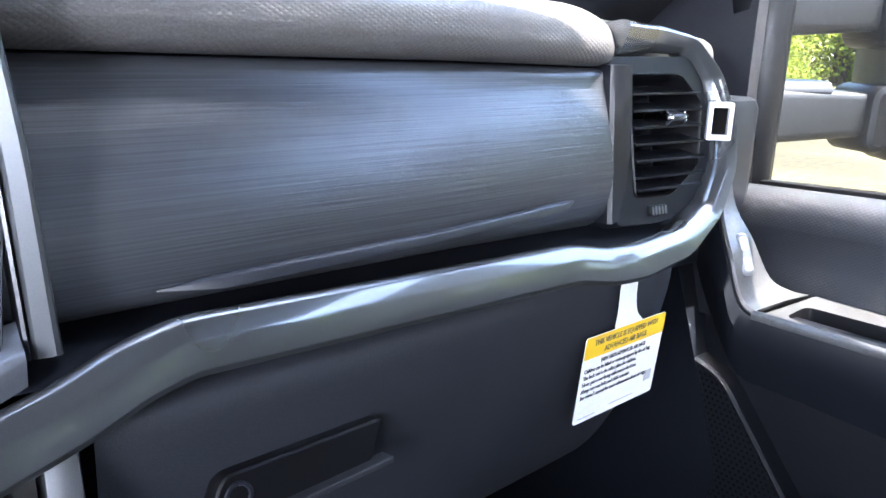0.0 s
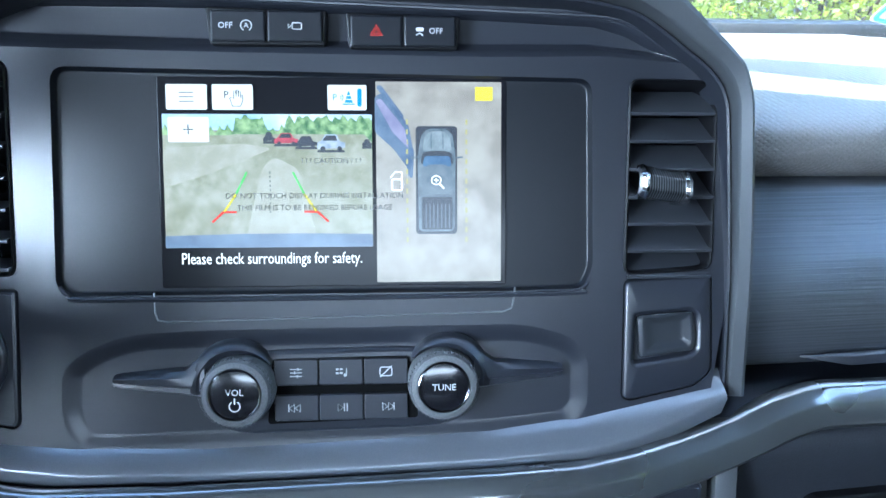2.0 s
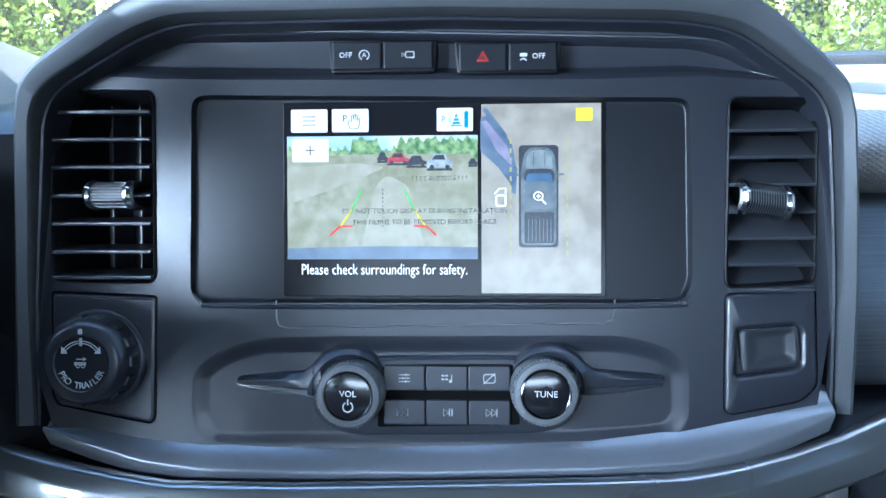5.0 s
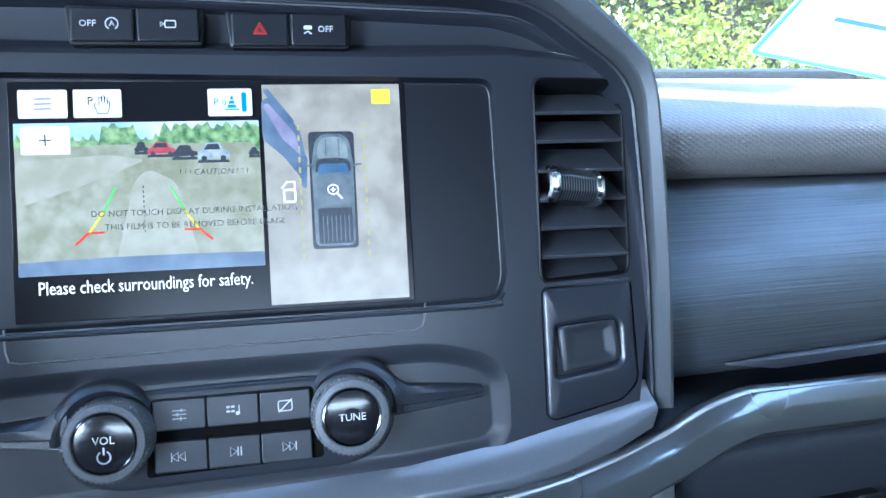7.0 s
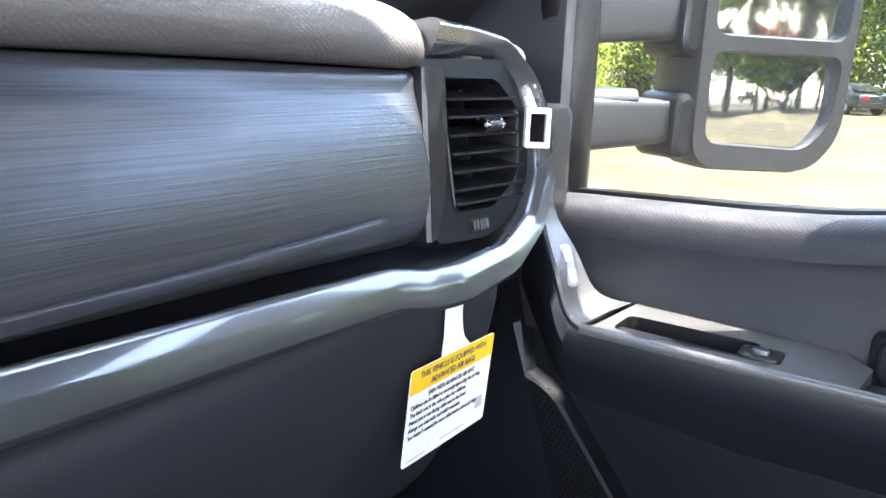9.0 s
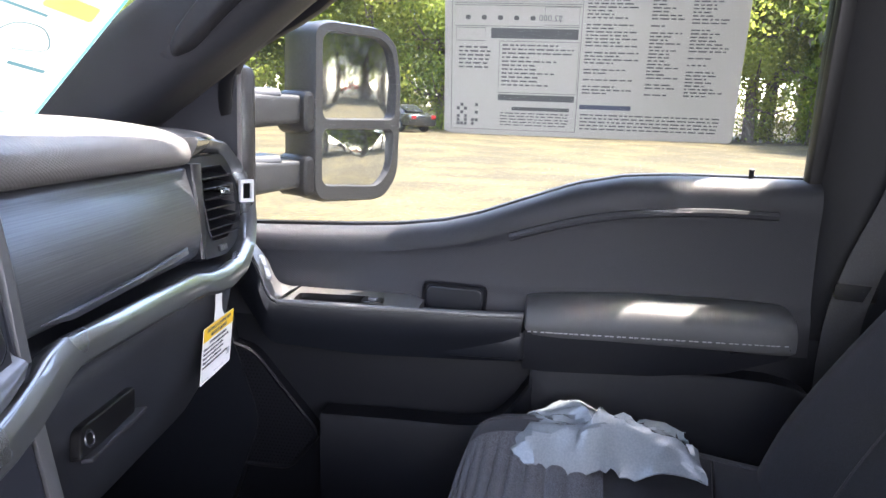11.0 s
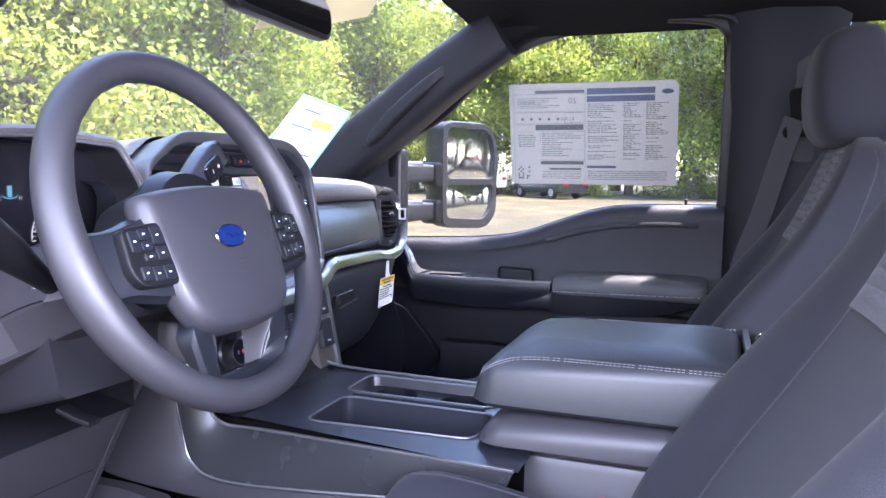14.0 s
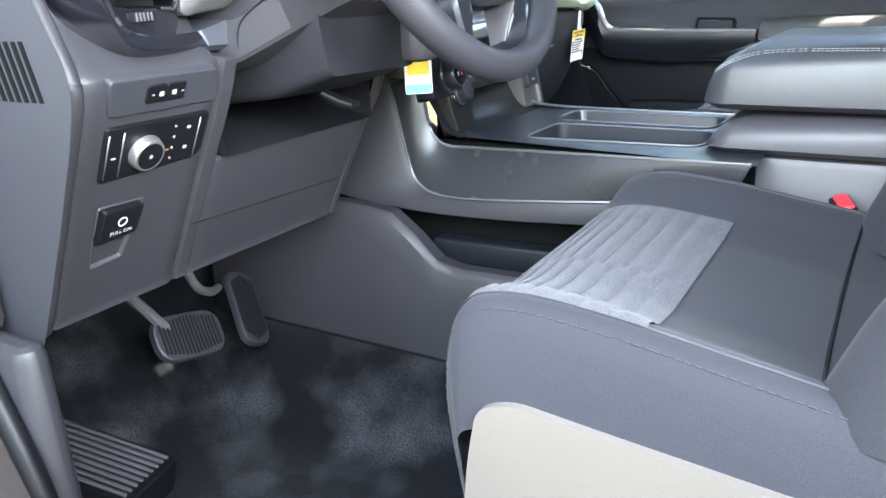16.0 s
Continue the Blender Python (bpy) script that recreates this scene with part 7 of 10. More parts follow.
def driver_side_frame():
    bm = B()
    rows = []
    for z, y in ((-0.05, 0.0), (0.20, 0.04), (0.34, 0.10), (0.42, 0.14), (0.62, 0.15), (0.78, 0.15), (0.86, 0.16)):
        rows.append([(-0.775, y + 0.02, z), (-0.80, y, z), (-0.85, y - 0.005, z), (-0.87, y + 0.03, z), (-0.87, y + 0.30, z), (-0.775, y + 0.30, z)])
    loft(bm, rows)
    solid("pillar_hinge", bm, HINGEPAINT, "dark painted door hinge pillar", "pillar", kind="structure")
    bm = B()
    tube(bm, spline([(-0.785, 0.01, 0.0), (-0.785, 0.045, 0.20), (-0.785, 0.11, 0.36), (-0.785, 0.15, 0.45), (-0.785, 0.16, 0.62), (-0.785, 0.16, 0.78), (-0.775, 0.17, 0.84)], 6), 0.012, 10)
    solid("trim_door_seal", bm, BLACK, "black rubber door seal", "trim", kind="structure")
    bm = B()
    box(bm, (-0.88, -1.86, -0.25), (-0.765, 0.06, 0.02), 0.015)
    solid("sill_driver", bm, SILL, "pale painted door sill", "sill", kind="structure")


driver_side_frame()


def hanging_tag():
    t = thing("key_tag", "small white and yellow tag hanging under the wheel", "tag", (-0.16, -0.02, 0.5))
    m = frame_of((-0.214, -0.05, 0.56), (0.62, -0.78, 0.0), (0.05, 0.05, 1))
    bm = B()
    prism(bm, rrect(0, 0, 0.038, 0.062, 0.003), 0, 0.0008, m)
    part("card", bm, PAPER, t)
    bm = B()
    prism(bm, rrect(0, 0.010, 0.03, 0.03, 0.001), 0.0006, 0.0012, m)
    part("yellow_block", bm, YELLOW, t)
    bm = B()
    prism(bm, rrect(0, -0.024, 0.036, 0.012, 0.001), 0.0006, 0.0012, m)
    part("blue_block", bm, material("pale blue print", (0.2, 0.45, 0.5), 0.6), t)
    bm = B()
    tube(bm, [(0, 0.03, 0), (0.0, 0.04, 0.001)], 0.001, 5, m)
    part("string", bm, PAPER, t)


hanging_tag()


def dash_card():
    t = thing("dash_card", "printed card with a teal border standing on the dash", "card", (0.6, 0.25, 0.79))
    L, T, R = Vector((0.449, 0.312, 0.816)), Vector((0.559, 0.23, 0.988)), Vector((0.722, 0.187, 0.956))
    m = Matrix(((R - T).normalized(), (T - L).normalized(), (R - T).cross(T - L).normalized())).transposed().to_4x4()
    m.translation = L
    W, H = (R - T).length, (T - L).length
    bm = B()
    prism(bm, rrect(W / 2, H / 2, W, H, 0.004), -0.0008, 0, m)
    part("sheet", bm, material("pale printed card", (0.42, 0.42, 0.38), 0.6, grain=0.05, blotch_size=30, second=(0.5, 0.46, 0.38)), t)
    bm = B()
    tube(bm, [(x, y, 0.0004) for x, y in rrect(W / 2, H / 2, W - 0.006, H - 0.006, 0.004)], 0.002, 5, m, True, (0, 0, 1))
    part("border", bm, material("teal print", (0.08, 0.35, 0.42), 0.6), t, "teal border")
    bm = B()
    for x, y, w, h in ((0.35, 0.84, 0.3, 0.02), (0.68, 0.30, 0.28, 0.02), (0.35, 0.62, 0.4, 0.016), (0.4, 0.22, 0.3, 0.02)):
        prism(bm, rrect(x * W, y * H, w * W, h * H, 0.001), 0, 0.0005, m)
    tube(bm, spline([(0.3 * W, 0.42 * H, 0.0006), (0.4 * W, 0.53 * H, 0.0006), (0.6 * W, 0.54 * H, 0.0006), (0.72 * W, 0.43 * H, 0.0006), (0.5 * W, 0.38 * H, 0.0006)], 5), 0.0007, 5, m)
    part("print", bm, material("dark teal print", (0.06, 0.16, 0.18), 0.6), t)
    bm = B()
    prism(bm, rrect(0.66 * W, 0.72 * H, 0.4 * W, 0.10 * H, 0.004), 0, 0.0005, m)
    part("orange_block", bm, material("orange print", (0.75, 0.42, 0.1), 0.6), t)


dash_card()


def roof_fittings():
    t = thing("rear_view_mirror", "dark rear-view mirror hanging from the windscreen", "mirror", (0, -0.05, 1.07))
    m = frame_of((0.012, -0.055, 1.066), (0.97, -0.08, -0.06), (0.06, 0.1, 1))
    bm = B()
    loft(bm, [[(x, y, d) for x, y in rrect(0, 0, 0.255 - i, 0.072 - i, 0.026, 6)] for d, i in ((0.012, 0.012), (0.008, 0.002), (-0.004, 0.0), (-0.02, 0.012), (-0.03, 0.04))], m)
    part("shell", bm, BLACK, t)
    bm = B()
    prism(bm, rrect(0, 0, 0.236, 0.056, 0.02, 6), 0.011, 0.0135, m)
    part("mirror_glass", bm, MIRROR, t)
    bm = B()
    tube(bm, [(0.01, -0.04, 1.09), (0.01, 0.0, 1.12), (0.01, 0.02, 1.16)], 0.012, 10)
    part("stem", bm, BLACK, t)
    for s, x in ((1, 0.40), (-1, -0.38)):
        v = thing("sun_visor", "dark cloth sun visor folded to the roof", "sun visor", (x, -0.24, 1.15), "sun visors")
        bm = B()
        vm = frame_of((x, -0.29, roof_z(x, -0.29) - 0.016), (1, 0, -0.05 * s), (0, 1, -0.10))
        loft(bm, [[(a, b, d) for a, b in rrect(0, 0, 0.40 - i, 0.17 - i, 0.03, 5)] for d, i in ((-0.010, 0.015), (-0.006, 0.0), (0.006, 0.0), (0.010, 0.015))], vm)
        part("panel", bm, LINER, v)
        bm = B()
        prism(bm, rrect(0.02, 0.01, 0.12, 0.05, 0.003), -0.0105, -0.0112, vm)
        part("label", bm, PAPER, v, "white warning label")
    # added sheets on the windscreen imitate the reflection of yellowish papers
    p = thing("windscreen_reflection", "pale yellow sheets imitating papers reflected in the windscreen", "sticker", (0.42, 0.0, 1.1))
    def on(x, y):
        return Vector((x, y, glass_z(x, y) - 0.004))
    pale = material("pale yellow reflection colour", (0.62, 0.54, 0.3), 0.7)
    for q in ([(0.31, 0.03), (0.36, 0.09), (0.47, 0.02), (0.42, -0.05)], [(0.17, 0.06), (0.22, 0.135), (0.29, 0.10), (0.25, 0.03)]):
        bm = B()
        loft(bm, [[on(x, y) for x, y in q], [on(x, y) + Vector((0, 0, 0.0006)) for x, y in q]])
        part("sheet", bm, pale, p)


roof_fittings()


# ---- passenger's door ----
BELT = [(0.16, 0.622), (0.11, 0.626), (-0.06, 0.633), (-0.13, 0.638), (-0.20, 0.648), (-0.25, 0.661), (-0.295, 0.678), (-0.39, 0.713), (-0.46, 0.728), (-0.53, 0.733), (-0.715, 0.736)]


def belt(y):
    pts = BELT
    if y >= pts[0][0]:
        return pts[0][1]
    for (a, za), (b, zb) in zip(pts, pts[1:]):
        if y >= b:
            k = (y - a) / (b - a)
            return za + (zb - za) * k
    return pts[-1][1]


def dashes(bm, path, length, gap, r, lift=(0, 0, 0)):
    """A row of short stitches along a path."""
    path = [Vector(p) + Vector(lift) for p in path]
    for a, b in zip(path, path[1:]):
        d, u = (b - a).length, (b - a).normalized()
        s = 0.0
        while s + length < d:
            p, q = a + u * s, a + u * (s + length)
            side = u.cross(Vector((0.3, 0.2, 1))).normalized() * r
            up = side.cross(u).normalized() * r
            loft(bm, [[p + side, p + up, p - side, p - up], [q + side, q + up, q - side, q - up]])
            s += length + gap


def front_door():
    t = thing("passenger_door", "dark moulded truck door with padded armrest, closed", "door", (0.86, -0.3, 0.0))
    ys = [0.16 - 0.875 * i / 44 for i in range(45)]
    bm = B()
    rows = []
    for y in ys:
        b = belt(y)
        rows.append(spline([(0.893, y, b - 0.01), (0.885, y, b + 0.001), (0.86, y, b + 0.001), (0.842, y, b - 0.008), (0.835, y, b - 0.03), (0.838, y, (b + 0.58) / 2), (0.834, y, 0.575), (0.825, y, 0.55), (0.82, y, 0.50)], 3))
    loft(bm, rows, closed=False)
    part("upper_panel", bm, patterned(material("door upper soft skin", (0.013, 0.0137, 0.0178), 0.58, grain=0.25, grain_size=1000, bump=0.0001, spec=0.3), "diamond", 640.0, 0.00012, axes="yz"), t, "soft dark upper door skin")
    # moulded swage line
    bm = B()
    tube(bm, spline([(0.835, -0.30, 0.64), (0.832, -0.42, 0.675), (0.832, -0.55, 0.69), (0.835, -0.66, 0.69)], 6), 0.006, 8)
    part("swage", bm, DASH, t)
    # speaker mesh
    bm = B()
    prism(bm, rrect(-0.57, 0.595, 0.20, 0.062, 0.012), 0, 0.003, frame_of((0.8335, 0, 0), (0, 1, 0), (0.02, 0, 1)).copy() @ Matrix.Scale(1, 4), 0.001)
    part("speaker_grille", bm, patterned(material("speaker mesh", (0.06, 0.06, 0.063), 0.55, grain=0.2), "diamond", 900.0, 0.0008, axes="yz"), t, "fine speaker mesh")
    # rear padded armrest
    bm = B()
    rings = []
    for y, s, zt in ((-0.33, 0.9, 0.553), (-0.345, 1.0, 0.558), (-0.45, 1.0, 0.566), (-0.58, 1.0, 0.568), (-0.665, 1.0, 0.566), (-0.685, 0.9, 0.56)):
        x0, x1 = 0.765 + (1 - s) * 0.1, 0.84
        rings.append([(x1, y, 0.51), (x1, y, zt), ((x0 + x1) / 2, y, zt + 0.002), (x0 + 0.012, y, zt - 0.004), (x0, y, zt - 0.018), (x0 - 0.001, y, 0.524), (x0 + 0.01, y, 0.515)])
    cage(bm, rings, 3, 3)
    part("armrest_pad", bm, material("door armrest vinyl", (0.05, 0.051, 0.053), 0.55, grain=0.25, grain_size=1300, bump=0.0002, spec=0.35), t, "padded vinyl armrest")
    # armrest underside, darkened by colour like the lower door
    bm = B()
    rings = []
    for y, zb in ((-0.33, 0.468), (-0.36, 0.466), (-0.50, 0.472), (-0.60, 0.485), (-0.675, 0.512)):
        rings.append([(0.84, y, zb), (0.84, y, 0.53), (0.775, y, 0.53), (0.766, y, 0.524), (0.766, y, zb + 0.03), (0.772, y, zb)])
    loft(bm, rings)
    part("armrest_body", bm, DOORSHADE, t)
    bm = B()
    dashes(bm, spline([(0.763, -0.335, 0.524), (0.763, -0.5, 0.527), (0.763, -0.675, 0.531)], 12), 0.005, 0.0015, 0.0009)
    part("armrest_stitching", bm, THREAD, t, "pale stitching")
    # front pull: one satin sheet runs back from the dash, bends and lies flat round a grip recess
    SATIN = material("satin grey pull strip", (0.085, 0.085, 0.087), 0.38, metal=0.4, grain=0.15)
    top = spline([(0.765, -0.328, 0.545), (0.755, -0.25, 0.545), (0.748, -0.18, 0.546), (0.738, -0.10, 0.547), (0.729, -0.04, 0.549), (0.722, 0.004, 0.551)], 4)
    bm = B()
    sweep(bm, top, rounded([(-0.004, -0.004), (0.004, -0.004), (0.004, 0.0015), (0.0015, 0.0035), (-0.0015, 0.0035), (-0.004, 0.0015)], 0.001, 2), (0.0, 0.1, 1))
    part("pull_strip", bm, SATIN, t, "satin grey door pull strip")
    bend = spline([(0.722, 0.004, 0.551), (0.7195, 0.012, 0.556), (0.7165, 0.018, 0.568), (0.7165, 0.026, 0.59), (0.728, 0.045, 0.616), (0.735, 0.056, 0.640)], 4)
    back = spline([(0.812, 0.004, 0.551), (0.803, 0.016, 0.553), (0.782, 0.026, 0.566), (0.756, 0.032, 0.603), (0.754, 0.05, 0.628), (0.756, 0.06, 0.655)], 4)
    bm = B()
    loft(bm, [[q, q + Vector((0.002, -0.001, 0.0025)), q.lerp(r, 0.5) + Vector((0, -0.001, 0.003)), r, r + Vector((0.01, 0.012, -0.012)), q + Vector((0.01, 0.012, -0.012))] for q, r in zip(bend, back)])
    part("pull_strut", bm, SATIN, t, "satin grey door pull strut")
    bm = B()
    rings = []
    for p in list(top) + list(bend)[1:]:
        x = p.x - 0.003
        k = max(0.0, p.z - 0.551)
        low = 0.468 + max(0, p.y + 0.12) * 0.1 + k * 0.9
        rings.append([(x + 0.05, p.y + k * 0.3, p.z - 0.008), (x, p.y, p.z - 0.002), (x - 0.003, p.y + 0.001, p.z - 0.018), (x + 0.003, p.y + 0.003 + k * 0.1, (p.z + low) / 2), (x + 0.018, p.y + 0.006 + k * 0.2, low + 0.006), (x + 0.05, p.y + 0.006 + k * 0.2, low)])
    loft(bm, rings, closed=True)
    part("pull_face", bm, STACK2, t, "smooth dark door pull face")
    flat = frame_of((0, 0, 0.5475), (1, 0, 0), (0, 1, 0))
    edge = [(0.751, -0.186)] + [(p.x + 0.002, p.y) for p in top if -0.18 < p.y < 0.0] + [(0.724, 0.004), (0.835, 0.004), (0.835, -0.15), (0.80, -0.186)]
    edge = edge[::-1]
    grip = rounded([(0.748, -0.010), (0.747, -0.03), (0.758, -0.112), (0.797, -0.112), (0.789, -0.006)], 0.009)[::-1]
    bm = B()
    plate_with_holes(bm, edge, [grip], 0, flat)
    wall_ring(bm, edge, 0, edge, -0.02, flat)
    part("top_plate", bm, SATIN, t, "satin grey plate round the grip recess")
    bm = B()
    prism(bm, shrink(grip[::-1], 0.003), -0.055, -0.049, flat)
    wall_ring(bm, grip, 0, shrink(grip[::-1], 0.003)[::-1], -0.05, flat)
    part("grip_recess", bm, BLACK, t, "dark grip recess")
    bm = B()
    box(bm, (0.762, -0.335, 0.48), (0.842, -0.17, 0.5225), 0.006)
    part("shelf_block", bm, STACK2, t)
    sw = frame_of((0.771, -0.118, 0.548), (0.12, -1, 0), (1, 0.12, 0.0))
    bm = B()
    prism(bm, rrect(0, 0, 0.03, 0.026, 0.005), -0.006, 0.002, sw, 0.001)
    s1 = part("window_switch", bm, BLACK, t, "black window switch")
    bm = B()
    prism(bm, rrect(0.0, 0, 0.014, 0.012, 0.003), 0.001, 0.005, sw, 0.002)
    part("rocker", bm, STACK, s1)
    # lock switch on the strut
    o1 = Vector((0.7365, 0.0275, 0.593))
    lk = frame_of(o1, (0.12, 0.42, 0.9), Vector((0.12, 0.42, 0.9)).cross(Vector((-0.35, -0.85, 0.4))) * -1)
    if (lk.to_3x3() @ Vector((0, 0, 1))).y > 0:
        lk = lk @ Matrix.Rotation(math.pi, 4, "X")
    bm = B()
    prism(bm, rrect(0, 0, 0.036, 0.012, 0.005), -0.006, 0.003, lk, 0.001)
    s2 = part("lock_switch", bm, SILVER, t, "bright lock switch plate")
    for k in (-1, 1):
        bm = B()
        prism(bm, rrect(k * 0.0085, 0, 0.012, 0.0076, 0.0025), 0.001, 0.0042, lk, 0.0008)
        part("lock_key", bm, WHITEMARK, s2)
    # inner door release in its recess
    rc = frame_of((0.8225, -0.226, 0.548), (0, 1, 0.03), (0, 0, 1))
    bm = B()
    o, i = rrect(0, 0, 0.095, 0.045, 0.010), rrect(0, 0, 0.086, 0.037, 0.008)
    loft(bm, [[(x, y, 0) for x, y in o], [(x, y, 0.003) for x, y in shrink(o, 0.002)], [(x, y, 0.001) for x, y in i], [(x, y, -0.006) for x, y in i]], rc.copy() @ Matrix.Rotation(math.pi, 4, "Y"), (True, True))
    part("release_recess", bm, DOORSHADE, t, "dark door release recess")
    bm = B()
    prism(bm, rrect(0.0, 0.0, 0.083, 0.034, 0.010), -0.002, 0.007, rc @ Matrix.Rotation(math.pi, 4, "Y"), 0.003)
    part("release_lever", bm, STACK2, t, "black release lever")
    # lower door and pocket, with their shade in the plastic's colour
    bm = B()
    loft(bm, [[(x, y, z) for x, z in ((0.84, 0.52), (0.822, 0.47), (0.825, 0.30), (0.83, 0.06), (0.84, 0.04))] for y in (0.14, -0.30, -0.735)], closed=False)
    part("lower_panel", bm, DOORSHADE, t)
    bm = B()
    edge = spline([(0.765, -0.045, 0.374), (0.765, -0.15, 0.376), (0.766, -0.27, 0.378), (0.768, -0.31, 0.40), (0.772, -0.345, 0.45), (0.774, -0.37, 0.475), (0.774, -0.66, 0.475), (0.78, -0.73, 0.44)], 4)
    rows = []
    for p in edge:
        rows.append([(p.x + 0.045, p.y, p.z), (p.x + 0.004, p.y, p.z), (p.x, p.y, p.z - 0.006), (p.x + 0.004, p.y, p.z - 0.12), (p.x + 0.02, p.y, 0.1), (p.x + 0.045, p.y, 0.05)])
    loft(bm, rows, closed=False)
    part("map_pocket", bm, DOORSHADE, t, "moulded lower pocket panel")
    # perforated lower speaker cover behind a raised border
    cover = rounded([(0.012, 0.262), (0.118, 0.262), (0.125, 0.466), (0.070, 0.452), (-0.036, 0.325)], 0.018, 4)
    bm = B()
    loft(bm, [[(0.826, y, z) for y, z in cover], [(0.803, y, z) for y, z in cover], [(0.800, y, z) for y, z in shrink(cover, 0.003)], [(0.803, y, z) for y, z in shrink(cover, 0.007)]])
    sp = part("speaker_cover", bm, DOORSHADE, t, "dark perforated lower speaker cover")
    bm = B()
    for i in range(26):
        for j in range(34):
            y, z = -0.03 + 0.0058 * i + (0.0029 if j % 2 else 0), 0.272 + 0.0056 * j
            if z < 0.452 and y > -0.02 + max(0, (0.315 - z)) * 0.6 and y < 0.112 and z < 0.34 + (y + 0.02) * 1.18:
                c = [(y + 0.0015 * math.cos(q), z + 0.0015 * math.sin(q)) for q in np.linspace(0, 2 * math.pi, 7)[:-1]]
                bm.faces.new([bm.verts.new((0.8024, a, b)) for a, b in c])
    part("perforations", bm, HOLESHADE, sp)
    # window frame, glass, sail panel, lock pin
    bm = B()
    fr = [(0.882, 0.130, 0.62), (0.868, 0.132, 0.76), (0.858, 0.118, 0.875), (0.848, -0.01, 0.955), (0.838, -0.10, 1.035), (0.832, -0.175, 1.092), (0.828, -0.26, 1.130), (0.826, -0.36, 1.154), (0.824, -0.52, 1.166), (0.826, -0.67, 1.168), (0.836, -0.705, 1.15), (0.862, -0.712, 0.95), (0.885, -0.715, 0.73)]
    sweep(bm, spline(fr, 4), rounded([(-0.012, -0.01), (0.012, -0.01), (0.012, 0.012), (-0.012, 0.012)], 0.004, 2), (1, 0.02, 0))
    part("window_frame", bm, BLACK, t, "black window frame and seal")
    bm = B()
    def pane(u, v):
        y = 0.125 - 0.835 * u
        zt = 1.165 if y < -0.4 else 1.165 - 0.9 * (y + 0.4) ** 2 - 0.25 * max(0, y + 0.05)
        z0 = belt(y) - 0.02
        z = z0 + (zt - z0) * v
        return 0.90 - (z - 0.65) * 0.155, y, z
    slab(bm, pane, 16, 8, (0.004, 0, 0))
    g = part("window_pane", bm, GLASS, t, "clear side window glass")
    g.visible_shadow = False
    bm = B()
    prism(bm, rounded([(0.115, 0.60), (0.36, 0.60), (0.34, 0.73), (0.115, 0.875)], 0.015), 0, 0.02, frame_of((0.855, 0, 0), (0, 1, 0), (0, 0, 1)), 0.004)
    part("sail_panel", bm, DASH, t)
    bm = B()
    lathe(bm, [(0.006, -0.004), (0.006, 0.0), (0.0035, 0.002), (0.0035, 0.012), (0.0045, 0.014), (0.002, 0.016)], Matrix.Translation((0.872, -0.628, 0.735)), 14)
    part("lock_pin", bm, BLACK, t)
    # outer skin closes the door
    bm = B()
    slab(bm, lambda u, v: (0.93 + 0.02 * math.sin(math.pi * v), 0.30 - 1.05 * u, -0.15 + (belt(0.30 - 1.05 * u) + 0.135) * v), 12, 8, (-0.03, 0, 0))
    part("outer_skin", bm, BODYPAINT, t, "grey painted outer skin")
    bm = B()
    sweep(bm, [(0.905, y, belt(y) + 0.001) for y in ys], rounded([(-0.009, -0.012), (0.009, -0.012), (0.009, 0.003), (-0.009, 0.003)], 0.003, 2), (0, 0, 1))
    part("belt_seal", bm, BLACK, t)
    return t


front_door()


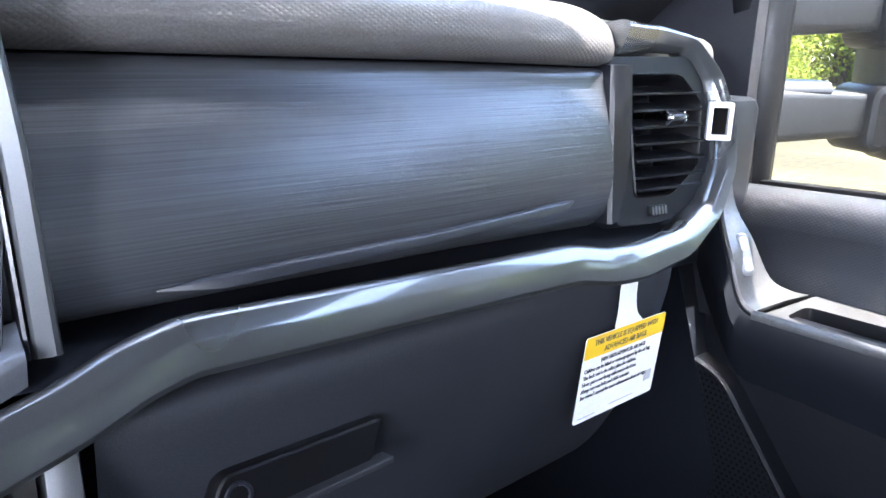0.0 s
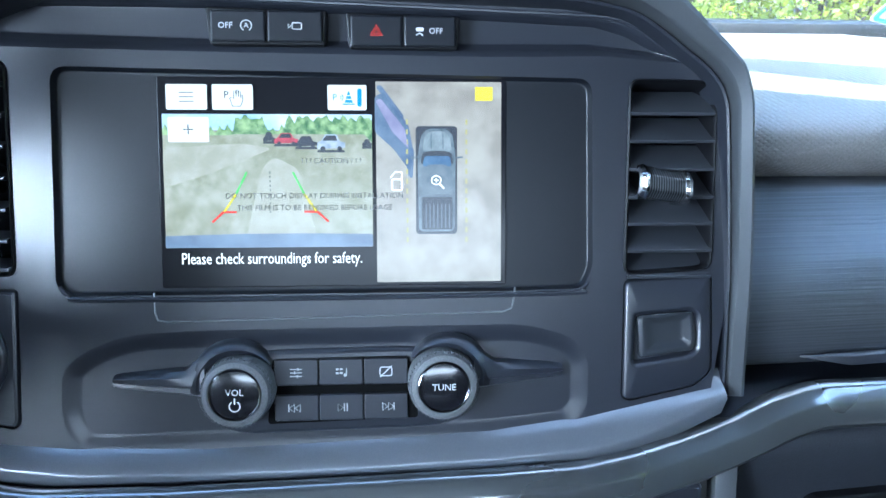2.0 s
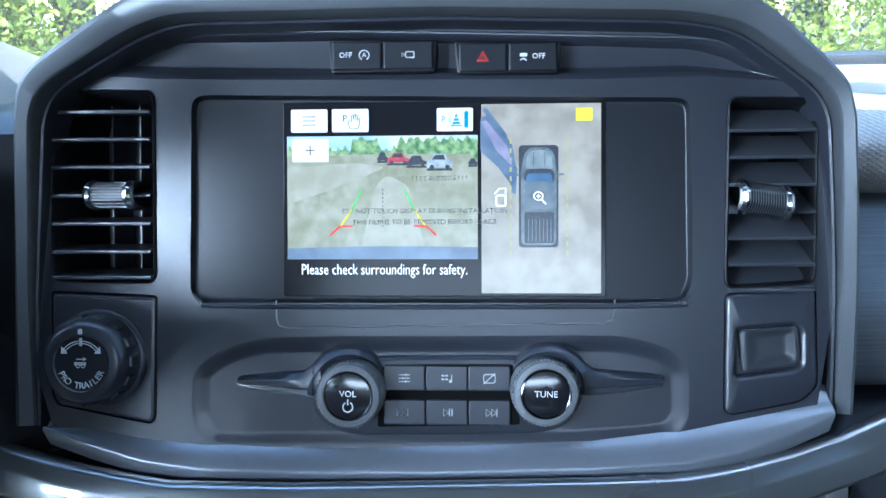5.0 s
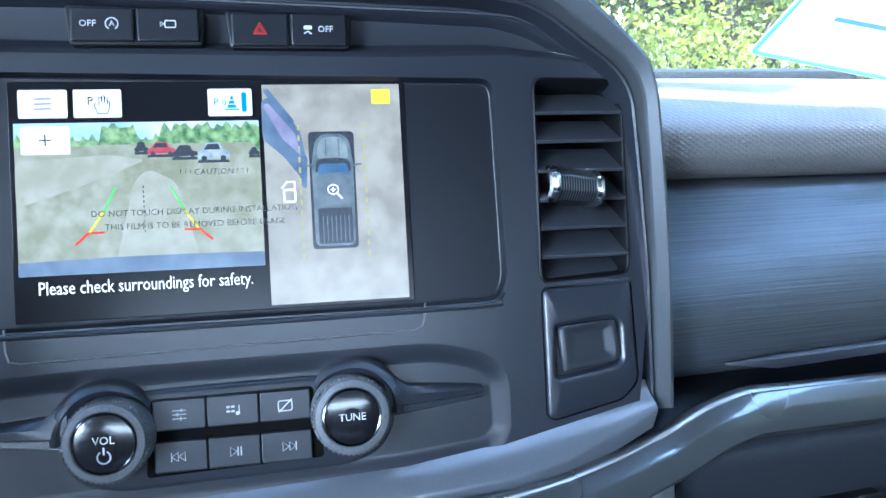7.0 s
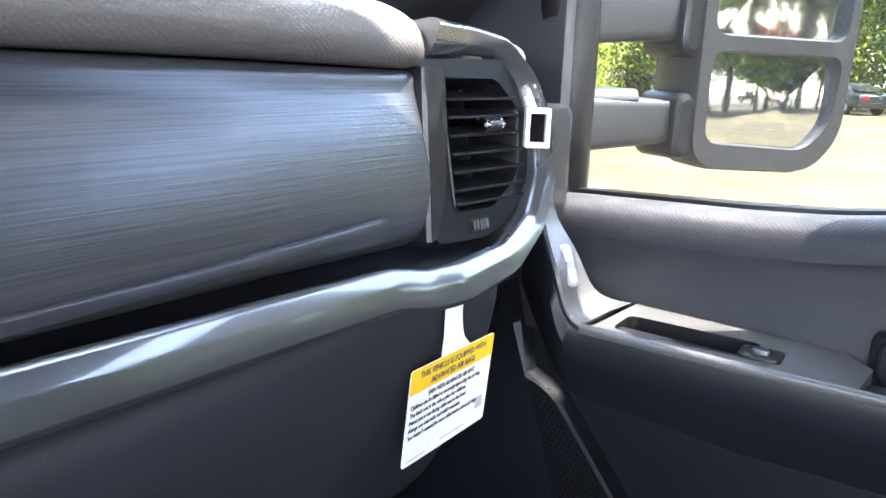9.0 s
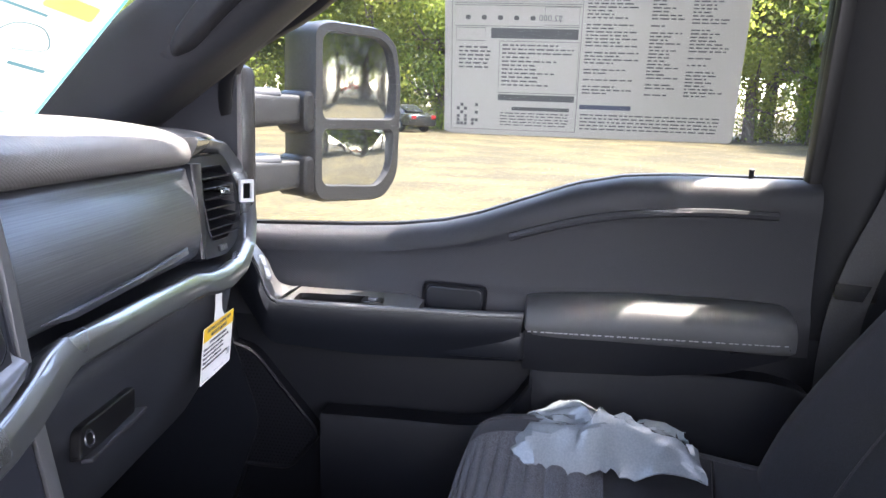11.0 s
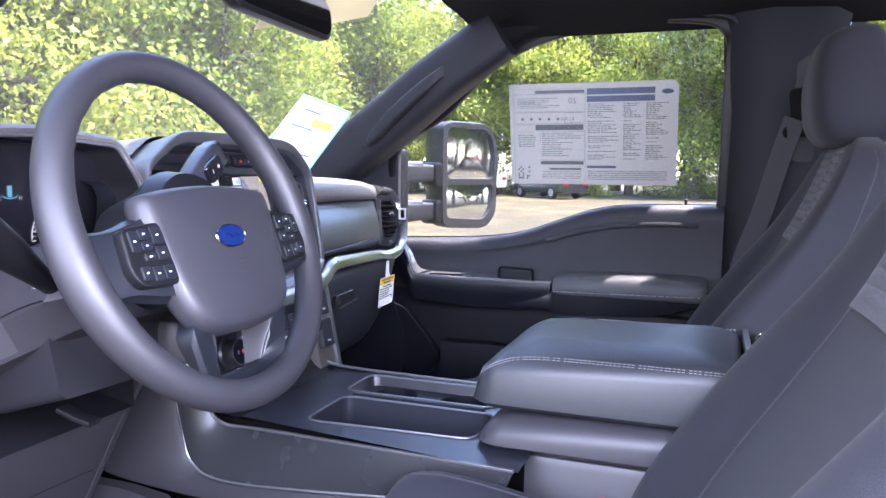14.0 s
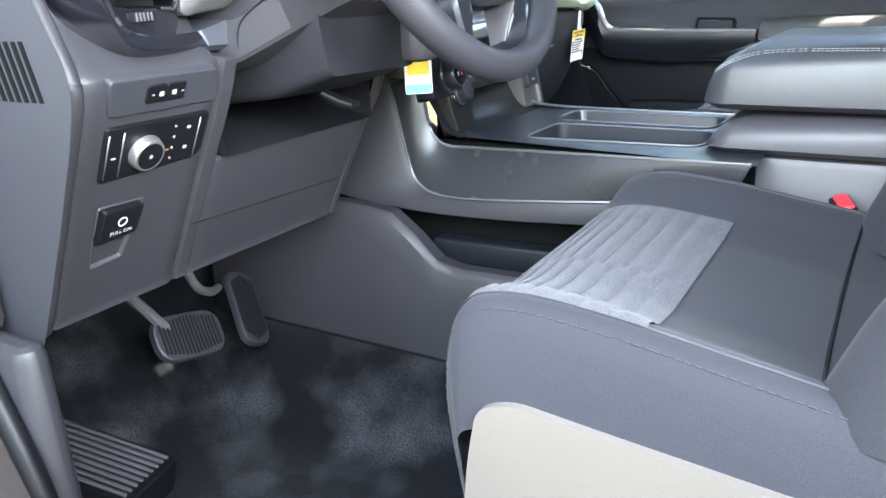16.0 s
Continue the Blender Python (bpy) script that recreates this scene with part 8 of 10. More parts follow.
def price_sticker():
    t = thing("price_sticker", "large printed price sheet on the side window", "sticker", (0.86, -0.4, 0.78))
    o = Vector((0.8945, -0.192, 0.781))
    u, v = Vector((0.0025, -0.410, 0.0015)), Vector((-0.0475, -0.004, 0.2475))
    m = frame_of(o, u, v)
    W, H = u.length, v.length
    sheet = bpy.data.materials.new("thin printed paper")
    sheet.use_nodes = True
    n, link = sheet.node_tree.nodes, sheet.node_tree.links.new
    p = n["Principled BSDF"]
    p.inputs["Base Color"].default_value = (0.30, 0.295, 0.288, 1)
    p.inputs["Roughness"].default_value = 0.7
    tr = n.new("ShaderNodeBsdfTranslucent")
    tr.inputs["Color"].default_value = (0.25, 0.243, 0.225, 1)
    mx = n.new("ShaderNodeMixShader")
    mx.inputs[0].default_value = 0.55
    link(p.outputs[0], mx.inputs[1])
    link(tr.outputs[0], mx.inputs[2])
    link(mx.outputs[0], n["Material Output"].inputs[0])
    bm = B()
    prism(bm, rounded([(0, 0.004), (0.012, 0), (W - 0.004, 0), (W, 0.004), (W, H - 0.012), (W - 0.008, H), (0, H)], 0.002), 0.0, 0.0004, m)
    part("sheet", bm, sheet, t)
    SOFTBLUE, SOFTGREY = material("show-through blue print", (0.022, 0.03, 0.06), 0.7), material("show-through grey print", (0.03, 0.032, 0.036), 0.7)
    def block(x0, y0, x1, y1, mat, name="print_block"):
        bm = B()
        prism(bm, [(x0 * W, y0 * H), (x1 * W, y0 * H), (x1 * W, y1 * H), (x0 * W, y1 * H)], 0.0004, 0.0006, m)
        return part(name, bm, mat, t)
    def outline(x0, y0, x1, y1):
        bm = B()
        tube(bm, [(x * W, y * H, 0.0006) for x, y in ((x0, y0), (x1, y0), (x1, y1), (x0, y1))], 0.0004, 4, m, True, (0, 0, 1))
        part("print_frame", bm, SOFTGREY, t)
    block(0.16, 0.905, 0.46, 0.935, SOFTGREY)
    block(0.475, 0.885, 0.87, 0.945, SOFTBLUE)
    block(0.475, 0.815, 0.87, 0.872, SOFTBLUE)
    block(0.16, 0.545, 0.455, 0.60, SOFTGREY)
    block(0.19, 0.20, 0.455, 0.235, SOFTGREY)
    block(0.475, 0.165, 0.65, 0.19, SOFTBLUE)
    block(0.24, 0.145, 0.44, 0.165, SOFTGREY)
    for box4 in ((0.035, 0.73, 0.46, 0.90), (0.035, 0.61, 0.46, 0.72), (0.19, 0.245, 0.46, 0.53), (0.025, 0.03, 0.465, 0.95), (0.34, 0.62, 0.455, 0.715), (0.04, 0.53, 0.14, 0.60)):
        outline(*box4)
    bm = B()
    rng = random.Random(4)
    def word_line(x0, x1, y, h):
        x = x0
        while x < x1 - 0.006:
            w = min(rng.uniform(0.008, 0.03), x1 - x)
            prism(bm, [(x * W, y * H), ((x + w) * W, y * H), ((x + w) * W, (y + h) * H), (x * W, (y + h) * H)], 0.0004, 0.00052, m)
            x += w + 0.006
    for r in range(30):
        y = 0.79 - r * 0.0185
        for c0, c1 in ((0.48, 0.665), (0.69, 0.80), (0.82, 0.955)):
            if rng.random() < 0.85:
                word_line(c0, c0 + (c1 - c0) * rng.uniform(0.45, 1), y, 0.0075)
    for r in range(5):
        word_line(0.48, 0.95, 0.13 - r * 0.02, 0.007)
        word_line(0.2, 0.44, 0.125 - r * 0.017, 0.006)
    for r in range(11):
        word_line(0.2, rng.uniform(0.3, 0.45), 0.505 - r * 0.022, 0.008)
    for r in range(6):
        word_line(0.05, 0.16, 0.49 - r * 0.022, 0.009)
        word_line(0.05, rng.uniform(0.2, 0.32), 0.855 - r * 0.018, 0.007)
    for k in range(5):
        prism(bm, rrect((0.08 + 0.055 * k) * W, 0.655 * H, 0.007, 0.006, 0.002), 0.0004, 0.0006, m)
    for i in range(6):
        for j in range(6):
            if rng.random() < 0.6:
                prism(bm, rrect((0.05 + 0.013 * i) * W, (0.06 + 0.022 * j) * H, 0.0045, 0.0045, 0.0001, 1), 0.0004, 0.0006, m)
    part("fine_print", bm, SOFTGREY, t)
    for words, x, y, s in (("20", 0.39, 0.83, 0.022), ("$2,500", 0.11, 0.825, 0.013), ("$2,000", 0.36, 0.655, 0.012)):
        lettering("mirrored_print", words, s, m @ Matrix.Translation((x * W, y * H, 0.0006)) @ Matrix.Diagonal((-1, 1, 1, 1)), INK, t)
    bm = B()
    prism(bm, [(0.94 * W + 0.014 * math.cos(a), 0.90 * H + 0.006 * math.sin(a)) for a in np.linspace(0, 6.28, 25)[:-1]], 0.0004, 0.0006, m)
    part("oval_mark", bm, SOFTBLUE, t)


price_sticker()


MIRRORCASE = material("weathered black mirror plastic", (0.009, 0.0093, 0.0105), 0.5, grain=0.25, grain_size=1200, bump=0.0002)


def tow_mirror():
    t = thing("tow_mirror", "large black two-part towing mirror on the door", "mirror", (0.95, 0.08, 0.65))
    m = frame_of((1.128, 0.008, 0.80), (0.893, -0.45, 0), (0, 0, 1))
    # m's third axis points rearward towards the cab
    out = rounded(P((-112, -150), (70, -160), (112, -120), (118, 60), (100, 130), (60, 152), (-80, 152), (-112, 140)), 0.035, 5)
    bm = B()
    ring = lambda q, d: [(x, y, d) for x, y in q]
    up = rounded(P((-96, -12), (102, -12), (104, 62), (90, 118), (56, 138), (-76, 138), (-96, 126)), 0.02, 4)
    lo = rounded(P((-96, -126), (56, -136), (94, -104), (100, -28), (-96, -26)), 0.02, 4)
    plate_with_holes(bm, out, [up, lo], 0.012, m)
    loft(bm, [ring(out, 0.012), ring(shrink(out, -0.004), 0.0), ring(shrink(out, -0.002), -0.04), ring(shrink(out, 0.012), -0.075), ring(shrink(out, 0.035), -0.095)], m, (False, True))
    for h in (up, lo):
        wall_ring(bm, h, 0.012, shrink(h, 0.003), 0.0, m)
    part("housing", bm, MIRRORCASE, t, "black plastic mirror housing")
    for name, h in (("main_glass", up), ("wide_glass", lo)):
        bm = B()
        edge = shrink(h, 0.0025)
        cx, cy = sum(x for x, y in edge) / len(edge), sum(y for x, y in edge) / len(edge)
        bend = 0.75 if name == "wide_glass" else 2.2
        rings = [[(x, y, -0.006) for x, y in edge]]
        for k in (1.0, 0.85, 0.7, 0.55, 0.4, 0.25, 0.1, 0.01):
            rings.append([(cx + (x - cx) * k, cy + (y - cy) * k, 0.002 + (0.009 - ((x - cx) ** 2 + (y - cy) ** 2) * k * k) / (2 * bend)) for x, y in edge])
        loft(bm, rings, m)
        part(name, bm, MIRROR, t, "mirror glass")
    for z in (0.692, 0.80):
        bm = B()
        sweep(bm, spline([(0.90, 0.16, z), (0.95, 0.13, z + 0.002), (1.0, 0.10, z + 0.004), (1.035, 0.082, z + 0.004)], 4), rounded([(-0.028, -0.026), (0.028, -0.026), (0.028, 0.026), (-0.028, 0.026)], 0.01, 3), (0, 0, 1), scale=lambda k: 1.15 - 0.3 * k)
        a = part("arm", bm, MIRRORCASE, t)
        bm = B()
        sweep(bm, [(0.905, 0.165, z + 0.031), (0.985, 0.115, z + 0.032)], rounded([(-0.034, -0.006), (0.034, -0.006), (0.026, 0.006), (-0.026, 0.006)], 0.004, 2), (0, 0, 1))
        part("arm_cover", bm, DASH, a)
        bm = B()
        box(bm, (-0.016, -0.036, -0.035), (0.016, 0.036, 0.035), 0.008, frame_of((1.03, 0.085, z), (0.893, -0.45, 0), (0, 0, 1)))
        part("collar", bm, BLACK, a)
    bm = B()
    box(bm, (0.885, 0.11, 0.60), (0.93, 0.24, 0.87), 0.02)
    part("mount", bm, BLACK, t)


tow_mirror()


def rear_door():
    t = thing("rear_passenger_door", "dark rear truck door with padded armrest, closed", "door", (0.86, -1.4, 0))
    bm = B()
    rows = []
    for i in range(21):
        y = -0.985 - 0.85 * i / 20
        b = 0.738 + max(0, (-1.28 - y)) * 0.25 + max(0, (-1.42 - y)) * 0.25
        rows.append(spline([(0.89, y, b - 0.01), (0.875, y, b + 0.004), (0.85, y, b + 0.002), (0.838, y, b - 0.012), (0.84, y, 0.66), (0.835, y, 0.60), (0.83, y, 0.45), (0.82, y, 0.2), (0.84, y, 0.03)], 3))
    loft(bm, rows, closed=False)
    part("panel", bm, DOORSHADE, t)
    bm = B()
    cage(bm, [[(0.84, y, 0.52), (0.84, y, zt), (0.80, y, zt + 0.002), (0.775, y, zt - 0.01), (0.772, y, 0.54), (0.785, y, 0.52)] for y, zt in ((-1.37, 0.59), (-1.385, 0.597), (-1.6, 0.60), (-1.78, 0.598))], 3, 3)
    part("armrest_pad", bm, material("door armrest vinyl", (0.05, 0.051, 0.053), 0.55, grain=0.25, grain_size=1300, bump=0.0002, spec=0.35), t)
    bm = B()
    box(bm, (0.772, -1.37, 0.50), (0.84, -1.10, 0.592), 0.012)
    part("pull_body", bm, STACK2, t)
    bm = B()
    box(bm, (0.775, -1.365, 0.590), (0.80, -1.12, 0.597), 0.003)
    part("pull_strip", bm, SILVER, t)
    bm = B()
    box(bm, (0.79, -1.75, 0.05), (0.835, -1.05, 0.425), 0.015)
    part("pocket", bm, DASH2, t)
    bm = B()
    sweep(bm, spline([(0.885, -0.965, 0.74), (0.862, -0.955, 0.95), (0.84, -0.955, 1.12), (0.83, -1.01, 1.165), (0.826, -1.06, 1.18), (0.824, -1.4, 1.186), (0.824, -1.84, 1.18)], 4), rounded([(-0.012, -0.012), (0.012, -0.012), (0.012, 0.012), (-0.012, 0.012)], 0.004, 2), (1, 0.02, 0))
    part("window_frame", bm, BLACK, t)
    bm = B()
    slab(bm, lambda u, v: (0.893 - 0.0675 * v, -0.95 - 0.88 * u, 0.72 + 0.45 * v), 4, 4, (0.004, 0, 0))
    g = part("window_pane", bm, GLASS, t, "clear rear side glass")
    g.visible_shadow = False
    bm = B()
    slab(bm, lambda u, v: (0.94, -0.78 - 1.08 * u, -0.15 + 0.88 * v), 4, 4, (-0.03, 0, 0))
    part("outer_skin", bm, BODYPAINT, t)


rear_door()


def seat_belt():
    t = thing("seat_belt", "grey seat belt hanging from its pillar guide", "seat belt", (0.78, -0.83, 0.6))
    bm = B()
    path = spline([(0.755, -0.845, 0.93), (0.772, -0.825, 0.86), (0.79, -0.79, 0.72), (0.80, -0.758, 0.615), (0.805, -0.745, 0.50), (0.81, -0.75, 0.2)], 6)
    sweep(bm, path, [(-0.022, -0.0009), (0.022, -0.0009), (0.022, 0.0009), (-0.022, 0.0009)], (-1, 0.3, 0.1))
    part("webbing", bm, WEB, t)
    bm = B()
    m = frame_of((0.762, -0.855, 0.935), (0.25, 0.96, -0.1), (-0.1, 0.12, 1))
    prism(bm, rrect(0, -0.03, 0.07, 0.026, 0.012), -0.008, 0.008, m, 0.004)
    prism(bm, rrect(0, 0.02, 0.032, 0.08, 0.01), -0.008, 0.010, m, 0.004)
    part("guide", bm, LINER, t, "black belt guide")
    bm = B()
    prism(bm, rrect(0, 0, 0.05, 0.022, 0.004), -0.002, 0.003, frame_of((0.80, -0.757, 0.60), (0.2, 0.95, 0), (0, 0.2, 1)), 0.001)
    part("tongue", bm, CHROME, t, "bright belt tongue")


seat_belt()


# ---- seats and console ----


def bump01(x, a, b):
    return max(0.0, min(1.0, (x - a) / (b - a)))


def ease(k):
    return k * k * (3 - 2 * k)


CUSH = spline([(0.005, -0.14), (0.022, -0.10), (0.024, -0.05), (0.008, -0.014), (-0.04, 0.0), (-0.12, -0.006), (-0.22, -0.022), (-0.34, -0.040), (-0.50, -0.05)], 8)
# the backrest by height: front at the middle, front at the insert's edge, bolster crest, half width, side front, side rear, rear
BACK = np.array([(0.38, -0.66, -0.652, -0.6, 0.246, -0.655, -0.8, -0.83), (0.47, -0.7, -0.69, -0.635, 0.25, -0.69, -0.837, -0.872),
                 (0.55, -0.742, -0.733, -0.683, 0.252, -0.73, -0.879, -0.914), (0.63, -0.79, -0.783, -0.74, 0.252, -0.778, -0.906, -0.941),
                 (0.71, -0.835, -0.829, -0.802, 0.248, -0.826, -0.924, -0.957), (0.78, -0.864, -0.86, -0.845, 0.236, -0.858, -0.934, -0.962),
                 (0.83, -0.882, -0.879, -0.87, 0.214, -0.878, -0.939, -0.957), (0.858, -0.892, -0.89, -0.885, 0.186, -0.888, -0.9254, -0.9354),
                 (0.87, -0.9, -0.899, -0.897, 0.15, -0.899, -0.9224, -0.9264)])


def along(curve, s):
    f = s * (len(curve) - 1)
    i = min(int(f), len(curve) - 2)
    return curve[i].lerp(curve[i + 1], f - i)


def cushion_point(a, s, lift=0.0):
    """a across -1..1, s from the front underside over the top to the back."""
    p = along(CUSH, s)
    e = abs(a)
    half = 0.262
    x = half * a
    z = p.y
    top = ease(bump01(s, 0.2, 0.42))
    z += 0.022 * top * ease(bump01(e, 0.58, 0.82))
    z -= 0.012 * top * (1 - ease(bump01(e, 0.35, 0.7)))
    drop = bump01(e, 0.86, 1.0)
    z -= 0.10 * drop ** 2.2
    y = p.x - 0.03 * drop ** 2 * (1 - top) - 0.02 * e ** 4
    return Vector((x, y, z + lift))


def back_row(z):
    """The backrest's measures at a height, smoothed between those given."""
    zs = BACK[:, 0]
    i = int(min(len(zs) - 2, max(0, np.searchsorted(zs, z) - 1)))
    k = min(1.0, max(0.0, (z - zs[i]) / (zs[i + 1] - zs[i])))
    p0, p1, p2, p3 = BACK[max(0, i - 1)], BACK[i], BACK[i + 1], BACK[min(len(zs) - 1, i + 2)]
    d = zs[i + 1] - zs[i]
    m1, m2 = (p2 - p0) / max(1e-6, p2[0] - p0[0]) * d, (p3 - p1) / max(1e-6, p3[0] - p1[0]) * d
    return (2 * k ** 3 - 3 * k ** 2 + 1) * p1 + (k ** 3 - 2 * k ** 2 + k) * m1 + (3 * k ** 2 - 2 * k ** 3) * p2 + (k ** 3 - k ** 2) * m2


def back_front(x, z, lift=0.0):
    """A point of the backrest's front face; lift: metres off it."""
    _, yc, yi, yb, hw, ysf, _, _ = back_row(z)
    e, crest = abs(x), hw * 0.82
    if e < 0.12:
        y = yc + (yi - yc) * (e / 0.12) ** 2
    elif e < crest:
        y = yi + (yb - yi) * ease((e - 0.12) / (crest - 0.12))
    else:
        k = min(1.0, (e - crest) / (hw - crest))
        y = yb - (yb - ysf) * (1 - math.sqrt(max(0.0, 1 - k * k)))
    return Vector((x, y + lift * 0.9, z + lift * 0.4))


def back_ring(z):
    _, yc, yi, yb, hw, ysf, ysr, yr = back_row(z)
    front = [back_front(hw * math.sin(math.pi / 2 * (k / 20)), z) for k in range(-20, 21)]
    side = [Vector((hw + 0.003, ysf * 0.6 + ysr * 0.4, z)), Vector((hw, ysr, z)), Vector((hw - 0.012, ysr * 0.5 + yr * 0.5, z)), Vector((hw - 0.04, yr + 0.003, z)), Vector((hw * 0.4, yr, z))]
    return front + side + [Vector((-p.x, p.y, p.z)) for p in side[::-1]]


def ribbed(fn, a0, a1, s0, s1, ribs, m, name, parent, shift):
    bm = B()
    def f(u, v):
        a = a0 + (a1 - a0) * u
        ph = v * ribs + (0.5 if shift and u > 0.45 else 0.0)
        edge = min(1, 12 * min(u, 1 - u), 12 * min(v, 1 - v))
        return fn(a, s0 + (s1 - s0) * v, 0.0022 + 0.0046 * edge * abs(math.sin(math.pi * ph)) ** 0.6)
    surface(bm, f, 36, ribs * 8, m)
    return part(name, bm, QUILT, parent, "quilted grey rib-stitched cloth panel", angle=80)


def front_seat(cx, label, ahead=0.0, lift=0.0, panel=(-0.72, 0.72), rest=-0.915):
    t = thing("front_seat", label, "seat", (cx, -0.5, 0.0), "front seats")
    C = Matrix.Translation((cx, -0.335 + ahead, 0.412 + lift))
    bm = B()
    surface(bm, lambda u, v: cushion_point(2 * u - 1, v), 60, 60, C)
    part("cushion", bm, CLOTH, t)
    ribbed(cushion_point, panel[0], panel[1], 0.27, 0.66, 11, C, "cushion_insert", t, True)
    S = Matrix.Translation((cx, 0, 0))
    bm = B()
    loft(bm, [back_ring(0.38 + 0.49 * (1 - (1 - k / 40) ** 1.4)) for k in range(41)], S)
    part("backrest", bm, CLOTH, t, "", 60)
    ribbed(lambda q, v, lift: back_front(q * 0.128 * (1 - 0.10 * v), 0.694 + 0.168 * v, lift), -1, 1, 0.0, 1.0, 11, S, "backrest_insert", t, True)
    # seams
    for s in (-1, 1):
        bm = B()
        tube(bm, [S @ back_front(s * (0.132 - 0.004 * math.sin(3.1 * k / 24)) * (1 - 0.1 * max(0, k - 12) / 12), 0.42 + 0.44 * k / 24, 0.0004) for k in range(25)], 0.0016, 6)
        part("back_seam", bm, DARKTHREAD, t)
        bm = B()
        rows = [back_row(z) for z in np.linspace(0.43, 0.85, 22)]
        line = [Vector((s * (r[4] + 0.0012), r[5] * (0.72 - 0.3 * k / 21) + r[6] * (0.28 + 0.3 * k / 21), r[0])) for k, r in enumerate(rows)]
        tube(bm, [S @ p for p in line], 0.0018, 6)
        part("side_seam", bm, DARKTHREAD, t)
        bm = B()
        dashes(bm, [S @ (p + Vector((s * 0.001, 0.007, 0))) for p in line], 0.005, 0.003, 0.0006)
        part("side_stitching", bm, DARKTHREAD, t)
        bm = B()
        tube(bm, [C @ cushion_point(s * 0.82, 0.28 + 0.7 * k / 20, 0.0005) for k in range(21)], 0.0016, 6)
        part("cushion_seam", bm, DARKTHREAD, t)
        bm = B()
        dashes(bm, [C @ cushion_point(s * 0.90, 0.10 + 0.85 * k / 30, 0.001) for k in range(31)], 0.005, 0.003, 0.0007)
        part("cushion_stitching", bm, DARKTHREAD, t)
    bm = B()
    tube(bm, [C @ cushion_point(-0.8 + 1.6 * k / 20, 0.805, 0.0005) for k in range(21)], 0.0018, 6)
    part("cross_seam", bm, BLACK, t)
    # head restraint on two posts
    H = Matrix.Translation((cx, rest, 0.864)) @ Matrix.Rotation(radians(-7), 4, "X") @ Matrix.Diagonal((0.96, 1, 0.93, 1))
    bm = B()
    rings = []
    for z, w, d0, d1 in ((-0.002, 0.085, -0.03, 0.03), (0.006, 0.118, -0.05, 0.052), (0.04, 0.138, -0.06, 0.068), (0.10, 0.140, -0.055, 0.068), (0.15, 0.130, -0.045, 0.060), (0.186, 0.118, -0.034, 0.046), (0.197, 0.10, -0.022, 0.026)):
        rings.append([(w, d0 * 0.6, z), (w * 0.98, d1 * 0.55, z), (w * 0.7, d1, z), (0, d1 * 1.04, z), (-w * 0.7, d1, z), (-w * 0.98, d1 * 0.55, z), (-w, d0 * 0.6, z), (-w * 0.75, d0, z), (0, d0 * 1.05, z), (w * 0.75, d0, z)])
    cage(bm, rings, 4, 4, H)
    h = part("headrest", bm, CLOTH, t, "rounded cloth head restraint")
    for s in (-1, 1):
        bm = B()
        tube(bm, spline([H @ Vector((s * 0.112, 0.028, 0.008)), H @ Vector((s * 0.134, 0.034, 0.06)), H @ Vector((s * 0.129, 0.032, 0.14)), H @ Vector((s * 0.1, 0.02, 0.187)), H @ Vector((0, 0.01, 0.196))], 8), 0.0013, 6)
        part("headrest_seam", bm, DARKTHREAD, h)
        bm = B()
        tube(bm, [H @ Vector((s * 0.06, 0.0, 0.01)), H @ Vector((s * 0.06, -0.005, -0.06))], 0.0065, 12)
        part("headrest_post", bm, CHROME, t, "bright steel post")
        bm = B()
        lathe(bm, [(0.016, -0.004), (0.016, 0.004), (0.009, 0.009)], H @ Matrix.Translation((s * 0.06, -0.004, -0.03)), 18)
        part("post_guide", bm, BLACK, t)
    # plastic side shields and the frame under the cushion
    for s in (-1, 1):
        bm = B()
        prism(bm, rounded([(-0.34, 0.10), (-0.36, 0.30), (-0.37, 0.352), (-0.40, 0.362), (-0.78, 0.325), (-0.86, 0.30), (-0.86, 0.16), (-0.80, 0.10)][::(1 if s > 0 else -1)], 0.03), 0, 0.022,
              frame_of((cx + s * 0.243, 0, 0), (0, 1 if s > 0 else 1, 0), (0, 0, 1)) @ Matrix.Translation((0, 0, 0 if s > 0 else -0.022)))
        sh = part("side_shield", bm, material("seat side shield plastic", (0.098, 0.088, 0.078), 0.45, grain=0.2, grain_size=1200), t, "smooth plastic seat side shield")
        if s < 0:
            bm = B()
            lathe(bm, [(0.026, 0), (0.026, 0.012), (0.018, 0.016)], frame_of((cx - 0.265, -0.52, 0.255), (0, 1, 0), (0, 0, -1)) @ Matrix.Rotation(math.pi, 4, "X"), 24)
            part("adjuster", bm, BLACK, sh)
        bm = B()
        box(bm, (cx + s * 0.19 - 0.02, -0.82, 0.0), (cx + s * 0.19 + 0.02, -0.30, 0.05), 0.006)
        part("slide_rail", bm, BLACK, t)
    bm = B()
    box(bm, (cx - 0.225, -0.84, 0.05), (cx + 0.225, -0.37, 0.30), 0.03)
    part("seat_base", bm, BLACK, t)
    return t


front_seat(-0.385, "charcoal cloth driver's bucket seat with quilted insert", panel=(-0.83, 0.56))
front_seat(0.425, "charcoal cloth passenger seat with quilted insert", 0.05, 0.018)


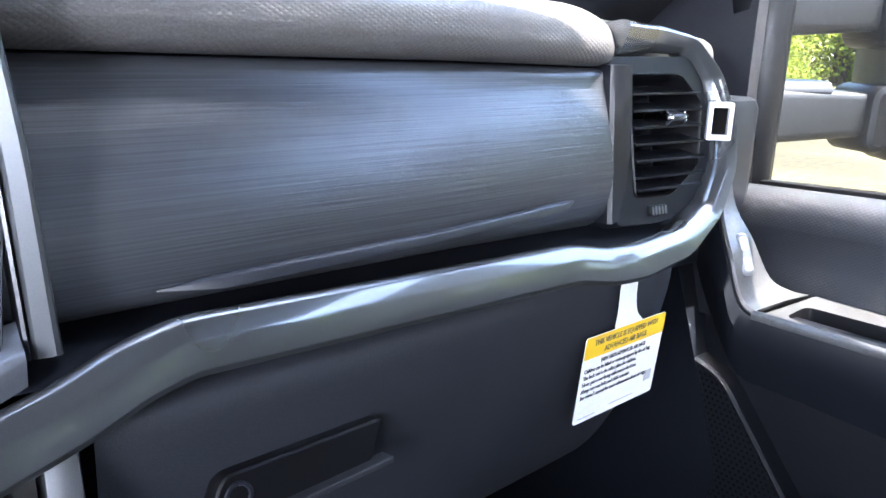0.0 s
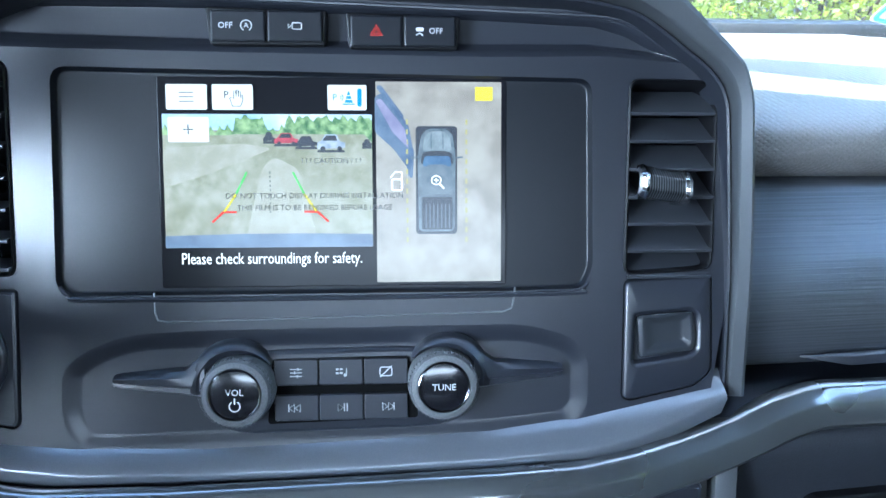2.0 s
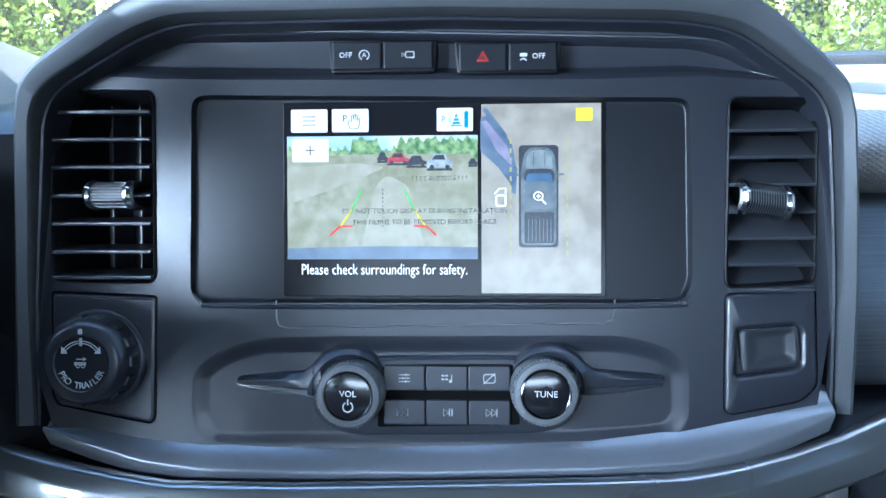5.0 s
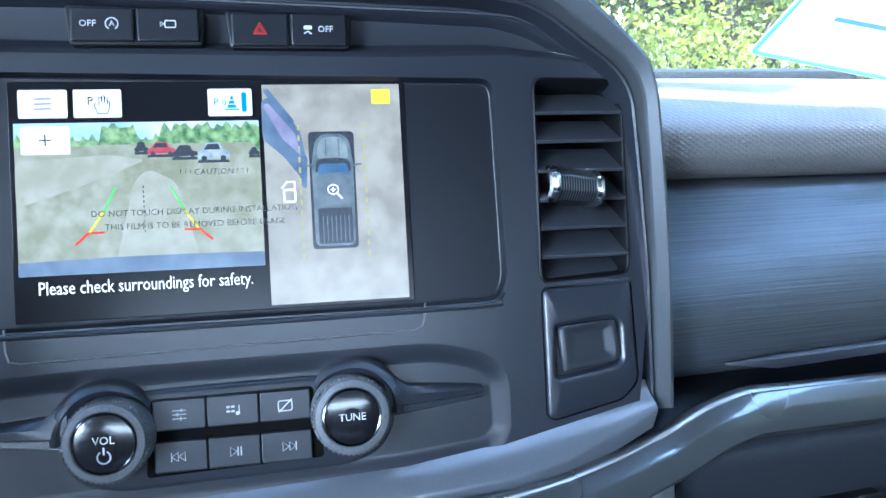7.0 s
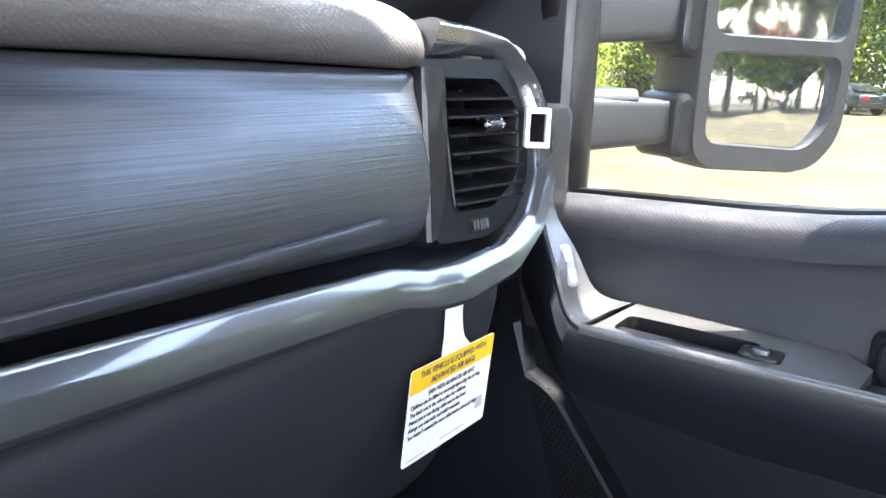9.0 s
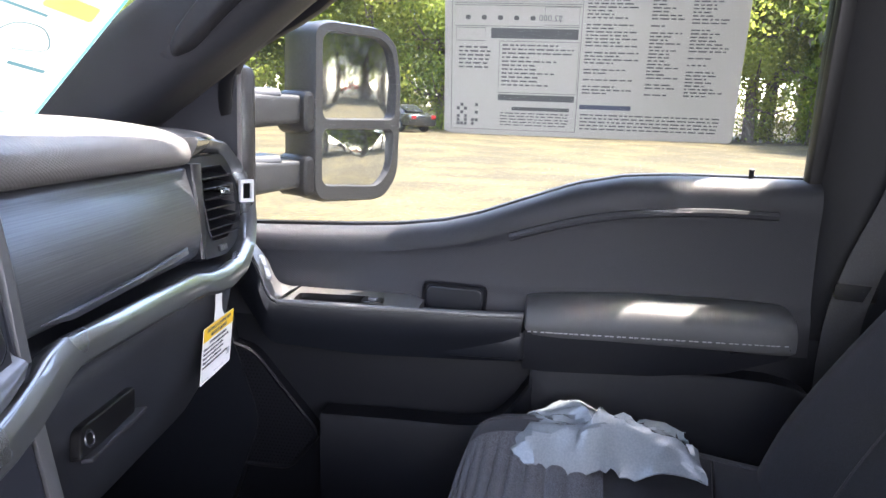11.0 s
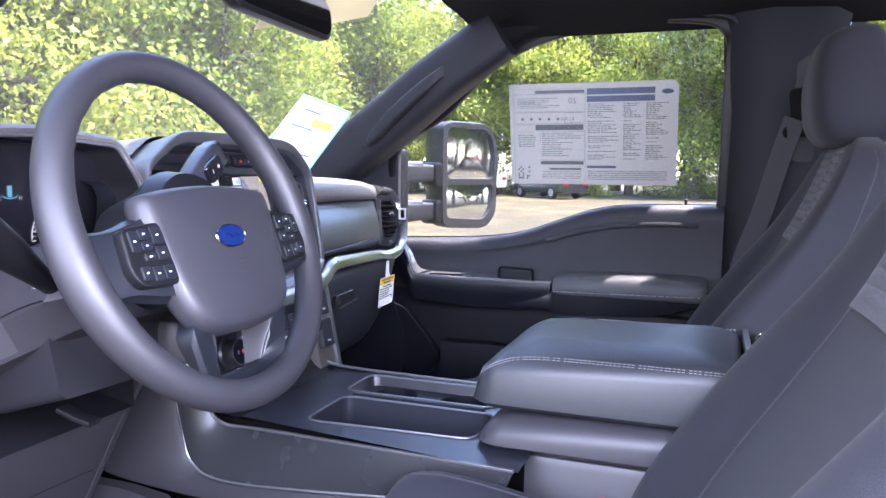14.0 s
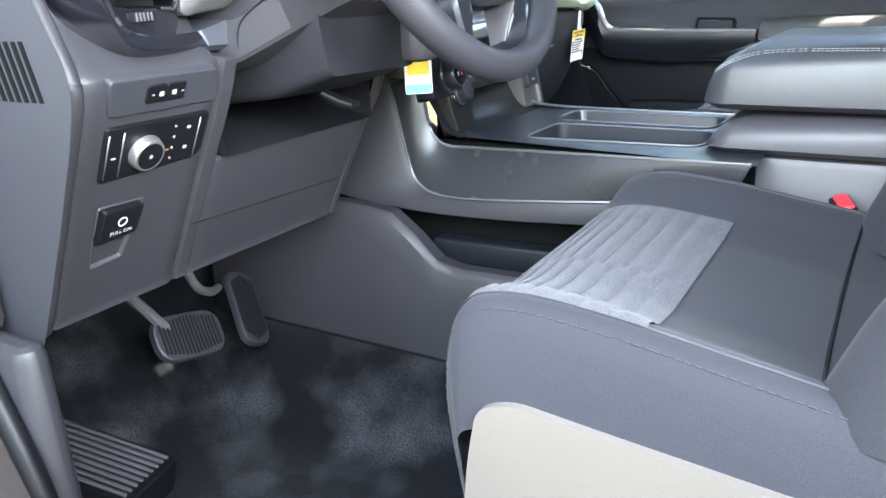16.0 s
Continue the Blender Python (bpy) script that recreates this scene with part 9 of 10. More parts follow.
def plastic_wrap():
    bm = B()
    rng = np.random.default_rng(3)
    def f(u, v):
        x, y = 0.57 + 0.15 * u, -0.33 - 0.21 * v
        q = Vector((x * 14, y * 14, 3.0))
        z = 0.425 + 0.034 * math.sin(math.pi * u) ** 0.7 * math.sin(math.pi * min(1, v * 1.1)) ** 0.6 + 0.028 * noise.noise(q) + 0.016 * abs(noise.noise(q * 2.7))
        return x + 0.02 * noise.noise(q * 1.3), y + 0.02 * noise.noise(q * 1.7 + Vector((5, 1, 2))), z
    slab(bm, f, 26, 26, (0, 0, -0.0015))
    solid("plastic_wrap", bm, material("crumpled white film", (0.16, 0.18, 0.20), 0.2, grain=0.1, spec=0.7), "crumpled translucent white plastic film lying on the seat", "wrapping", angle=25)


plastic_wrap()


FLANK = material("satin dark metallic console trim", (0.05, 0.052, 0.058), 0.27, metal=0.6, grain=0.1, grain_size=2500)


def console():
    t = thing("centre_console", "dark centre console with silver edges, bin and cup holders", "console", (0.04, -0.3, 0.0))
    ZT = 0.450
    xl = lambda y: -0.112 - (y + 0.09) * (-0.052 / 0.40) if y < -0.09 else -0.112
    # deck with a bin and a cup bay cut through
    D = frame_of((0, 0, ZT), (1, 0, 0), (0, 1, 0))
    outer = [(xl(-0.05), -0.05), (xl(-0.49), -0.49), (0.178, -0.49), (0.178, -0.05)]
    binh = rounded([(-0.078, -0.405), (0.03, -0.405), (0.03, -0.155), (-0.092, -0.155)], 0.02)
    cup = rounded([(0.062, -0.395), (0.158, -0.395), (0.158, -0.14), (0.062, -0.14)], 0.02)
    slot = rounded([(0.037, -0.385), (0.053, -0.385), (0.053, -0.16), (0.037, -0.16)], 0.006)
    bm = B()
    plate_with_holes(bm, outer, [binh, cup, slot], 0, D)
    part("deck", bm, STACK, t, "satin dark console deck")
    for name, o, ins, deep in (("bin_wall", binh, 0.006, -0.09), ("cup_bay_wall", cup, 0.004, -0.016), ("slot_wall", slot, 0.0, -0.03)):
        bm = B()
        wall_ring(bm, o, 0, shrink(o, ins), deep, D)
        part(name, bm, STACK, t)
    bm = B()
    prism(bm, shrink(binh, 0.004), -0.095, -0.088, D)
    part("bin_floor", bm, BLACK, t)
    holes = [circle(0.110, -0.205, 0.040, 32), circle(0.110, -0.325, 0.040, 32)]
    bm = B()
    plate_with_holes(bm, shrink(cup, 0.003), holes, -0.015, D)
    for h in holes:
        wall_ring(bm, h, -0.015, shrink(h, 0.004), -0.075, D)
    part("cup_tray", bm, STACK2, t)
    # cup bases get the painted shade of deep wells
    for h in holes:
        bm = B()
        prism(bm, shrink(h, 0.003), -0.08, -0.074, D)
        part("cup_base", bm, HOLESHADE, t)
    bm = B()
    prism(bm, slot, -0.034, -0.03, D)
    part("slot_floor", bm, HOLESHADE, t)
    for o in (binh, cup):
        bm = B()
        tube(bm, [(x, y, 0.001) for x, y in shrink(o, -0.002)], 0.0018, 6, D, True, (0, 0, 1))
        part("opening_lip", bm, ARCH, t)
    # silver upper edges which sweep up to the dash at the front
    le = spline([(-0.121, 0.008, 0.535), (-0.121, 0.001, 0.50), (-0.120, -0.008, 0.457), (-0.117, -0.03, 0.437), (-0.113, -0.07, 0.4345), (xl(-0.165), -0.165, 0.438), (xl(-0.485), -0.485, 0.451)], 6)
    low_l = spline([(-0.135, 0.06, 0.54), (-0.135, 0.047, 0.50), (-0.137, 0.028, 0.42), (-0.140, 0.008, 0.378), (-0.142, -0.045, 0.361), (-0.143, -0.186, 0.369), (-0.142, -0.46, 0.395)], 6)
    re = spline([(0.172, 0.03, 0.56), (0.172, 0.0, 0.505), (0.174, -0.035, 0.466), (0.177, -0.09, 0.455), (0.179, -0.25, 0.452), (0.180, -0.43, 0.451)], 5)
    for p in (le, re):
        bm = B()
        sweep(bm, p, rounded([(-0.0025, -0.002), (0.0025, -0.002), (0.0025, 0.002), (-0.0025, 0.002)], 0.0008, 2), (0, 0.25, 1))
        part("silver_edge", bm, ARCH, t, "satin silver edge strip")
    # metallic flank between two bright lines and the grey cheek below it, driver's side
    bm = B()
    loft(bm, [[a, a.lerp(b, 0.12) + Vector((-0.003, 0, 0)), a.lerp(b, 0.5) + Vector((-0.004, 0, 0)), a.lerp(b, 0.9) + Vector((-0.002, 0, 0)), b] for a, b in zip(le, low_l)], closed=False)
    part("flank", bm, FLANK, t, "satin dark metallic flank")
    bm = B()
    sweep(bm, low_l, rounded([(-0.0016, -0.0016), (0.0016, -0.0016), (0.0016, 0.0016), (-0.0016, 0.0016)], 0.0008, 2), (0.3, 0.25, 1))
    part("lower_silver_edge", bm, ARCH, t)
    ends = spline([(-0.165, 0.22, 0.54), (-0.165, 0.22, 0.50), (-0.165, 0.21, 0.42), (-0.165, 0.17, 0.36), (-0.158, 0.02, 0.338), (-0.152, -0.186, 0.340), (-0.148, -0.46, 0.362)], 6)
    bm = B()
    loft(bm, [[a, a.lerp(b, 0.06) + Vector((-0.005, 0, 0)), a.lerp(b, 0.5) + Vector((-0.006, 0, 0)), b, b + Vector((0.02, 0, -0.004))] for a, b in zip(low_l, ends)], closed=False)
    part("cheek", bm, DASH2, t, "grey moulded console cheek")
    # passenger's flank
    bm = B()
    loft(bm, [[(p.x + 0.003, p.y, p.z - 0.002), (p.x + 0.014, p.y + 0.002, p.z - 0.014), (p.x + 0.022, p.y + 0.012, p.z - 0.05), (p.x + 0.012, p.y + 0.014, 0.3), (p.x + 0.006, p.y, 0.0)] for p in re], closed=False)
    part("flank", bm, STACK, t)
    # inner wall, its shade painted near black, and floor of the side pocket
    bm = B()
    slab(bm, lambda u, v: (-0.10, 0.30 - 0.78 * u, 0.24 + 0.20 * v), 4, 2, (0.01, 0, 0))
    part("pocket_wall", bm, HOLESHADE, t)
    bm = B()
    sweep(bm, [(-0.128, -0.02, 0.272), (-0.128, -0.36, 0.280)], rounded([(-0.02, -0.02), (0.02, -0.02), (0.02, 0.02), (-0.014, 0.02)], 0.006, 3), (0, 0, 1))
    part("pocket_ledge", bm, STACK2, t)
    # front riser with the drive mode panel, facing the driver
    bm = B()
    strip(bm, [(-0.125, [(0.05, 0.585), (0.02, 0.545), (-0.012, 0.50), (-0.035, 0.462), (-0.06, 0.45)]), (0.172, [(0.05, 0.585), (0.02, 0.545), (-0.005, 0.50), (-0.03, 0.462), (-0.06, 0.45)])], 10)
    part("riser", bm, BLACK, t)
    pm = frame_of((-0.083, -0.020, 0.512), (0.97, 0.05, 0.0), (0.0, 0.3, 0.95))
    bm = B()
    prism(bm, rrect(0.012, -0.005, 0.066, 0.12, 0.006), -0.02, 0.008, pm, 0.003)
    pan = part("drive_panel", bm, BLACK, t, "black drive mode panel")
    bm = B()
    lathe(bm, [(0.02, 0.008), (0.02, 0.014), (0.0165, 0.017), (0.0155, 0.028), (0.013, 0.030)], pm @ Matrix.Translation((0.012, -0.005, 0)), 36)
    k = part("mode_knob", bm, STACK, pan)
    bm = B()
    lathe(bm, [(0.0212, 0.008), (0.0212, 0.011), (0.0204, 0.012)], pm @ Matrix.Translation((0.012, -0.005, 0)), 36)
    part("knob_ring", bm, CHROME, pan)
    for i, (x, y) in enumerate(((0.0, 0.035), (0.024, 0.036), (0.03, 0.02), (-0.008, 0.02))):
        bm = B()
        prism(bm, rrect(x, y, 0.006, 0.003, 0.0005), 0.008, 0.0088, pm)
        part("panel_mark", bm, WHITEMARK if i else YELLOW, pan)
    # lower forward housing around the driver's knee
    bm = B()
    rows = []
    for y, zt in ((0.42, 0.33), (0.30, 0.345), (0.16, 0.352), (0.08, 0.352), (0.02, 0.345), (-0.02, 0.315), (-0.06, 0.278), (-0.10, 0.27), (-0.20, 0.272), (-0.34, 0.275)):
        rows.append([(-0.176, y, 0.25), (-0.178, y, zt - 0.003), (-0.180, y, zt), (-0.203, y, zt + 0.001), (-0.208, y, zt - 0.003), (-0.213, y, zt - 0.012), (-0.217, y, zt - 0.05), (-0.222, y, 0.17), (-0.224, y, 0.125), (-0.21, y, 0.108)])
    loft(bm, rows, closed=False)
    part("knee_housing", bm, DASH2, t, "grey moulded lower console side", 24)
    bm = B()
    slab(bm, lambda u, v: (-0.09 - 0.09 * u, 0.30 - 0.72 * v, 0.252), 3, 6, (0, 0, -0.01))
    part("side_tray", bm, BLACK, t)
    # passenger's flank wall to the floor, rear cup holder frame
    bm = B()
    box(bm, (-0.09, -0.95, 0.02), (0.18, -0.40, 0.447), 0.012)
    part("rear_body", bm, material("console side plastic", (0.05, 0.048, 0.053), 0.48, grain=0.2, grain_size=1200), t, "smooth dark console body")
    return t


console()


def armrest_lid():
    t = thing("console_armrest", "closed dark vinyl console armrest with pale stitching", "armrest", (0.03, -0.57, 0.45))
    bm = B()
    def shell(z0, z1, y0, name, ins=0.0, mat=VINYL, crown=0.004):
        bm = B()
        rings = []
        for z, d in ((z0, 0.012), (z0 + 0.008, 0.0), (z1 - 0.022, 0.0), (z1 - 0.008, 0.005), (z1 - 0.001, 0.02), (z1 + crown, 0.07)):
            pts = rrect(0.032, (y0 - 0.742) / 2, 0.285 - 2 * (d + ins), (y0 + 0.742) - 2 * (d + ins), max(0.012, 0.035 - d * 0.3), 5)
            q = []
            for x, y in pts:
                f = bump01(y, y0 - 0.10, y0)
                q.append((x, y - (z - z0) * 0.10 * f, z - (0.030 * f * f if z > z1 - 0.03 else 0)))
            rings.append(q)
        loft(bm, rings)
        return part(name, bm, mat, t, angle=50)
    shell(0.506, 0.588, -0.405, "lid", 0.0)
    shell(0.450, 0.503, -0.407, "bin_body", 0.003, material("console bin plastic", (0.042, 0.04, 0.046), 0.45, grain=0.2, grain_size=1200), 0.0)
    for off in (0.0, 0.0026):
        for s in (-1, 1):
            bm = B()
            x = 0.032 + s * (0.139 - off * 1.2)
            path = spline([(x, -0.735, 0.579 + off * 0.9), (x, -0.6, 0.579 + off * 0.9), (x, -0.49, 0.577 + off * 0.9), (x, -0.445, 0.566 + off), (x + s * 0.001, -0.418, 0.548 + off), (x - s * 0.004, -0.408, 0.53 + off)], 8)
            dashes(bm, path, 0.0036, 0.0016, 0.00045)
            part("lid_stitching", bm, THREAD, t, "pale double stitching")
    bm = B()
    sweep(bm, [(-0.108, -0.748, 0.588), (0.172, -0.748, 0.580)], rounded([(-0.004, -0.012), (0.004, -0.012), (0.004, 0.003), (-0.004, 0.003)], 0.001, 2), (0, 0, 1))
    part("rear_strip", bm, ARCH, t)


armrest_lid()


def rear_cup():
    t = thing("rear_console_tray", "gloss black rear console tray with cup holder", "cup holder", (0.03, -0.85, 0.45))
    m = frame_of((0.03, -0.855, 0.572), (1, 0, 0), (0, 0.98, 0.06))
    out = rounded([(-0.14, -0.105), (0.09, -0.105), (0.14, -0.04), (0.14, 0.098), (-0.14, 0.098)], 0.02)
    h = rounded([(-0.11, -0.085), (0.08, -0.085), (0.115, -0.03), (0.115, 0.06), (-0.11, 0.06)], 0.03)
    bm = B()
    plate_with_holes(bm, out, [h], 0, m)
    wall_ring(bm, out, 0, out, -0.12, m)
    wall_ring(bm, h, 0, shrink(h, 0.008), -0.06, m)
    bmesh.ops.remove_doubles(bm, verts=bm.verts[:], dist=1e-4)
    part("tray", bm, GLOSS, t)
    part("tray_floor", prism(B(), shrink(h, 0.006), -0.065, -0.058, m), BLACK, t)
    bm = B()
    tube(bm, [(x, y, 0.001) for x, y in shrink(out, 0.006)], 0.0022, 6, m, True, (0, 0, 1))
    part("bright_edge", bm, CHROME, t)
    bm = B()
    prism(bm, rrect(0.02, -0.02, 0.02, 0.05, 0.005), -0.06, -0.01, m, 0.003)
    part("divider", bm, BLACK, t)


rear_cup()


def buckle():
    t = thing("belt_buckle", "black seat belt buckle with a red release button", "buckle", (-0.115, -0.60, 0.3))
    m = frame_of((-0.118, -0.595, 0.365), (0.9, 0.3, 0.1), (-0.1, 0.25, 0.95))
    bm = B()
    prism(bm, rrect(0, 0, 0.052, 0.085, 0.008), -0.011, 0.011, m, 0.004)
    part("body", bm, BLACK, t)
    bm = B()
    box(bm, (-0.021, 0.036, -0.008), (0.021, 0.0455, 0.008), 0.002, m)
    part("release_button", bm, RED, t, "red release button")
    bm = B()
    box(bm, (-0.013, -0.14, -0.005), (0.013, -0.03, 0.005), 0.003, m)
    part("stalk", bm, BLACK, t)


buckle()


def rear_bench():
    t = thing("rear_bench", "dark cloth rear bench seat", "bench seat", (0, -1.6, 0))
    bm = B()
    cage(bm, [[(x, -1.25, 0.12), (x, -1.22, 0.36), (x, -1.28, 0.43), (x, -1.6, 0.40), (x, -1.70, 0.12)] for x in (-0.72, -0.70, 0.0, 0.70, 0.72)], 3, 3)
    part("cushion", bm, CLOTH, t)
    bm = B()
    cage(bm, [[(x, -1.58, 0.38), (x, -1.66, 0.80), (x, -1.70, 0.95), (x, -1.77, 0.95), (x, -1.74, 0.38)] for x in (-0.72, -0.70, 0.0, 0.70, 0.72)], 3, 3)
    part("backrest", bm, CLOTH, t)


rear_bench()


# ---- trees and cars outside ----
BARK = material("grey brown bark", (0.13, 0.1, 0.075), 0.9, grain=0.5, grain_size=12, stretch=(1, 1, 0.25), bump=0.02, blotch=0.3, blotch_size=1.5)


def leaf_material(name, a, b):
    m = bpy.data.materials.new(name)
    m.use_nodes = True
    n, link = m.node_tree.nodes, m.node_tree.links.new
    p = n["Principled BSDF"]
    geo = n.new("ShaderNodeNewGeometry")
    mx = n.new("ShaderNodeMix")
    mx.data_type = "RGBA"
    mx.inputs[6].default_value = (*a, 1)
    mx.inputs[7].default_value = (*b, 1)
    link(geo.outputs["Random Per Island"], mx.inputs[0])
    link(mx.outputs[2], p.inputs["Base Color"])
    p.inputs["Roughness"].default_value = 0.6
    tr = n.new("ShaderNodeBsdfTranslucent")
    link(mx.outputs[2], tr.inputs["Color"])
    ms = n.new("ShaderNodeMixShader")
    ms.inputs[0].default_value = 0.62
    link(p.outputs[0], ms.inputs[1])
    link(tr.outputs[0], ms.inputs[2])
    link(ms.outputs[0], n["Material Output"].inputs[0])
    return m


LEAF = leaf_material("sunlit oak leaves", (0.13, 0.19, 0.03), (0.27, 0.32, 0.055))
LEAF2 = leaf_material("yellow green leaves", (0.21, 0.265, 0.04), (0.38, 0.40, 0.075))
MOSS = leaf_material("hanging grey moss", (0.16, 0.165, 0.11), (0.30, 0.29, 0.2))


def clumps(centres, count, spread, size, rng, droop=0.0):
    v = np.empty((count * 4, 3))
    pick = rng.integers(0, len(centres), count)
    c = np.array(centres)[pick] + rng.normal(0, 1, (count, 3)) * np.array(spread)
    a = rng.normal(0, 1, (count, 3))
    a /= np.linalg.norm(a, axis=1)[:, None]
    b = np.cross(a, rng.normal(0, 1, (count, 3)))
    b /= np.linalg.norm(b, axis=1)[:, None]
    if droop:
        a = np.tile([0, 0, -1.0], (count, 1)) * droop + a * 0.2
    s = size * rng.uniform(0.5, 1.4, (count, 1))
    v[0::4], v[1::4], v[2::4], v[3::4] = c - a * s, c + b * s * 0.55, c + a * s, c - b * s * 0.55
    return v


def quads(name, v, mat, parent):
    n = len(v) // 4
    me = bpy.data.meshes.new(name)
    me.from_pydata(v.tolist(), [], [(4 * i, 4 * i + 1, 4 * i + 2, 4 * i + 3) for i in range(n)])
    me.materials.append(mat)
    ob = new(name, me)
    ob.parent = parent
    return ob


def tree(seed, height, leaf, label, moss=False, lower=0.25, leaves=5200, size=0.017):
    rng = np.random.default_rng(seed)
    t = thing("tree", label, "tree")
    bm = B()
    lean = rng.normal(0, 0.03, 2)
    trunk = [Vector((lean[0] * z * 2 + 0.1 * math.sin(z + seed), lean[1] * z * 2 + 0.1 * math.cos(z * 0.8), z)) for z in np.linspace(-0.2, height * 0.85, 9)]
    tube(bm, spline(trunk, 3), 0.026 * height, 9, scale=lambda k: 1.15 - 0.95 * k)
    centres = []
    for k in range(22):
        z = height * rng.uniform(lower, 0.85)
        i = z / (height * 0.85)
        base = trunk[min(8, int(i * 8))]
        ang, reach = rng.uniform(0, 6.28), height * rng.uniform(0.14, 0.3) * (1.25 - 0.7 * i)
        tip = Vector((base.x + math.cos(ang) * reach, base.y + math.sin(ang) * reach, z + reach * rng.uniform(0.1, 0.7)))
        mid = base.lerp(tip, 0.5) + Vector((0, 0, -0.06 * reach))
        tube(bm, spline([Vector((base.x, base.y, z)), mid, tip], 2), 0.008 * height, 5, scale=lambda q: 1.1 - 0.85 * q)
        for q in (0.45, 0.75, 1.0):
            centres.append(tuple(Vector((base.x, base.y, z)).lerp(tip, q) + Vector(rng.normal(0, 0.035 * height, 3))))
    for k in range(8):
        centres.append((trunk[-1].x + rng.normal(0, 0.06 * height), trunk[-1].y + rng.normal(0, 0.06 * height), height * rng.uniform(0.8, 1.0)))
    ob = finish("trunk", bm, BARK)
    ob.parent = t
    crown = quads("crown", clumps(centres, leaves, (0.055 * height, 0.055 * height, 0.045 * height), size * height, rng), leaf, t)
    if moss:
        low = [(x, y, z - 0.06 * height) for x, y, z in centres]
        quads("hanging_moss", clumps(low, 1800, (0.06 * height, 0.06 * height, 0.06 * height), 0.022 * height, rng, 1.0), MOSS, t)
    return t


def bush(seed, leaf, label):
    rng = np.random.default_rng(seed)
    t = thing("bush", label, "bush")
    cs = [(rng.normal(0, 1.1), rng.normal(0, 0.9), rng.uniform(0.2, 1.9)) for _ in range(16)]
    quads("foliage", clumps(cs, 3400, (0.4, 0.4, 0.32), 0.06, rng), leaf, t)
    bm = B()
    for x, y, z in cs[:7]:
        tube(bm, [(x * 0.2, y * 0.2, -0.1), (x * 0.6, y * 0.6, z * 0.5), (x, y, z)], 0.03, 5)
    ob = finish("stems", bm, BARK)
    ob.parent = t
    return t


def woods():
    kinds = [tree(11, 15, LEAF, "tall broad oak in full leaf at the lot's edge"), tree(12, 13, LEAF2, "yellow green broadleaf tree in sunlight"),
             tree(13, 16, LEAF, "mossy oak with hanging grey moss", True), tree(14, 11, LEAF2, "young leafy tree at the lot's edge"),
             tree(15, 17, LEAF, "tall dark oak at the lot's edge", True, 0.15)]
    fine = [tree(31, 14, LEAF2, "yellow green broadleaf tree in sunlight", False, 0.1, 18000, 0.0088), tree(32, 15, LEAF, "broad green oak in full leaf", False, 0.08, 18000, 0.0088),
            tree(33, 12, LEAF2, "bright young tree with low branches", False, 0.06, 17000, 0.0098)]
    fine.append(tree(34, 16, LEAF, "mossy oak with hanging grey moss", True, 0.15, 20000, 0.0085))
    kinds += fine
    shrubs = [bush(21, LEAF2, "bright green shrub at the wood's edge"), bush(22, LEAF, "dark green shrub at the wood's edge")]
    spots, low = [], []
    rng = np.random.default_rng(5)
    # a wood round the lot: beyond the parked cars, ahead of the truck, behind it, and on the far side
    for y in np.arange(-40, 34, 4.6):
        for row in (0, 1):
            spots.append((51 + row * 6 + rng.normal(0, 1.2), y + rng.normal(0, 1.0) + row * 2))
        low.append((47 + rng.normal(0, 0.8), y + rng.normal(0, 1)))
        low.append((48.5 + rng.normal(0, 0.8), y + 2.2 + rng.normal(0, 1)))
    front = []
    for y in np.arange(-15, 34, 4.2):
        front.append((45.5 + rng.normal(0, 0.8), y + rng.normal(0, 0.6)))
    for x in np.arange(-22, 40, 4.4):
        front.append((x + rng.normal(0, 1.0), 18.5 + 0.12 * max(0, x) + rng.normal(0, 0.8)))
    for x in np.arange(-26, 44, 5.0):
        for row in (1, 2):
            spots.append((x + rng.normal(0, 1.0) + row * 2, 19 + row * 5.5 + 0.12 * max(0, x) + rng.normal(0, 1.0)))
        low.append((x + rng.normal(0, 1), 16.5 + 0.12 * max(0, x) + rng.normal(0, 0.6)))
        low.append((x + 2.2 + rng.normal(0, 1), 17.5 + 0.12 * max(0, x) + rng.normal(0, 0.6)))
    for x in np.arange(34, 54, 5.5):
        spots.append((x + rng.normal(0, 1), -23 - (x - 34) * 0.35 + rng.normal(0, 1)))
        low.append((x, -22.0 - (x - 34) * 0.35))
    for x in np.arange(-30, 36, 7):
        spots.append((x, -46 + rng.normal(0, 2)))
    for x in np.arange(0, 34, 3.6):
        spots.append((x + rng.normal(0, 0.8), -31 + rng.normal(0, 1.5)))
    for y in np.arange(-40, 30, 8):
        spots.append((-36 + rng.normal(0, 2), y))
    spots += [(30.5, -19.0), (37, -17.5)]
    first = set()
    for i, (x, y) in enumerate(spots + front):
        k = int(rng.integers(0, 5))
        if (x, y) in spots[-2:]:
            k = 8
        if i >= len(spots):
            k = 5 + (i * 2 + i // 3) % 3
        m = Matrix.Translation((x, y, GROUND_Z)) @ Matrix.Rotation(rng.uniform(0, 6.28), 4, "Z") @ Matrix.Scale(rng.uniform(0.85, 1.2), 4)
        if k not in first:
            first.add(k)
            kinds[k].matrix_basis = m
        else:
            loc, q, s = m.decompose()
            o = copy_thing(kinds[k], Matrix.Translation(loc) @ q.to_matrix().to_4x4())
            o.scale = s
        kinds[k]["group"] = "trees round the lot"
    first = set()
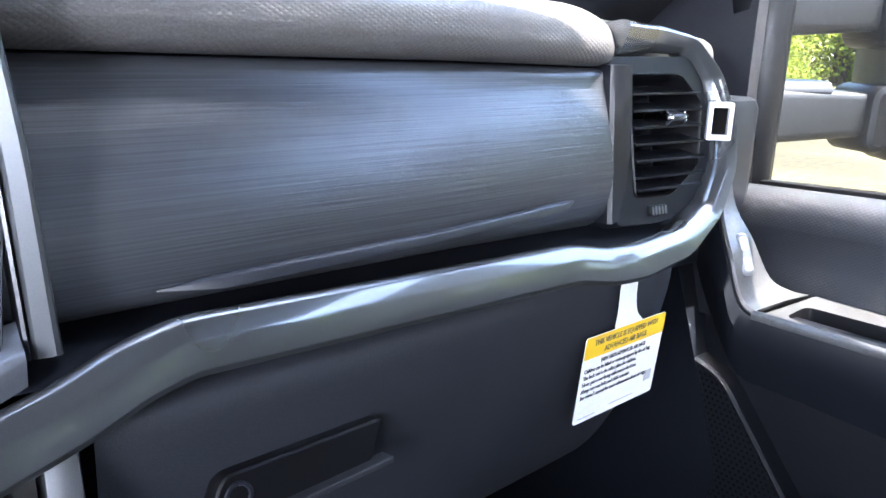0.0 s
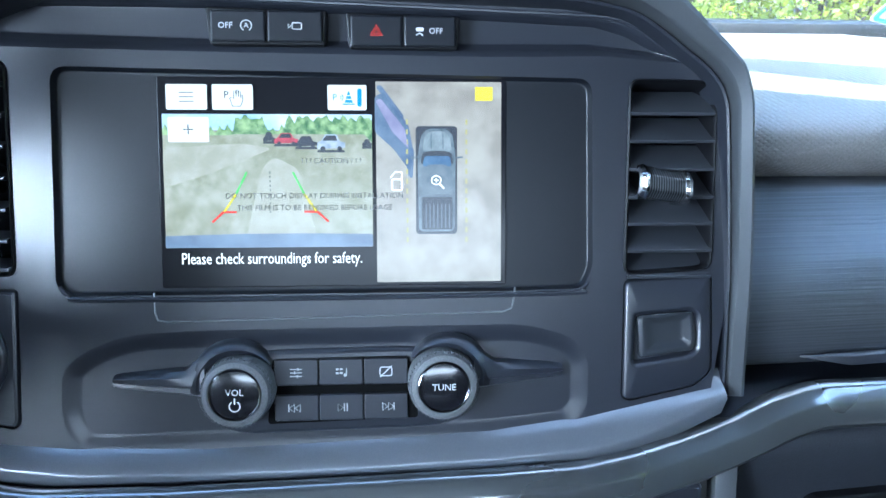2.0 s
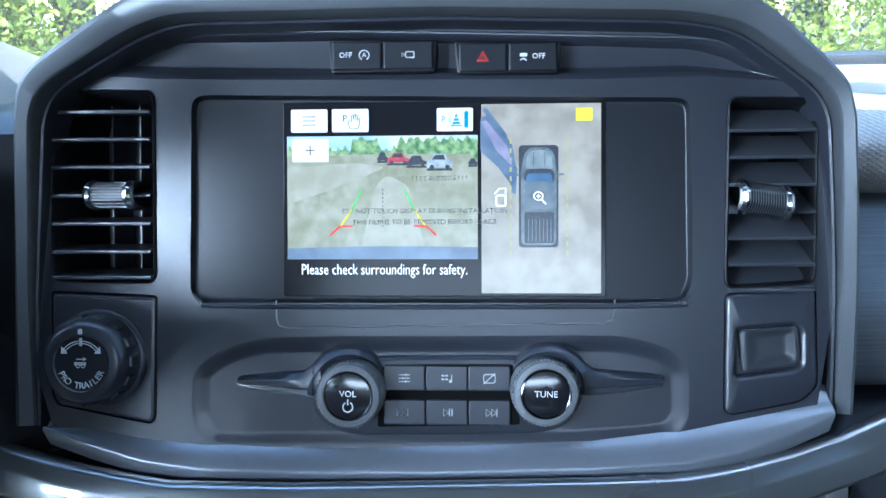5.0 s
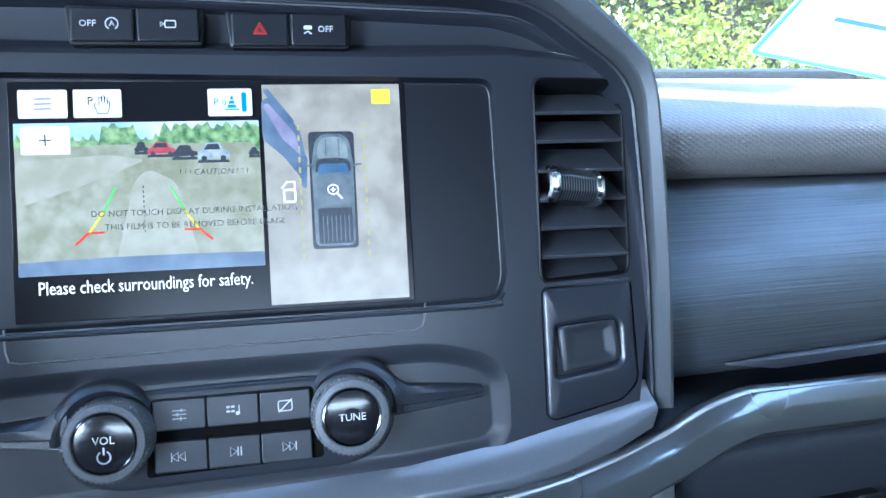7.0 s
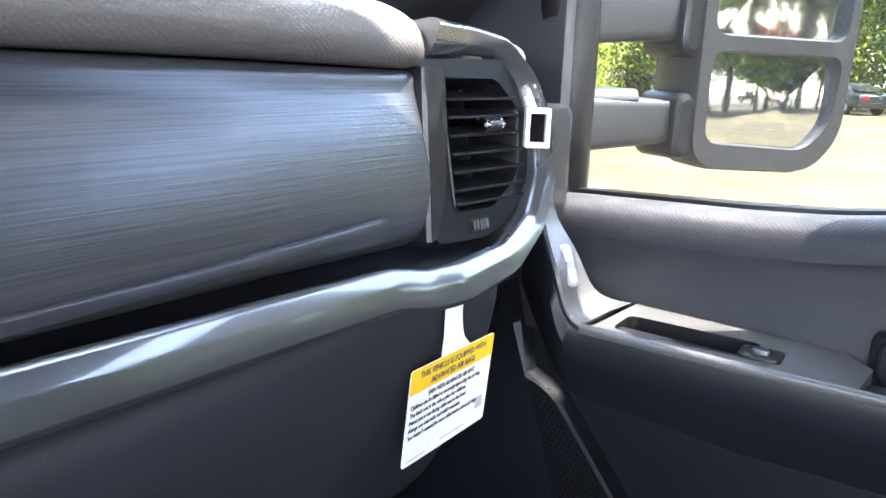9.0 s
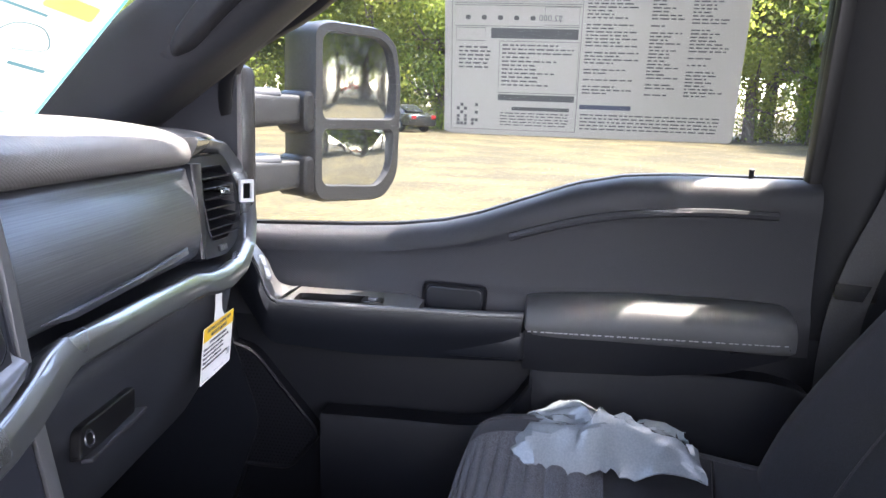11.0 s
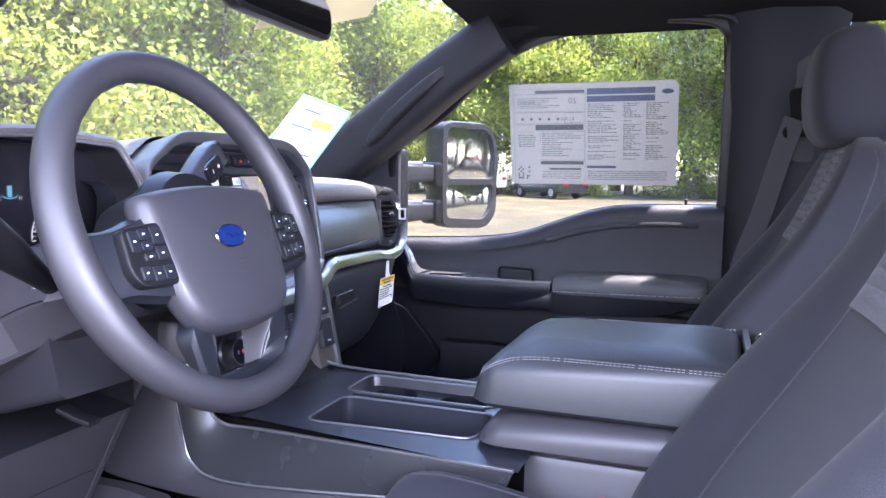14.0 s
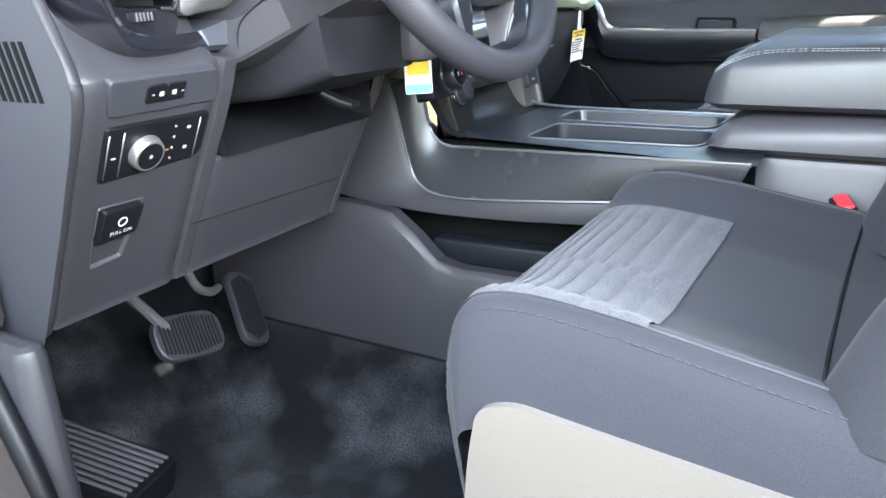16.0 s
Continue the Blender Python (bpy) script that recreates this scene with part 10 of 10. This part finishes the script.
    for x, y in low:
        k = int(rng.integers(0, 2))
        m = Matrix.Translation((x, y, GROUND_Z)) @ Matrix.Rotation(rng.uniform(0, 6.28), 4, "Z")
        s = rng.uniform(0.8, 1.5)
        if k not in first:
            first.add(k)
            o = shrubs[k]
            o.matrix_basis = m
        else:
            o = copy_thing(shrubs[k], m)
        o.scale = (s, s, s)
        o["group"] = "shrubs at the wood's edge"


woods()

TYRE = material("tyre rubber", (0.02, 0.02, 0.02), 0.8)
CARGLASS = material("dark tinted car glass", (0.02, 0.024, 0.026), 0.05, coat=0.5)
ALLOY = material("alloy wheel", (0.5, 0.5, 0.52), 0.3, metal=0.8)
TAILRED = material("red tail lamp lens", (0.35, 0.02, 0.02), 0.2, coat=0.5)
LAMPGLASS = material("clear lamp lens", (0.6, 0.6, 0.6), 0.1, coat=0.5)


def car(label, paint, side, roof, length, width, wheels, radius, heading, at, category="car", bed=None):
    """side: lower body outline (s, z); roof: cabin outline (s, z), both along the car's length."""
    t = thing("car", label, category, (0, 0, 0))
    def body(pts, w0, w1):
        bm = B()
        r = rounded(pts, 0.12, 4)
        q = shrink(r, 0.07)
        loft(bm, [[(x, -w1 / 2, z) for x, z in q], [(x, -w0 / 2, z) for x, z in r], [(x, w0 / 2, z) for x, z in r], [(x, w1 / 2, z) for x, z in q]])
        return bm
    b = part("body", body(side, width * 0.9, width), paint, t)
    part("cabin", body(roof, width * 0.72, width * 0.8), paint, t)
    # side and end panes
    lo, hi = min(z for _, z in roof), max(z for _, z in roof)
    pane = shrink(roof, 0.11)
    cut = (min(x for x, _ in pane) + max(x for x, _ in pane)) / 2
    for s in (-1, 1):
        for half in (0, 1):
            pts = []
            for x, z in pane:
                x = min(x, cut - 0.04) if half == 0 else max(x, cut + 0.04)
                pts.append((x, max(z, lo + 0.2)))
            keep = [p for i, p in enumerate(pts) if (Vector(p) - Vector(pts[i - 1])).length > 0.02]
            if len(keep) > 2:
                bm = B()
                loft(bm, [[(x, s * width * 0.401, z) for x, z in keep], [(x, s * width * 0.407, z) for x, z in keep]])
                part("side_window", bm, CARGLASS, t)
    ends = sorted(roof)
    for (x0, z0), (x1, z1), sgn in ((ends[0], ends[1], -1), (ends[-1], ends[-2], 1)):
        bm = B()
        a, c = Vector((x0, 0, max(z0, lo + 0.18))), Vector((x1, 0, z1 - 0.06))
        off = Vector((sgn * 0.02, 0, 0.012))
        w = width * 0.33
        loft(bm, [[a + off + Vector((0, -w, 0)), a + off + Vector((0, w, 0)), c + off + Vector((0, w * 0.9, 0)), c + off + Vector((0, -w * 0.9, 0))],
                  [a + Vector((0, -w, 0)), a + Vector((0, w, 0)), c + Vector((0, w * 0.9, 0)), c + Vector((0, -w * 0.9, 0))]])
        part("end_window", bm, CARGLASS, t)
    for x in wheels:
        for s in (-1, 1):
            m = frame_of((x, s * (width / 2 - 0.1), radius), (1, 0, 0), (0, 0, 1) if s < 0 else (0, 0, -1))
            bm = B()
            lathe(bm, [(radius * 0.62, -0.1), (radius, -0.09), (radius, 0.09), (radius * 0.92, 0.11), (radius * 0.62, 0.1)], m, 28)
            w = part("tyre", bm, TYRE, t)
            bm = B()
            lathe(bm, [(radius * 0.6, 0.08), (radius * 0.6, 0.112), (radius * 0.2, 0.105), (radius * 0.08, 0.115)], m, 24)
            part("rim", bm, ALLOY, w)
    x0, x1 = min(x for x, _ in side), max(x for x, _ in side)
    zt = max(z for _, z in side)
    for s in (-1, 1):
        bm = B()
        box(bm, (x0 - 0.02, s * width * 0.36 - 0.17, zt - 0.3), (x0 + 0.1, s * width * 0.36 + 0.17, zt - 0.1), 0.03)
        part("tail_lamp", bm, TAILRED, t)
        bm = B()
        box(bm, (x1 - 0.12, s * width * 0.34 - 0.2, zt - 0.33), (x1 + 0.01, s * width * 0.34 + 0.2, zt - 0.17), 0.03)
        part("head_lamp", bm, LAMPGLASS, t)
        bm = B()
        xm = max(x for x, z in roof if z < lo + 0.1) - 0.45
        box(bm, (xm, s * (width / 2 + 0.08) - 0.08, lo + 0.1), (xm + 0.09, s * (width / 2 + 0.08) + 0.08, lo + 0.24), 0.03)
        part("door_mirror", bm, paint, t)
    t.matrix_basis = Matrix.Translation((*at, GROUND_Z)) @ Matrix.Rotation(radians(heading), 4, "Z")
    return t


SEDAN_SIDE = [(-2.35, 0.3), (2.35, 0.28), (2.38, 0.6), (2.2, 0.78), (1.2, 0.92), (-1.9, 0.98), (-2.38, 0.9)]
SEDAN_ROOF = [(-1.75, 0.9), (1.15, 0.86), (0.35, 1.4), (-0.85, 1.43)]
PICK_SIDE = [(-2.8, 0.5), (2.85, 0.48), (2.9, 0.95), (2.75, 1.15), (1.3, 1.25), (-2.85, 1.25)]
PICK_ROOF = [(-0.9, 1.15), (1.35, 1.15), (0.75, 1.88), (-0.75, 1.9)]
VAN_SIDE = [(-2.5, 0.32), (2.5, 0.3), (2.55, 0.7), (2.35, 0.9), (1.5, 1.05), (-2.5, 1.08)]
VAN_ROOF = [(-2.4, 0.98), (1.6, 0.98), (0.6, 1.7), (-2.1, 1.72)]
car("dark grey parked sedan seen from behind", material("dark grey car paint", (0.06, 0.065, 0.07), 0.2, metal=0.6, coat=1), SEDAN_SIDE, SEDAN_ROOF, 4.8, 1.85,
    (-1.4, 1.45), 0.33, 50, (40.5, 8.3))
car("white parked pickup truck", material("white car paint", (0.75, 0.75, 0.75), 0.25, coat=1), PICK_SIDE, PICK_ROOF, 5.7, 2.0,
    (-1.8, 1.9), 0.4, 60, (41.0, 13.6), "pickup truck")
car("dark blue parked minivan", material("navy car paint", (0.02, 0.022, 0.05), 0.18, metal=0.5, coat=1), VAN_SIDE, VAN_ROOF, 5.1, 1.95,
    (-1.5, 1.6), 0.34, 96, (29.3, -19.6), "minivan")
car("red parked pickup truck", material("red car paint", (0.4, 0.02, 0.03), 0.2, coat=1), PICK_SIDE, PICK_ROOF, 5.7, 2.0,
    (-1.8, 1.9), 0.4, 20, (22.0, -58.0), "pickup truck")
car("dark parked pickup truck", material("dark car paint", (0.03, 0.03, 0.035), 0.2, coat=1), PICK_SIDE, PICK_ROOF, 5.7, 2.0,
    (-1.8, 1.9), 0.4, 20, (13.0, -60.0), "pickup truck")
